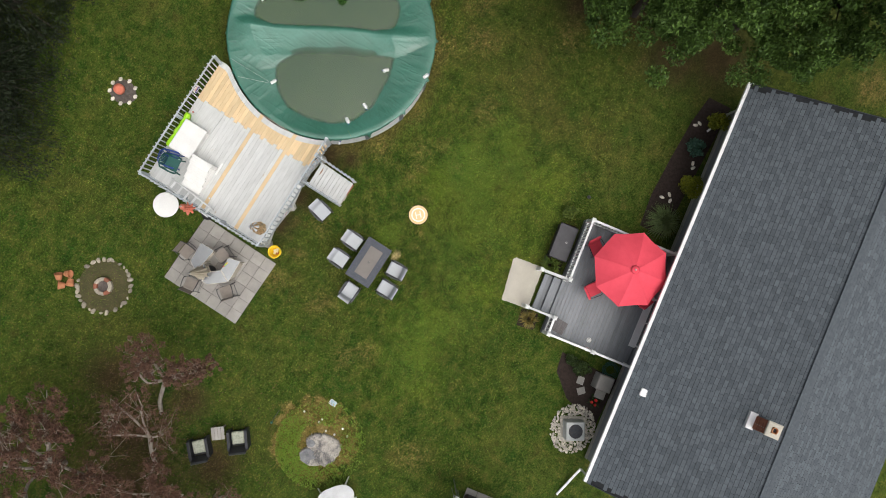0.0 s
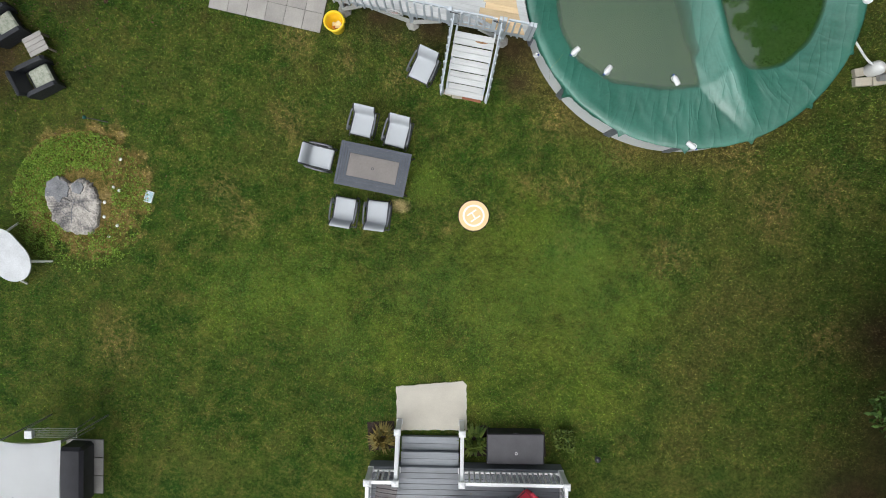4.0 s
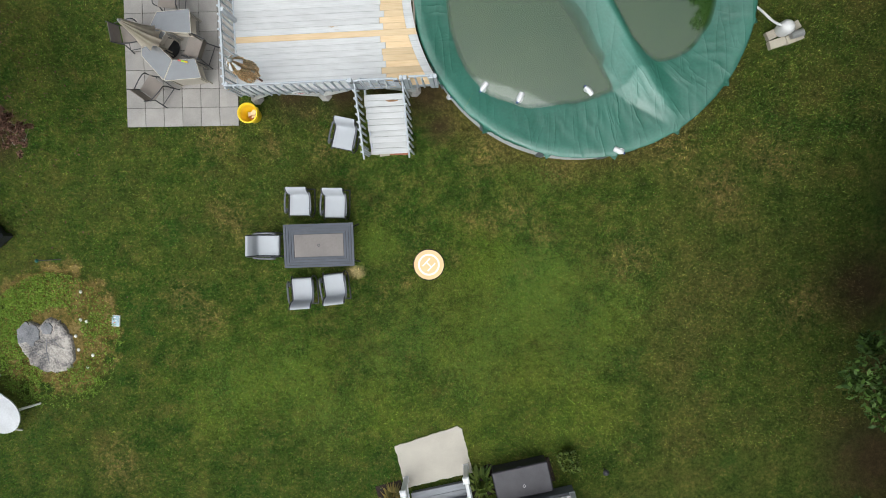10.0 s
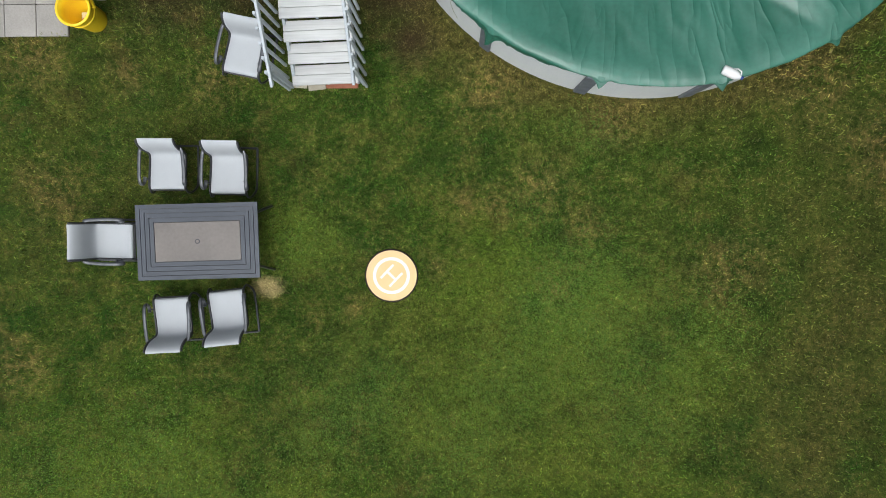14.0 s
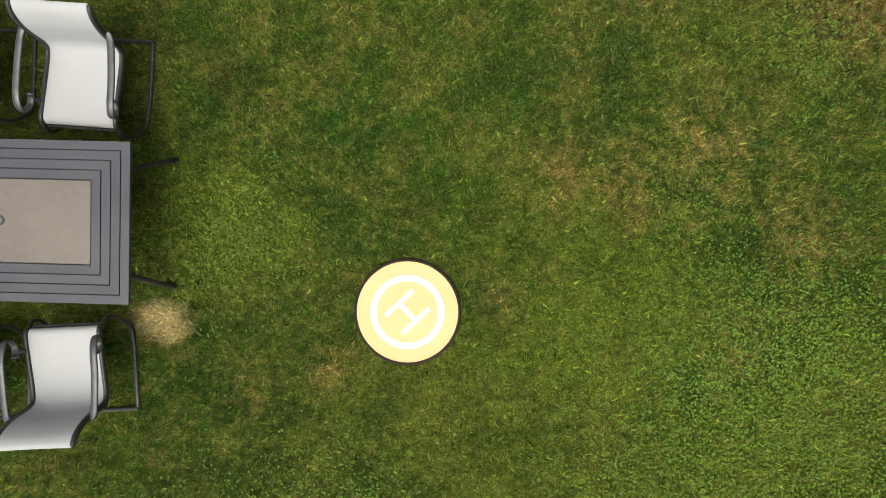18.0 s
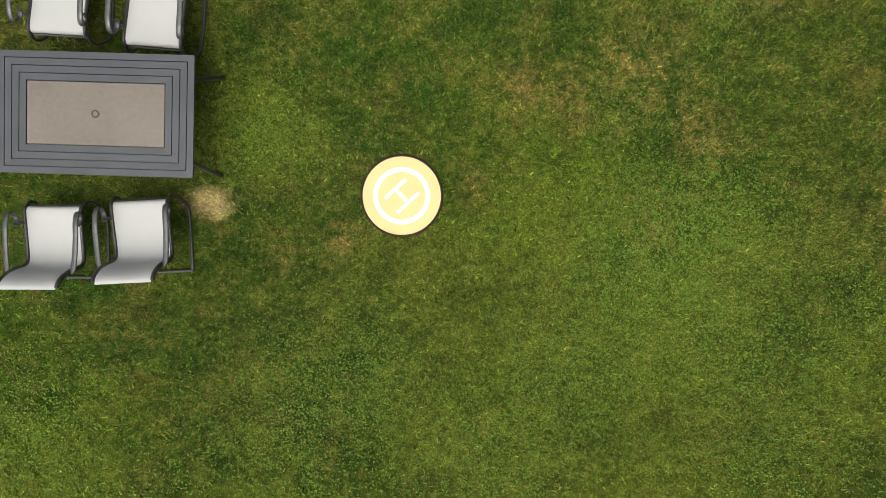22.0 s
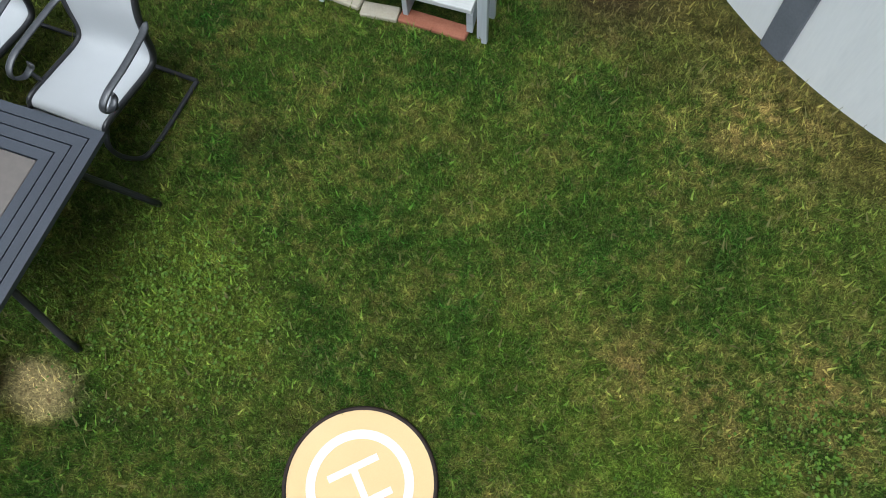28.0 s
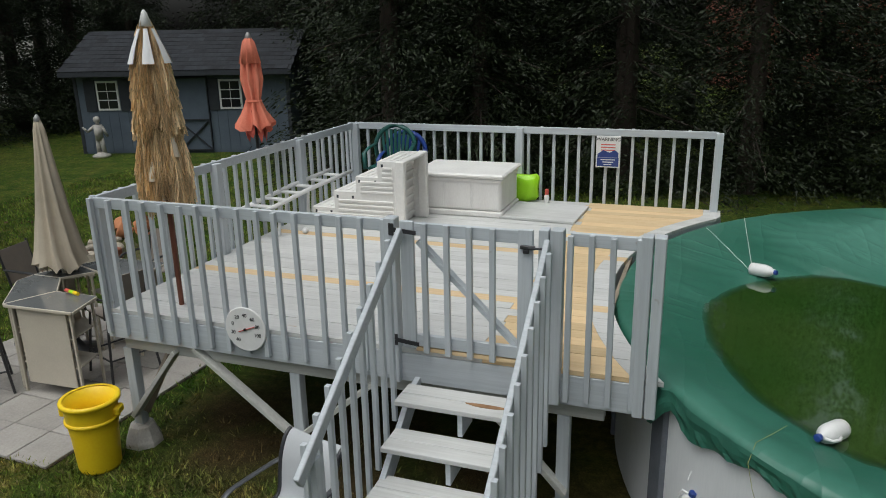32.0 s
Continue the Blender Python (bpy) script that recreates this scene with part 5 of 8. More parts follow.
for *profile, n in TIERS:
    zs, rs = [p[0] for p in profile], [p[1] for p in profile]
    a = rng.uniform(0, math.tau, n)
    t0 = rng.uniform(0, 1, n) ** 0.8 * 0.68
    t1 = np.minimum(1.1, t0 + rng.uniform(0.22, 0.45, n))
    clump = 0.022 * np.sin(a * 9 + profile[0][0] * 7) + 0.012 * np.sin(a * 17 + 2)
    off = rng.uniform(-0.018, 0.016, n) + 0.8 * clump
    sway = rng.normal(0, 0.12, n)

    def on(t, da, lift):
        r = np.interp(t, (0, 0.33, 0.66, 1.0), rs) + lift
        return np.column_stack([r * np.cos(a + da), r * np.sin(a + da), zs[0] + (zs[3] - zs[0]) * t + 0.05 * np.sin(a * 5) * t])
    wide = rng.uniform(0.008, 0.022, n)
    q = np.stack([on(t0, 0, off), on(t0, wide, off), on(t1, sway + wide * 0.5, off + rng.uniform(-0.006, 0.022, n)), on(t1, sway, off + 0.006)], 1).reshape(-1, 3)
    piece("straw_tier", tri_mesh("straw_tier", q, M["thatch"], 4), tiki, Matrix())
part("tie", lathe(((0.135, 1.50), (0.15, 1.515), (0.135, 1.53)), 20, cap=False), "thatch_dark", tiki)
part("cap", lathe(((0.008, 2.42), (0.02, 2.40), (0.052, 2.30), (0.045, 2.295)), 16, cap=False), "white", tiki, "white cloth cap", smooth=True)


def cloth_flap(name, a, top, low, w0, w1, material, lab):
    """A hanging strip of cloth at angle a, from (radius, height) to (radius, height)."""
    out, side = Vector((math.cos(a), math.sin(a), 0)), Vector((-math.sin(a), math.cos(a), 0))
    bm = bmesh.new()
    rows = []
    for (r, z), w in ((top, w0), (((top[0] + low[0]) / 2 + 0.008, (top[1] + low[1]) / 2), (w0 + w1) / 2), (low, w1)):
        rows.append([bm.verts.new(out * (r + dr - 0.012 * abs(u)) + side * (u * w) + Vector((0, 0, z))) for dr in (0, 0.005) for u in (-1, 0, 1)])
    for p, q in zip(rows, rows[1:]):
        for k in (0, 1):
            bm.faces.new((p[k], p[k + 1], q[k + 1], q[k]))
            bm.faces.new((p[k + 3], q[k + 3], q[k + 4], p[k + 4]))
    part(name, bm, material, tiki, lab, smooth=True)


for k in range(6):
    cloth_flap("cap_flap", k * math.tau / 6 - 2.0, (0.065, 2.28), (0.17, 2.02), 0.014, 0.045, "canopy", "white cloth flap")
for k, (z, w) in enumerate(((1.02, 0.04), (1.12, 0.03), (1.3, 0.025), (1.06, 0.035), (1.66, 0.02), (1.24, 0.03))):
    cloth_flap("torn_flap", k * 1.05 - 2.4, (0.175, z + 0.15), (0.212, z), 0.015, w, "beige", "pale cloth showing through the straw")

# ---- dining set on the lawn ----
table = thing("dining_table", pose(-2.555, 0.62, 0, 0, 0, -0.6), "charcoal slatted outdoor dining table with a taupe centre panel", "table")
L, W, H = 0.835, 0.515, 0.70
for ring in range(4):
    a, b = 0.0625 * ring, 0.0625 * ring + 0.055
    for sx, sy in ((0, -1), (0, 1), (-1, 0), (1, 0)):
        if sy:
            poly = [(-L + a, sy * (W - a)), (L - a, sy * (W - a)), (L - b, sy * (W - b)), (-L + b, sy * (W - b))]
        else:
            poly = [(sx * (L - a), -W + a), (sx * (L - a), W - a), (sx * (L - b), W - b), (sx * (L - b), -W + b)]
        poly = [(x * 0.999, y * 0.999) for x, y in poly]
        part("slat", prism(poly, H - 0.03, H), "table_slat", table)
part("centre_panel", box(-L + 0.25, -W + 0.25, H - 0.03, L - 0.25, W - 0.25, H - 0.004, 0.003), "table_tile", table, "taupe stone-look centre panel")
part("under_frame", box(-L + 0.04, -W + 0.04, H - 0.06, L - 0.04, W - 0.04, H - 0.033), "black_metal", table)
part("umbrella_ring", lathe(((0.022, H - 0.004), (0.034, H - 0.004), (0.034, H + 0.004), (0.022, H + 0.004)), 20, cap=False), "black_metal", table)
for sx in (-1, 1):
    for sy in (-1, 1):
        part("leg", tube([(sx * 0.62, sy * 0.30, H - 0.05), (sx * 0.68, sy * 0.34, 0.45), (sx * 0.80, sy * 0.43, 0.12), (sx * 0.86, sy * 0.46, 0.0)], 0.028, 8, flat=0.7), "black_metal", table, smooth=True)


def ease(points, n=4):
    """More points on a smooth line through the given ones."""
    p = [Vector(q) for q in points]
    out = []
    for i in range(len(p) - 1):
        a, b, c, d = p[max(i - 1, 0)], p[i], p[i + 1], p[min(i + 2, len(p) - 1)]
        for k in range(n):
            t = k / n
            out.append(0.5 * (2 * b + (c - a) * t + (2 * a - 5 * b + 4 * c - d) * t * t + (3 * b - a - 3 * c + d) * t ** 3))
    return out + [p[-1]]


def sling_chair(at, lab):
    c = thing("sling_chair", at, lab, "chair", "white sling chairs")
    line = ease([(0, 0.27, 0.385), (0, 0.235, 0.425), (0, 0.05, 0.405), (0, -0.14, 0.385), (0, -0.205, 0.43), (0, -0.228, 0.58), (0, -0.25, 0.70), (0, -0.29, 0.80), (0, -0.33, 0.845), (0, -0.36, 0.85)], 4)
    bm = bmesh.new()
    hw, th = 0.235, 0.006
    up, dn = [], []
    for i, p in enumerate(line):
        n = (line[min(i + 1, len(line) - 1)] - line[max(i - 1, 0)]).normalized().cross(Vector((1, 0, 0)))
        sag = 0.012 * math.sin(min(1, i / 6) * math.pi / 2)
        up.append([bm.verts.new(p + Vector((x, 0, 0)) + n * (-th - sag * (1 - (x / hw) ** 2))) for x in (-hw, -hw / 2, 0, hw / 2, hw)])
        dn.append([bm.verts.new(p + Vector((x, 0, 0)) + n * (th - sag * (1 - (x / hw) ** 2))) for x in (-hw, -hw / 2, 0, hw / 2, hw)])
    for i in range(len(line) - 1):
        for k in range(4):
            bm.faces.new((up[i][k], up[i][k + 1], up[i + 1][k + 1], up[i + 1][k]))
            bm.faces.new((dn[i][k], dn[i + 1][k], dn[i + 1][k + 1], dn[i][k + 1]))
    for e in (0, -1):
        for k in range(4):
            bm.faces.new((up[e][k], dn[e][k], dn[e][k + 1], up[e][k + 1]))
    part("sling", bm, "sling", c, "white woven sling fabric", smooth=True)
    for s in (-1, 1):
        x = s * 0.25
        part("side_rail", tube([(x, p.y, p.z) for p in line[:-2]], 0.018, 8, flat=1.2), "black_metal", c, smooth=True)
        part("leg", tube(ease([(x, 0.26, 0.40), (x * 1.04, 0.31, 0.33), (x * 1.1, 0.30, 0.2), (x * 1.16, 0.22, 0.05), (x * 1.18, 0.1, 0.018), (x * 1.18, -0.1, 0.015), (x * 1.18, -0.33, 0.018)]), 0.017, 8, flat=0.8), "black_metal", c, smooth=True)
        part("armrest", tube(ease([(x * 1.06, -0.245, 0.655), (x * 1.16, -0.2, 0.645), (x * 1.22, 0.0, 0.635), (x * 1.22, 0.14, 0.63), (x * 1.2, 0.21, 0.60), (x * 1.18, 0.225, 0.55), (x * 1.14, 0.18, 0.505), (x * 1.1, 0.13, 0.52), (x * 1.06, 0.12, 0.55)]), 0.025, 8, flat=0.32), "arm_metal", c, smooth=True)
        part("arm_stay", rod((x * 1.1, 0.15, 0.51), (x, 0.14, 0.42), 0.012), "black_metal", c)
    part("crossbar", rod((-0.295, -0.33, 0.02), (0.295, -0.33, 0.02), 0.014), "black_metal", c)
    part("crossbar", rod((-0.25, -0.18, 0.375), (0.25, -0.18, 0.375), 0.012), "black_metal", c)
    part("crossbar", rod((-0.26, 0.28, 0.36), (0.26, 0.28, 0.36), 0.012), "black_metal", c)
    return c


AT_TABLE = "white sling armchair with black metal frame drawn up to the table"
DEEP = Matrix.Diagonal((1.0, 1.05, 1.0, 1))
first = sling_chair(pose(-3.02, 1.64, 0, 0, 0, 177.6) @ DEEP, AT_TABLE)
for x, y, a in ((-2.17, 1.56, 176.4), (-3.87, 0.66, -93), (-3.065, -0.47, 1), (-2.28, -0.40, 4)):
    copy_thing(first, pose(x, y, 0, 0, 0, a) @ DEEP)
tagged(copy_thing(first, pose(-1.86, 3.19, 0, 0, 0, 166) @ DEEP), "white sling armchair with black metal frame beside the deck stairs")

# ---- landing pad ----
pad = thing("landing_pad", pose(0, 0, 0), "round yellow drone landing pad with a white H and dark binding", "landing pad")
part("binding", lathe(((0.30, 0.012), (0.382, 0.012), (0.388, 0.02), (0.382, 0.03), (0.366, 0.032), (0.366, 0.02)), 72, cap=False), "pad_edge", pad, smooth=True)
part("mat", lathe(((0.0, 0.014), (0.369, 0.014), (0.369, 0.027), (0.0, 0.029)), 72, cap=False), "pad", pad)
part("ring", lathe(((0.222, 0.0278), (0.222, 0.0298), (0.268, 0.0296), (0.268, 0.0272)), 72, cap=False), "pad_white", pad, "white printed ring")
bm = box(-0.105, -0.135, 0.0282, -0.07, 0.135, 0.0306)
box(0.07, -0.135, 0.0282, 0.105, 0.135, 0.0306, bm=bm)
box(-0.07, -0.0175, 0.0282, 0.07, 0.0175, 0.0306, bm=bm)
part("letter_h", bm, "pad_white", pad, "white letter H", at=pose(0, 0, 0, 0, 0, -46))

# ---- bucket ----
bucket = thing("yellow_bin", pose(-4.09, 3.82, 0, 0, 0, 20) @ Matrix.Diagonal((0.85, 0.85, 0.93, 1)), "open yellow plastic bin with a little litter inside", "bin")
part("body", lathe(((0.0, 0.01), (0.2, 0.01), (0.205, 0.03), (0.225, 0.35), (0.245, 0.52), (0.255, 0.66), (0.262, 0.70), (0.245, 0.70), (0.23, 0.52), (0.195, 0.05), (0.0, 0.04)), 36, cap=False), "yellow", bucket, smooth=True)
part("rim", lathe(((0.25, 0.67), (0.285, 0.675), (0.288, 0.70), (0.275, 0.715), (0.248, 0.71)), 36, cap=False), "yellow", bucket, smooth=True)
part("band", lathe(((0.238, 0.49), (0.262, 0.5), (0.262, 0.525), (0.24, 0.53)), 36, cap=False), "yellow", bucket, smooth=True)
for s in (-1, 1):
    part("handle", box(s * 0.27 - 0.03, -0.07, 0.54, s * 0.27 + 0.03, 0.07, 0.62, 0.015), "yellow", bucket)
for k in range(5):
    a = k * 1.3
    part("litter", box(-0.08, -0.07, 0, 0.08, 0.06, 0.05, 0.02), "terracotta" if k == 3 else "plastic", bucket, "crumpled litter", at=pose(0.09 * math.cos(a), 0.09 * math.sin(a), 0.05 + 0.05 * k, 14 * k, 20, 40 * k))

# ---- patio with bar set ----
patio = tagged(part("patio", box(-7.23, 3.66, -0.1, -4.46, 6.9, 0.008), "mulch"), "square patio of grey concrete pavers with sandy joints", "patio", kind="structure")
TURN = pose(-7.27, 3.7, 0) @ pose(0, 0, 0, 0, 0, -1.9) @ pose(7.25, -3.66, 0)
patio.matrix_basis = TURN
PV = 0.46
PMESH = mesh_of("paver", box(-0.226, -0.226, -0.04, 0.226, 0.226, 0.03, 0.006), M["paver"])
for i in range(6):
    for j in range(7):
        piece("paver", PMESH, patio, pose(-7.23 + PV * (i + 0.5), 3.66 + PV * (j + 0.5), 0.003 * math.sin(i * 5 + j * 3), random.uniform(-0.5, 0.5), random.uniform(-0.5, 0.5), 90 * random.randrange(4)))


def bar_counter(top, lab):
    """One section of the bar from its top's corners: the first two are the outer edge."""
    cx, cy = sum(p[0] for p in top) / len(top), sum(p[1] for p in top) / len(top)
    c = thing("bar_counter", pose(cx, cy, 0.031), lab, "bar counter", "sections of the curved patio bar")
    top = [(x - cx, y - cy) for x, y in top]
    z = 0.97
    part("glass_top", prism(top, z - 0.006, z + 0.002), "clear_glass", c, "dusty tinted glass top")
    for p, q in zip(top, top[1:] + top[:1]):
        part("top_frame", beam((*p, z - 0.014), (*q, z - 0.014), 0.026, 0.03, bev=0.004), "beige_metal", c)
    low = [(x * 0.86, y * 0.86) for x, y in top]
    a, b = Vector((*low[0], 0)), Vector((*low[1], 0))
    a, b = a.lerp(b, 0.08), b.lerp(a, 0.08)
    mid = Vector((0, 0, 0.53))
    part("front_panel", beam(a + mid, b + mid, 0.014, 0.82, bev=0.003), "beige_metal", c)
    for x, y in low:
        part("leg", box(x - 0.013, y - 0.013, 0, x + 0.013, y + 0.013, z - 0.028, 0.003), "beige_metal", c)
    for zs in (0.33, 0.65):
        part("shelf", prism([(x * 0.95, y * 0.95) for x, y in low], zs, zs + 0.012), "beige_metal", c)
    return c


BAR = "beige section of a curved bar with a dusty glass top"
bar_counter([(-5.88, 4.60), (-5.03, 4.63), (-5.14, 5.06), (-5.66, 5.05)], BAR)
bar_counter([(-6.37, 5.20), (-5.90, 4.62), (-5.68, 5.07), (-5.98, 5.40), (-6.36, 5.40)], BAR)
bar_counter([(-6.16, 5.82), (-6.37, 5.42), (-5.99, 5.42), (-5.78, 5.70)], BAR)
bar_counter([(-5.20, 6.20), (-5.96, 6.17), (-6.14, 5.85), (-5.75, 5.72), (-5.20, 5.66)], BAR)


def bar_stool(at):
    c = thing("bar_stool", at, "tall bar stool with a taupe sling seat and black frame", "stool", "bar stools round the patio bar")
    part("seat", prism([(-0.21, -0.2), (0.21, -0.2), (0.22, 0.22), (-0.22, 0.22)], 0.70, 0.715), "sling_tan", c)
    part("backrest", prism([(-0.21, 0), (0.21, 0), (0.22, 0.42), (-0.22, 0.42)], -0.006, 0.006, m=pose(0, -0.22, 0.75, 100, 0, 0)), "sling_tan", c)
    for sx in (-1, 1):
        for sy in (-1, 1):
            part("leg", rod((sx * 0.2, sy * 0.2, 0.7), (sx * 0.27, sy * 0.27, 0.0), 0.014), "black_metal", c)
        part("back_tube", rod((sx * 0.22, -0.2, 0.7), (sx * 0.23, -0.31, 1.19), 0.014), "black_metal", c)
        part("arm", tube(ease([(sx * 0.23, -0.26, 0.93), (sx * 0.27, 0.0, 0.93), (sx * 0.27, 0.18, 0.9), (sx * 0.24, 0.2, 0.72)]), 0.014, 6), "black_metal", c)
    for a, b in (((-0.25, -0.25), (0.25, -0.25)), ((-0.25, 0.25), (0.25, 0.25)), ((-0.25, -0.25), (-0.25, 0.25)), ((0.25, -0.25), (0.25, 0.25))):
        part("foot_rail", rod((*a, 0.25), (*b, 0.25), 0.01), "black_metal", c)
    return c


st = bar_stool(pose(-6.28, 4.5, 0.031, 0, 0, -38))
for x, y, a in ((-5.2, 5.36, 68), (-5.78, 6.55, 172), (-6.72, 5.78, -82)):
    copy_thing(st, pose(x, y, 0.031, 0, 0, a))
toy = thing("striped_bottle", pose(-5.42, 5.02, 1.035, 90, 0, 75), "small red, green and yellow bottle lying on the bar", "bottle")
for k, m_ in enumerate(("sign_red", "lime", "yellow")):
    part("band", cyl(0, 0, 0.075 * k - 0.1, 0.075 * k - 0.025, 0.019, seg=12), m_, toy)
rt = thing("round_table", pose(-4.72, 8.12, 0), "round white plastic garden table beside the deck", "table")
part("top", lathe(((0.0, 0.70), (0.45, 0.70), (0.47, 0.715), (0.45, 0.73), (0.0, 0.732)), 40, cap=False), "plastic", rt, smooth=False)
part("pillar", lathe(((0.26, 0), (0.1, 0.06), (0.05, 0.2), (0.05, 0.68), (0.14, 0.7)), 20), "plastic", rt, smooth=True)

# ---- house ----
HOUSE = pose(10.25, -7.72, 0, 0, 0, 8.86)
HL, HD_, EAVE, PITCH_ = 15.45, 9.7, 2.75, 0.44
house = thing("house", HOUSE, "single-storey house with grey siding and a dark shingle roof", "house")
part("wall", box(-HL + 0.4, -0.70, 0, -0.4, -0.5, EAVE - 0.05), "siding", house)
part("wall", box(-HL + 0.4, -HD_ + 0.5, 0, -0.4, -HD_ + 0.7, EAVE - 0.05), "siding", house)
for x in (-HL + 0.4, -0.6):
    bm = prism([(-0.701, 0), (-HD_ + 0.701, 0), (-HD_ + 0.701, EAVE), (-HD_ / 2, EAVE + PITCH_ * (HD_ / 2 - 0.75)), (-0.701, EAVE)], 0, 0.2, m=Matrix(((0, 0, 1, x), (1, 0, 0, 0), (0, 1, 0, 0), (0, 0, 0, 1))))
    part("gable_wall", bm, "siding", house)
for k in range(17):
    part("siding_board", box(-HL + 0.42, -0.5, 0.35 + 0.14 * k, -0.42, -0.483, 0.475 + 0.14 * k), "siding", house)
part("foundation", box(-HL + 0.38, -0.48, 0, -0.38, -0.46, 0.3), "footing", house)
part("soffit", box(-HL + 0.02, -0.7, EAVE - 0.06, -0.02, 0.0, EAVE - 0.03), "white", house)
SL = math.atan(PITCH_)
deckboard = bmesh.new()
for s in (1, -1):
    y0, y1 = (0.02, -HD_ / 2) if s > 0 else (-HD_ - 0.02, -HD_ / 2)
    z0, z1 = EAVE - 0.02, EAVE + PITCH_ * HD_ / 2
    v = [deckboard.verts.new(p) for p in ((-HL, y0, z0), (0, y0, z0), (0, y1, z1), (-HL, y1, z1), (-HL, y0, z0 - 0.04), (0, y0, z0 - 0.04), (0, y1, z1 - 0.04), (-HL, y1, z1 - 0.04))]
    for f in ((0, 1, 2, 3), (7, 6, 5, 4), (0, 4, 5, 1), (1, 5, 6, 2), (3, 2, 6, 7), (0, 3, 7, 4)):
        deckboard.faces.new([v[i] for i in f])
roof = part("roof", deckboard, "underlay", house)
# shingle tabs: rows up the slopes
EXPO, TAB = 0.145, 0.25
SLEN = HD_ / 2 / math.cos(SL)
tab = box(0.004, 0.018, -0.004, TAB - 0.004, EXPO + 0.005, 0.02)
for v in tab.verts:
    if v.co.y > 0.1 and v.co.z > 0:
        v.co.z = 0.012
TABMESH = mesh_of("shingle", tab, M["shingle_tab"])
rest = []
count = 0
for side in (0, 1):
    rows_n = int(SLEN / EXPO)
    for r in range(rows_n + 1):
        off = (r % 3) * TAB / 3 + 0.07 * math.sin(r * 1.3)
        for c in range(-1, int(HL / TAB) + 1):
            x0 = -HL + c * TAB + off
            if x0 < -HL or x0 + TAB > 0.0:
                continue
            d = r * EXPO
            if side == 0:
                m = Matrix.Translation((x0, 0.03 - d * math.cos(SL), EAVE - 0.015 + d * math.sin(SL))) @ pose(0, 0, 0, -math.degrees(SL) - 2.0, 0, 0) @ Matrix.Diagonal((1, -1, 1, 1))
            else:
                m = Matrix.Translation((x0, -HD_ - 0.03 + d * math.cos(SL), EAVE - 0.015 + d * math.sin(SL))) @ pose(0, 0, 0, math.degrees(SL) + 2.0, 0, 0)
            if side == 0 and r < 11 and -12.6 < x0 < -4.2 and count < 300:
                piece("shingle", TABMESH, roof, m)
                count += 1
            else:
                w, j = TAB - 0.008, random.uniform(-0.002, 0.003)
                rest.append([m @ Vector(p) for p in ((0.004, 0.018, 0.020 + j), (0.004 + w, 0.018, 0.020 + j), (0.004 + w, EXPO + 0.005, 0.012), (0.004, EXPO + 0.005, 0.012))])
                rest.append([m @ Vector(p) for p in ((0.004, 0.018, -0.004), (0.004 + w, 0.018, -0.004), (0.004 + w, 0.018, 0.020 + j), (0.004, 0.018, 0.020 + j))])
sr = piece("shingle_field", tri_mesh("shingle_field", np.array(rest).reshape(-1, 3), M["shingle"], 4), roof, Matrix())
tagged(sr, kind="stuff")
for k in range(50):
    part("ridge_cap", prism([(-0.15, -0.14), (0.16, -0.14), (0.16, 0.14), (-0.15, 0.14)], 0, 0.012, m=Matrix.Translation((-HL + 0.16 + 0.308 * k, -HD_ / 2, EAVE + PITCH_ * HD_ / 2 + 0.012 - 0.0)) @ pose(0, 0, 0, 0, 1.5, 0)), "shingle", house)
g = part("gutter", box(-HL + 0.0, 0.03, EAVE - 0.1, 0.0, 0.05, EAVE + 0.005), "white", house, "white gutter along the eave")
part("gutter_lip", box(-HL, 0.135, EAVE - 0.08, 0, 0.15, EAVE + 0.01, 0.004), "white", g)
part("gutter_floor", box(-HL, 0.05, EAVE - 0.1, 0, 0.15, EAVE - 0.085), "white", g)
for k in range(24):
    part("gutter_cover", box(-HL + 0.645 * k, 0.045, EAVE - 0.012, -HL + 0.645 * k + 0.63, 0.137, EAVE - 0.004), "white", g)
for x, dx in ((-HL + 0.15, -1.3), (-0.35, -0.9)):
    d = part("downspout", beam((x, 0.08, EAVE - 0.1), (x + dx * 0.15, -0.42, 2.3), 0.06, 0.05), "white", house, "white downspout")
    part("elbow", beam((x + dx * 0.15, -0.42, 2.32), (x + dx * 0.15, -0.42, 0.3), 0.06, 0.05, (0, 1, 0)), "white", d)
    part("outlet", beam((x + dx * 0.15, -0.4, 0.3), (x + dx * 1.15, 0.02, 0.08), 0.08, 0.06), "white", d)
for x in (-HL - 0.02, 0.0):
    for s in (1, -1):
        a = (x + 0.01, 0.03 if s > 0 else -HD_ - 0.03, EAVE - 0.05)
        part("rake_board", beam(a, (x + 0.01, -HD_ / 2, EAVE + PITCH_ * HD_ / 2 - 0.04), 0.02, 0.13), "shed_trim", house)
chim = part("chimney", box(-0.24, -0.24, 0, 0.24, 0.24, 1.0), "footing", house, "brick chimney with a pale crown and round flue", at=pose(-11.15, -4.05, EAVE + PITCH_ * 3.7) @ Matrix.Diagonal((0.88, 0.88, 0.95, 1)))
BR = mesh_of("brick", box(-0.1, -0.012, -0.03, 0.1, 0.012, 0.03, 0.003), M["brick"])
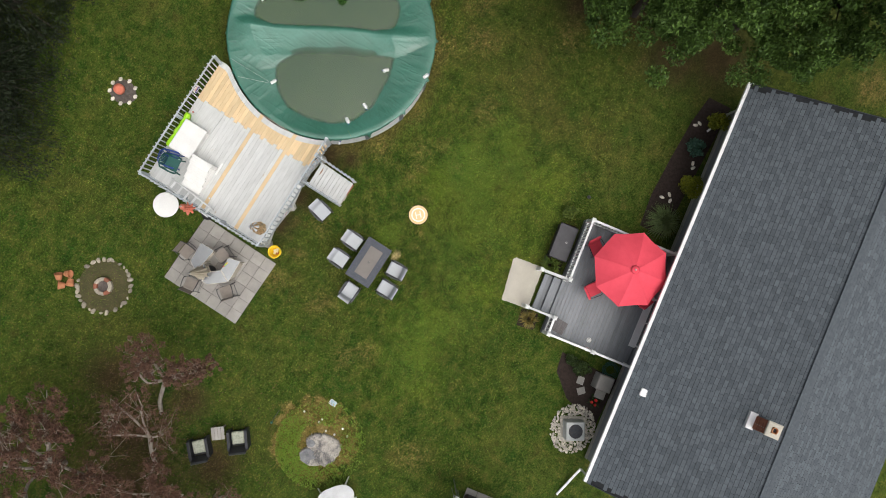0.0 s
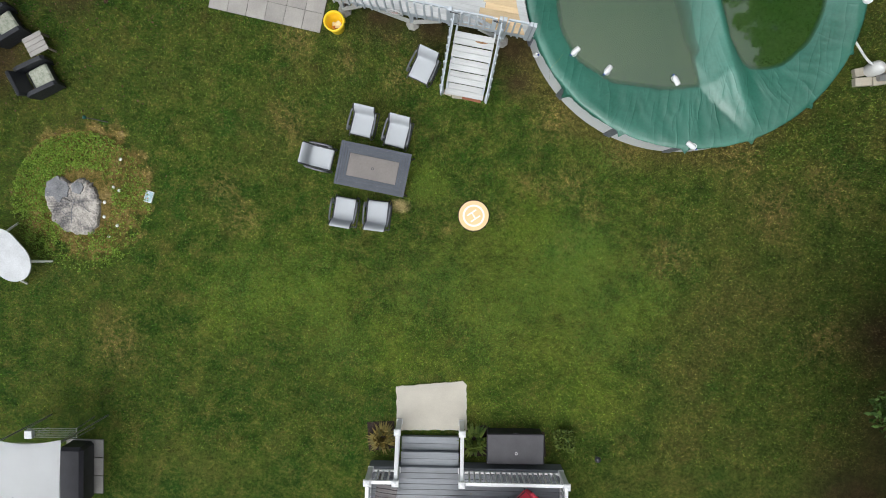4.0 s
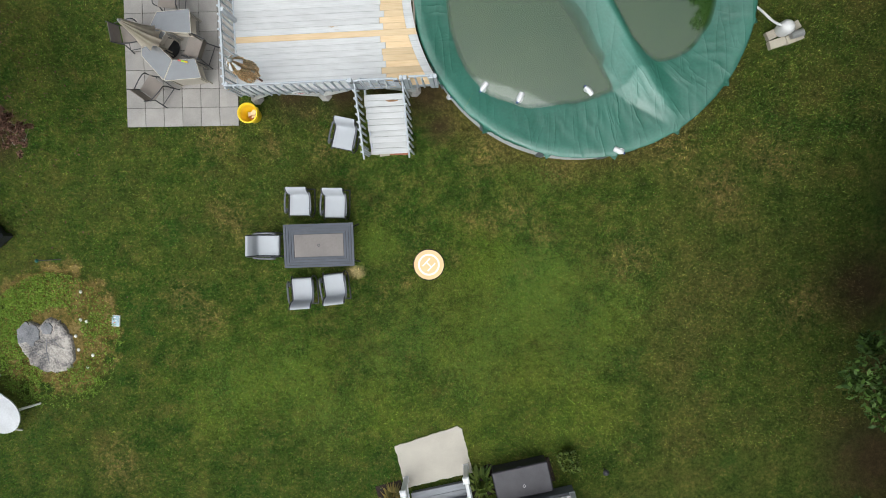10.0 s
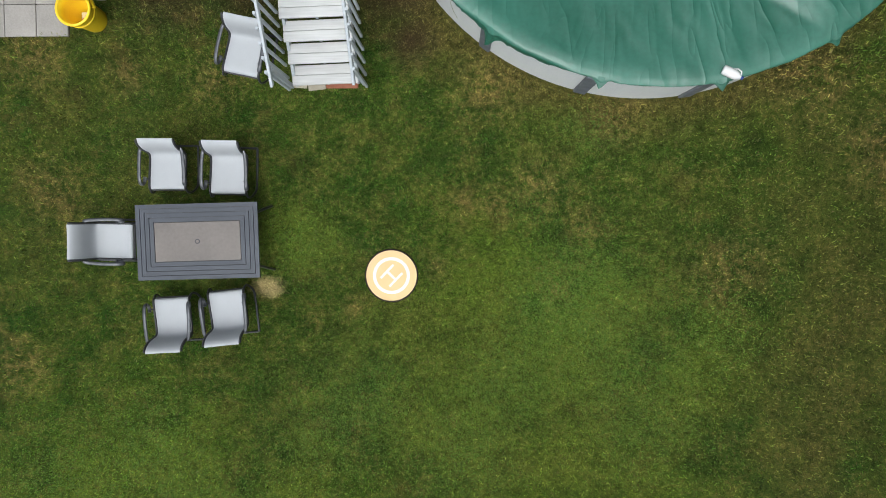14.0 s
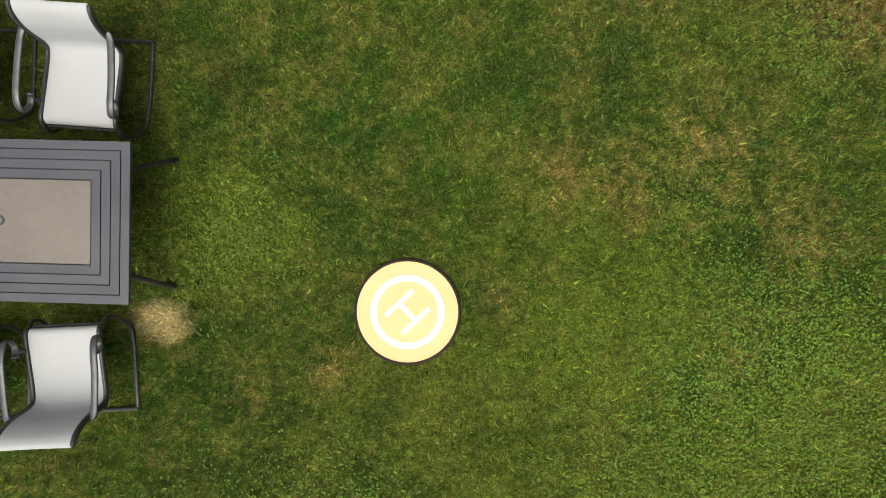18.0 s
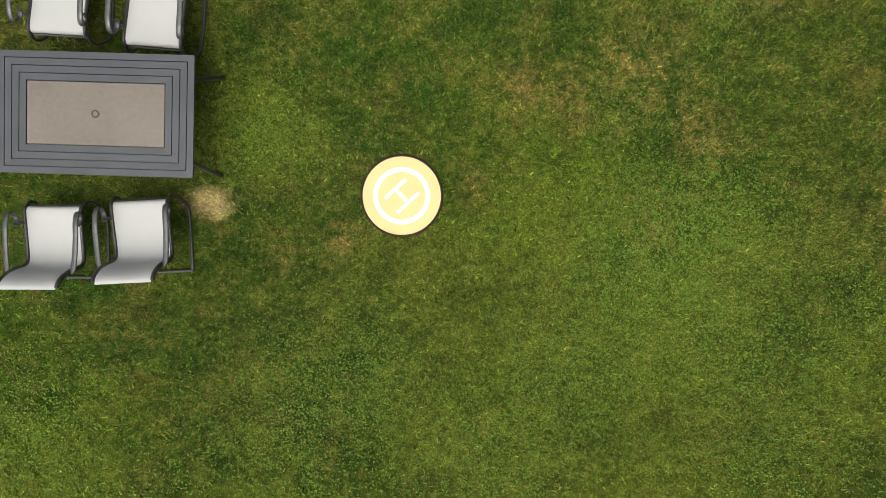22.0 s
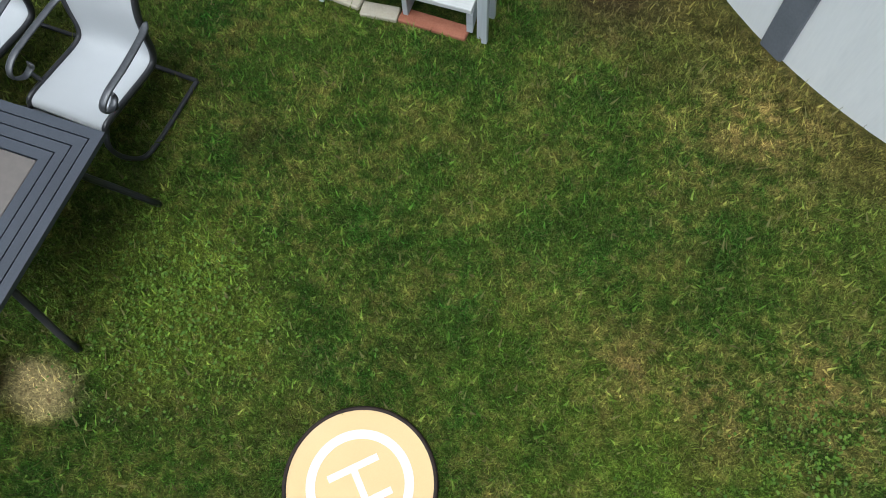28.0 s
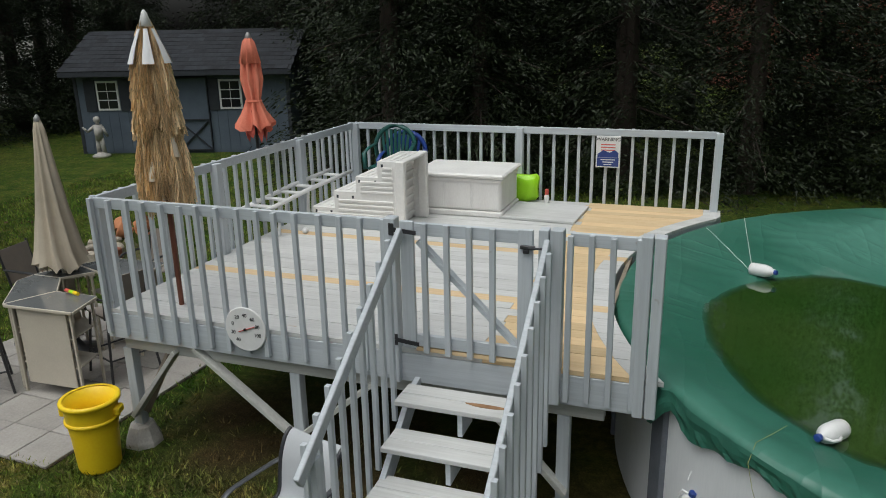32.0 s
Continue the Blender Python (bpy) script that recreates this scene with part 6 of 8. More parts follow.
for f, (nx, ny) in enumerate(((0, 1), (0, -1), (1, 0), (-1, 0))):
    for r in range(13):
        for c in range(3):
            u = -0.22 + 0.22 * c + (0.0 if r % 2 else 0.06)
            if abs(u) > 0.17:
                u = math.copysign(0.155, u)
            p = (u, ny * 0.245, 0.05 + 0.073 * r) if ny else (nx * 0.245, u, 0.05 + 0.073 * r)
            piece("brick", BR, chim, pose(*p, 0, 0, 0 if ny else 90))
cr = part("crown", lathe(((0.40, 0.985), (0.40, 1.06), (0.32, 1.09), (0.17, 1.10), (0.17, 1.0)), 4, cap=False, m=pose(0, 0, 0, 0, 0, 45)), "concrete", chim)
part("flue", lathe(((0.12, 1.0), (0.12, 1.16), (0.09, 1.16), (0.09, 1.02), (0.0, 1.02)), 20, cap=False), "terracotta", chim)
# black disc in place of the shade down the open flue
part("soot", cyl(0, 0, 1.03, 1.035, 0.088, seg=20), "ink", chim)
part("flashing", box(-0.33, 0.2, -0.25, 0.33, 0.52, 0.12, 0.01), "white", chim, "white metal flashing")
for x, y in ((-11.75, -0.55), (-11.55, -0.5)):
    z = EAVE + PITCH_ * -y
    if x < -11.6:
        part("vent_base", box(x - 0.14, y - 0.14, z - 0.02, x + 0.14, y + 0.14, z + 0.05, 0.02), "white", house, "white vent boot")
    part("vent_pipe", lathe(((0.06, z - 0.1), (0.06, z + 0.32), (0.045, z + 0.32), (0.045, z + 0.2)), 16, cap=False), "white", house, "white vent pipe")
# patio door and two windows on the garden wall
door = part("patio_door", box(-10.35, -0.50, 0.52, -8.35, -0.46, 2.55), "white", house, "white sliding glass patio door")
for x in (-10.28, -9.33):
    part("pane", box(x, -0.462, 0.6, x + 0.9, -0.452, 2.48), "dark_glass", door)
    part("sash", box(x + 0.9, -0.462, 0.56, x + 0.95, -0.44, 2.5), "white", door)
part("threshold", box(-10.4, -0.46, 0.5, -8.3, -0.2, 0.56, 0.006), "white", door)
for x in (-13.6, -3.2, -6.2):
    w = part("window", box(x, -0.50, 1.1, x + 1.1, -0.455, 2.3), "white", house, "white framed window")
    part("pane", box(x + 0.06, -0.458, 1.16, x + 1.04, -0.447, 1.68), "dark_glass", w)
    part("pane", box(x + 0.06, -0.458, 1.72, x + 1.04, -0.447, 2.24), "dark_glass", w)

# ---- house deck ----
HD = pose(3.28, -5.60, 0, 0, 0, 9.9)
HF = 0.5
hdeck = thing("house_deck", HD, "low grey composite deck with white vinyl railings behind the house", "deck")
NB = 26
BW = 3.52 / NB
CB = mesh_of("board", box(-4.68, 0.004, HF - 0.025, 0.0, BW - 0.004, HF, 0.003), M["composite"])
for k in range(NB):
    piece("board", CB, hdeck, pose(0, -BW * (k + 1), 0))
part("frame", box(-4.66, -3.5, 0.12, -0.02, -0.03, HF - 0.03), "old_wood", hdeck)
part("skirt", box(-4.68, -0.028, 0.05, 0, -0.004, HF - 0.03), "composite", hdeck)
for i, (z, y) in enumerate(((0.36, 0.0), (0.21, 0.33))):
    for j in range(2):
        part("tread", box(-3.92, y + 0.002 + 0.165 * j, z - 0.03, -2.52, y + 0.163 + 0.165 * j, z, 0.004), "composite", hdeck)
    part("riser", box(-3.9, y + 0.30, 0.04, -2.54, y + 0.318, z - 0.032), "composite", hdeck)


def vinyl_post(x, y, z0, z1):
    p = part("rail_post", box(x - 0.055, y - 0.055, z0, x + 0.055, y + 0.055, z1, 0.005), "white", hdeck, "white post with a cap")
    part("cap", lathe(((0.115, z1), (0.115, z1 + 0.025), (0.09, z1 + 0.05), (0.01, z1 + 0.075)), 4, m=pose(x, y, 0, 0, 0, 45)), "white", p)
    part("collar", box(x - 0.07, y - 0.07, z0, x + 0.07, y + 0.07, z0 + 0.05, 0.005), "white", p)


VB = mesh_of("baluster", box(-0.018, -0.018, -0.4, 0.018, 0.018, 0.36), M["white"])


def vinyl_run(a, b, za=HF, zb=HF):
    a, b = Vector((*a, 0)), Vector((*b, 0))
    A, B = a + Vector((0, 0, za)), b + Vector((0, 0, zb))
    up = Vector((0, 0, 1))
    part("top_rail", beam(A + up * 0.88, B + up * 0.88, 0.085, 0.055, bev=0.006), "white", hdeck)
    part("bottom_rail", beam(A + up * 0.1, B + up * 0.1, 0.05, 0.05), "white", hdeck)
    n = max(2, int((b - a).length / 0.125))
    for k in range(1, n):
        p = A.lerp(B, k / n) + up * 0.49
        piece("baluster", VB, hdeck, Matrix.Translation(p))


for x, y in ((-0.06, -0.06), (-2.46, -0.06), (-3.98, -0.06), (-4.63, -0.06), (-0.06, -1.85), (-4.63, -1.85), (-0.06, -3.42), (-4.63, -3.42)):
    vinyl_post(x, y, HF, HF + 0.95)
for x in (-2.46, -3.98):
    vinyl_post(x, 0.98, 0.03, 0.98)
    vinyl_run((x, -0.06), (x, 0.98), HF, 0.05)
for a, b in (((-2.4, -0.06), (-0.12, -0.06)), ((-4.57, -0.06), (-4.04, -0.06)), ((-0.06, -0.12), (-0.06, -1.79)), ((-0.06, -1.91), (-0.06, -3.36)), ((-4.63, -0.12), (-4.63, -1.79)), ((-4.63, -1.91), (-4.63, -3.36))):
    vinyl_run(a, b)


def ragged(poly, amount):
    """The outline of a poured slab or a worn edge: more corners, unevenly displaced."""
    out = []
    for (x0, y0), (x1, y1) in zip(poly, poly[1:] + poly[:1]):
        n = max(2, int(math.hypot(x1 - x0, y1 - y0) / 0.07))
        for k in range(n):
            p = Vector((x0 + (x1 - x0) * k / n, y0 + (y1 - y0) * k / n, 0))
            d = noise.noise(p * 6) + 0.6 * noise.noise(p * 17 + Vector((3, 1, 0)))
            out.append((p.x + amount * d, p.y + amount * noise.noise(p * 7 + Vector((9, 2, 0)))))
    return out


slab = part("doorstep_slab", prism(ragged([(-1.06, -4.49), (0.52, -4.04), (0.62, -4.12), (0.86, -5.22), (-0.84, -5.55)], 0.03), -0.05, 0.04), "concrete")
tagged(slab, "pale poured concrete slab at the foot of the deck steps", "slab", kind="structure")

umb = thing("patio_umbrella", pose(2.26, -7.58, HF, 0, 0, 12), "open coral red octagonal patio umbrella over the deck table", "umbrella")
part("pole", cyl(0, 0, 0, 2.35, 0.02, seg=12), "grey_metal", umb)
R8 = 1.42
for k in range(8):
    a0, a1 = k * math.tau / 8, (k + 1) * math.tau / 8
    bm = bmesh.new()
    rows_ = []
    for t in (0.06, 0.3, 0.6, 0.85, 1.0):
        z = 2.36 - 0.12 * t - 0.36 * t * t
        p0, p1 = Vector((R8 * t * math.cos(a0), R8 * t * math.sin(a0), z)), Vector((R8 * t * math.cos(a1), R8 * t * math.sin(a1), z))
        rows_.append([bm.verts.new(p0.lerp(p1, s) + Vector((0, 0, -0.05 * t * math.sin(s * math.pi))) - p0.lerp(p1, s).normalized() * 0.035 * t * math.sin(s * math.pi)) for s in (0, 0.25, 0.5, 0.75, 1)])
    for p, q in zip(rows_, rows_[1:]):
        for i in range(4):
            bm.faces.new((p[i], p[i + 1], q[i + 1], q[i]))
    pn = part("canopy_panel", bm, "red", umb, smooth=True)
    part("rib", rod((0.05 * math.cos(a0), 0.05 * math.sin(a0), 2.31), (R8 * math.cos(a0) * 0.97, R8 * math.sin(a0) * 0.97, 1.87), 0.008, seg=6), "grey_metal", umb)
part("vent_cap", lathe(((0.0, 2.42), (0.1, 2.405), (0.16, 2.375), (0.15, 2.365)), 16, cap=False), "red", umb, smooth=True)
part("finial", lathe(((0.02, 2.40), (0.035, 2.43), (0.02, 2.47)), 12), "grey_metal", umb)
part("base", lathe(((0.26, 0), (0.26, 0.04), (0.06, 0.09), (0.04, 0.25)), 24), "black_metal", umb)


def red_chair(at):
    c = thing("red_chair", at, "red cushioned metal chair at the deck table", "chair", "red chairs round the deck table")
    part("seat", box(-0.24, -0.24, 0.40, 0.24, 0.24, 0.48, 0.03), "red", c)
    part("backrest", box(-0.24, -0.05, 0, 0.24, 0.04, 0.52, 0.03), "red", c, at=pose(0, -0.25, 0.46, 14, 0, 0))
    for sx in (-1, 1):
        for sy in (-1, 1):
            part("leg", rod((sx * 0.22, sy * 0.22, 0.41), (sx * 0.25, sy * 0.26, 0), 0.013), "black_metal", c)
        part("armrest", tube(ease([(sx * 0.27, -0.26, 0.66), (sx * 0.29, 0.0, 0.65), (sx * 0.29, 0.2, 0.62), (sx * 0.25, 0.24, 0.42)]), 0.014, 6), "black_metal", c)


red_chair(pose(2.46, -6.42, HF, 0, 0, 148))
red_chair(pose(1.08, -7.12, HF, 0, 0, -124))
red_chair(pose(3.25, -8.15, HF, 0, 0, 60))
red_chair(pose(1.75, -8.75, HF, 0, 0, -20))
dt = thing("deck_table", pose(2.26, -7.58, HF), "dark metal table under the red umbrella", "table")
part("top", lathe(((0.03, 0.70), (0.58, 0.70), (0.6, 0.715), (0.58, 0.73), (0.03, 0.73)), 36, cap=False), "black_metal", dt)
for k in range(4):
    a = k * math.pi / 2 + 0.6
    part("leg", rod((0.35 * math.cos(a), 0.35 * math.sin(a), 0.70), (0.5 * math.cos(a), 0.5 * math.sin(a), 0), 0.018), "black_metal", dt)
bt = thing("side_table", pose(-0.80, -6.75, HF, 0, 0, 2), "small square brown side table on the deck", "table")
for k in range(5):
    part("slat", box(-0.25, -0.25 + 0.101 * k, 0.41, 0.25, -0.16 + 0.101 * k, 0.44, 0.004), "brown_slat", bt)
for sx in (-1, 1):
    for sy in (-1, 1):
        part("leg", box(sx * 0.21 - 0.02, sy * 0.21 - 0.02, 0, sx * 0.21 + 0.02, sy * 0.21 + 0.02, 0.41), "bark", bt)
for x, y, lab, nm in ((-0.62, -8.1, "small pale ring-shaped candle holder on the deck", "candle_holder"), (3.55, -8.85, "small white ring stand near the house wall", "hose_ring")):
    r = thing(nm, pose(x, y, HF), lab, nm.split("_")[0])
    part("ring", lathe(((0.06, 0.0), (0.09, 0.0), (0.095, 0.05), (0.085, 0.06), (0.06, 0.05)), 20, cap=False), "plastic", r, smooth=True)
    part("cup", cyl(0, 0, 0.0, 0.1, 0.045, seg=14), "plastic", r)

hb = thing("deck_box", pose(2.04, -5.29, 0, 0, 0, 10.5), "closed black resin storage box beside the deck", "storage box")
part("body", box(-0.66, -0.34, 0.0, 0.66, 0.34, 0.54, 0.02), "black", hb)
part("lid", box(-0.69, -0.37, 0.54, 0.69, 0.37, 0.61, 0.025), "black", hb)
part("emblem", lathe(((0.025, 0.611), (0.035, 0.611), (0.035, 0.615), (0.025, 0.615)), 14, cap=False, m=pose(0.02, -0.1, 0)), "grey_metal", hb)
part("latch", box(-0.05, 0.365, 0.46, 0.05, 0.385, 0.56, 0.005), "black", hb)

# ---- beds, shrubs and fittings along the house ----
bed = part("garden_bed", prism([(4.4, -8.6), (4.3, -7.6), (5.6, -7.35), (7.2, -7.25), (8.9, -7.2), (10.1, -7.3), (10.2, -8.25)], -0.03, 0.03), "mulch")
tagged(bed, "dark mulched flower bed along the house wall", "flower bed", kind="structure")
bed = part("garden_bed", prism([(-1.35, -10.0), (-1.55, -7.6), (-2.3, -7.8), (-3.0, -8.7), (-3.3, -10.2)], -0.03, 0.03), "mulch")
tagged(bed, "dark mulched flower bed beside the deck", "flower bed", kind="structure")
for poly in ([(-1.42, -6.2), (-1.6, -5.5), (-0.95, -5.35), (-0.78, -6.0)], [(0.75, -5.9), (0.86, -5.2), (1.25, -5.02), (1.6, -5.1), (2.75, -4.9), (2.9, -5.5)]):
    tagged(part("garden_bed", prism(poly, -0.03, 0.02), "mulch"), "narrow mulched bed at the deck's foot", "flower bed", kind="structure")


def shrub(x, y, r, h, material, size, n, lab, cat="shrub", long=1.3):
    s = thing("shrub", pose(x, y, 0), lab, cat)
    g = np.random.default_rng(int(abs(x * 91 + y * 37)) + 3)
    for k in range(6):
        a = k * math.tau / 6
        part("stem", rod((0, 0, 0), (r * 0.5 * math.cos(a), r * 0.5 * math.sin(a), h * 0.7), 0.012, 0.005, 5), "bark_dark", s)
    c = g.normal(size=(26, 3))
    c /= np.linalg.norm(c, axis=1)[:, None]
    c = c * np.array([r * 0.72, r * 0.72, h * 0.42]) * g.uniform(0.6, 1.05, (26, 1)) + np.array([0, 0, h * 0.55])
    c[:, 2] = np.maximum(c[:, 2], 0.06)
    piece("foliage", tri_mesh("foliage", leaves(c, r * 0.33, n, size, g, long), M[material], 4), s, Matrix())
    return s


shrub(9.33, -8.0, 0.5, 0.85, "gold", 0.06, 90, "rounded golden-green shrub in the bed by the house")
shrub(6.58, -8.45, 0.52, 0.85, "gold", 0.06, 90, "rounded golden-green shrub in the bed by the house")
shrub(8.0, -7.85, 0.42, 0.5, "bluish", 0.08, 40, "blue-green leafy perennial in the mulch bed")
shrub(3.25, -4.95, 0.34, 0.5, "hosta", 0.07, 40, "low green shrub beside the black storage box")
shrub(-1.75, -8.5, 0.4, 0.5, "shrub", 0.07, 50, "leafy green perennial beside the deck")
shrub(-1.6, -8.0, 0.3, 0.45, "shrub", 0.06, 50, "leafy green perennial beside the deck")


def tuft(x, y, r, h, material, n, width, lab, cat):
    s = thing("clump_plant", pose(x, y, 0), lab, cat)
    g = np.random.default_rng(int(abs(x * 71 + y * 13)) + 9)
    a = g.uniform(0, math.tau, n)
    rr = r * g.uniform(0.25, 1.0, n)
    hh = h * g.uniform(0.6, 1.1, n)
    d = np.column_stack([np.cos(a), np.sin(a), np.zeros(n)])
    sd = np.column_stack([-np.sin(a), np.cos(a), np.zeros(n)]) * width
    base = d * 0.05
    mid = d * (rr * 0.55)[:, None] + np.array([0, 0, 1]) * hh[:, None]
    tip = d * rr[:, None] + np.array([0, 0, 1]) * (hh * 0.6)[:, None]
    q = np.stack([base - sd * 0.4, base + sd * 0.4, mid + sd, mid - sd, mid - sd, mid + sd, tip + sd * 0.1, tip - sd * 0.1], 1).reshape(-1, 3)
    piece("leaf_clump", tri_mesh("leaf_clump", q, M[material], 4), s, Matrix())
    part("crown", lathe(((0.1, -0.01), (0.08, 0.05), (0.02, 0.08)), 8), "bark_dark", s)


tuft(4.8, -8.2, 0.85, 0.75, "reed", 700, 0.009, "tall green ornamental grass clump beside the deck", "ornamental grass")
tuft(1.06, -5.38, 0.5, 0.4, "hosta", 110, 0.035, "green hosta with broad leaves by the steps", "plant")
tuft(-1.15, -5.75, 0.46, 0.34, "bronze", 110, 0.03, "bronze and yellow leaved plant by the steps", "plant")
tuft(-2.55, -9.6, 0.35, 0.35, "shrub", 60, 0.03, "green plant with red blooms in the bed", "plant")
for k in range(4):
    f = thing("red_bloom", pose(-2.55 + 0.1 * math.cos(k * 2), -9.6 + 0.1 * math.sin(k * 2), 0.30), "red flower bloom above green leaves", "flower", "red blooms")
    part("petals", lathe(((0.01, -0.28), (0.01, 0.0), (0.06, 0.03), (0.05, 0.06), (0.01, 0.05)), 10), "flower", f)
for x, y, a in ((-2.12, -8.78, 20), (-2.45, -9.0, -35)):
    s = thing("stepping_stone", pose(x, y, 0.028, 0, 0, a), "grey slate stepping stone in the mulch", "stepping stone", "stepping stones")
    part("slab", prism([(-0.16, -0.12), (0.14, -0.15), (0.19, 0.1), (-0.12, 0.15)], 0, 0.035), "paver", s)
gr = thing("covered_grill", pose(-1.72, -9.45, 0, 0, 0, 10), "grey fabric-covered square grill beside the deck", "grill")
part("cover", lathe(((0.42, 0.03), (0.43, 0.4), (0.42, 0.75), (0.36, 0.8), (0.0, 0.82)), 4, cap=False, m=pose(0, 0, 0, 0, 0, 45)), "paver", gr)
part("side_shelf", box(-0.62, -0.2, 0.6, -0.3, 0.2, 0.65, 0.01), "paver", gr)
hose = thing("garden_hose", pose(-1.15, -9.55, 0.03), "teal garden hose coiled by the wall", "hose")
part("coil", tube([((0.16 + 0.004 * k) * math.cos(k * 0.5), (0.16 + 0.004 * k) * math.sin(k * 0.5), 0.015 + 0.002 * k) for k in range(50)], 0.014, 6), "teal", hose, smooth=True)

ac = thing("air_conditioner", pose(-3.85, -9.45, 0.0, 0, 0, 30), "pale metal outdoor air conditioning unit with a round fan", "air conditioner")
part("plinth", box(-0.5, -0.45, 0, 0.45, 0.45, 0.08, 0.01), "concrete", ac)
part("cabinet", box(-0.36, -0.36, 0.08, 0.36, 0.36, 0.72, 0.03), "ac_metal", ac)
part("fan_well", lathe(((0.27, 0.722), (0.25, 0.735), (0.23, 0.727), (0.0, 0.724)), 28, cap=False), "black", ac)
for k in range(5):
    part("fan_blade", prism([(0.03, -0.02), (0.2, -0.06), (0.21, 0.06), (0.03, 0.03)], 0.728, 0.732, m=pose(0, 0, 0, 0, 0, 72 * k)), "shed_trim", ac)
for k in range(10):
    part("louver", box(-0.34, 0.36, 0.13 + 0.055 * k, 0.34, 0.368, 0.155 + 0.055 * k), "ac_metal", ac)


def pebble_mesh(n, cx, cy, rx, ry, hole, size, seed):
    g = np.random.default_rng(seed)
    bm = bmesh.new()
    k = 0
    while k < n:
        x, y = g.uniform(-1, 1, 2)
        if x * x + y * y > 1 or math.hypot(x * rx, y * ry) < hole:
            continue
        s = size * g.uniform(0.6, 1.5)
        bmesh.ops.create_icosphere(bm, subdivisions=1, radius=s, matrix=pose(cx + x * rx, cy + y * ry, s * 0.4 + g.uniform(0, 0.03), *g.uniform(0, 180, 3)) @ Matrix.Diagonal((1.2, 0.9, 0.7, 1)))
        k += 1
    return bm


tagged(part("white_gravel", pebble_mesh(650, -3.86, -9.5, 0.98, 0.85, 0.35, 0.045, 4), "stone"), "ring of white stones round the air conditioning unit", "gravel", kind="stuff")
for k, (x, y) in enumerate(((5.75, -8.1), (5.95, -7.95), (5.7, -7.75), (7.35, -8.2), (7.5, -8.1), (9.0, -7.5), (8.85, -7.4))):
    s = thing("garden_stone", pose(x, y, 0.03, 0, 0, 50 * k), "white garden stone in the mulch bed", "stone", "white stones in the bed")
    bm = bmesh.new()
    bmesh.ops.create_icosphere(bm, subdivisions=2, radius=0.09, matrix=pose(0, 0, 0.03) @ Matrix.Diagonal((1.2, 0.7, 0.5, 1)))
    part("rock", bm, "stone", s, smooth=True)
lamp = thing("path_light", pose(4.1, -5.25, 0), "small black garden light on a stake", "garden light")
part("stake", rod((0, 0, 0), (0, 0, 0.28), 0.012), "black_metal", lamp)
part("hood", lathe(((0.07, 0.26), (0.075, 0.3), (0.03, 0.34), (0.0, 0.345)), 14, cap=False), "black_metal", lamp)

# ---- west yard ----
ot = thing("oval_table", pose(-10.68, -3.02, 0, 0, 0, -38), "oval white plastic garden table on the lawn", "table")
poly = [(0.62 * math.cos(a) + 0.18 * (1 if math.cos(a) > 0 else -1), 0.44 * math.sin(a)) for a in np.linspace(0, math.tau, 49)[:-1]]
poly = [(x * 0.9, y) for x, y in poly]
part("top", prism(poly, 0.69, 0.725), "table_white", ot)
part("rim", prism([(x * 0.96, y * 0.95) for x, y in poly], 0.66, 0.688), "plastic", ot)
for sx in (-1, 1):
    for sy in (-1, 1):
        part("leg", rod((sx * 0.42, sy * 0.25, 0.67), (sx * 0.62, sy * 0.42, 0), 0.035, 0.025, 10), "plastic", ot)


def wicker_chair(at, lab):
    c = thing("wicker_chair", at, lab, "chair", "black wicker chairs")
    part("seat_base", box(-0.28, -0.28, 0.12, 0.28, 0.28, 0.34, 0.03), "wicker", c)
    part("cushion", box(-0.24, -0.2, 0.34, 0.24, 0.28, 0.43, 0.04), "cushion", c, "faded floral seat cushion")
    part("backrest", box(-0.32, -0.05, 0, 0.32, 0.05, 0.55, 0.03), "wicker", c, at=pose(0, -0.32, 0.32, 16, 0, 0))
    for s in (-1, 1):
        part("armrest", prism([(-0.34, 0.1), (0.34, 0.1), (0.36, 0.52), (0.3, 0.6), (-0.3, 0.66), (-0.4, 0.6)], -0.05, 0.05, m=Matrix(((0, 0, 1, s * 0.33), (1, 0, 0, 0), (0, 1, 0, 0), (0, 0, 0, 1)))), "wicker", c)
        for y in (-0.28, 0.28):
            part("leg", cyl(s * 0.28, y, 0, 0.13, 0.025, seg=8), "wicker", c)
    return c


wicker_chair(pose(-11.78, 2.3, 0, 0, 0, -46), "black wicker armchair with a faded floral cushion on the lawn")
wicker_chair(pose(-10.75, 1.25, 0, 0, 0, -52), "black wicker armchair with a faded floral cushion on the lawn")
ct = thing("small_table", pose(-10.97, 2.0, 0, 0, 0, 38), "small weathered square table between the wicker chairs", "table")
for k in range(4):
    part("slat", box(-0.24, -0.24 + 0.121 * k, 0.42, 0.24, -0.127 + 0.121 * k, 0.445, 0.004), "paver", ct)
for sx in (-1, 1):
    for sy in (-1, 1):
        part("leg", box(sx * 0.2 - 0.02, sy * 0.2 - 0.02, 0, sx * 0.2 + 0.02, sy * 0.2 + 0.02, 0.42), "old_wood", ct)

# rotten stump among weeds
stump = thing("tree_stump", pose(-9.6, -1.55, 0), "flush-cut grey rotten tree stump among weeds", "stump")
bm = bmesh.new()
loops = []
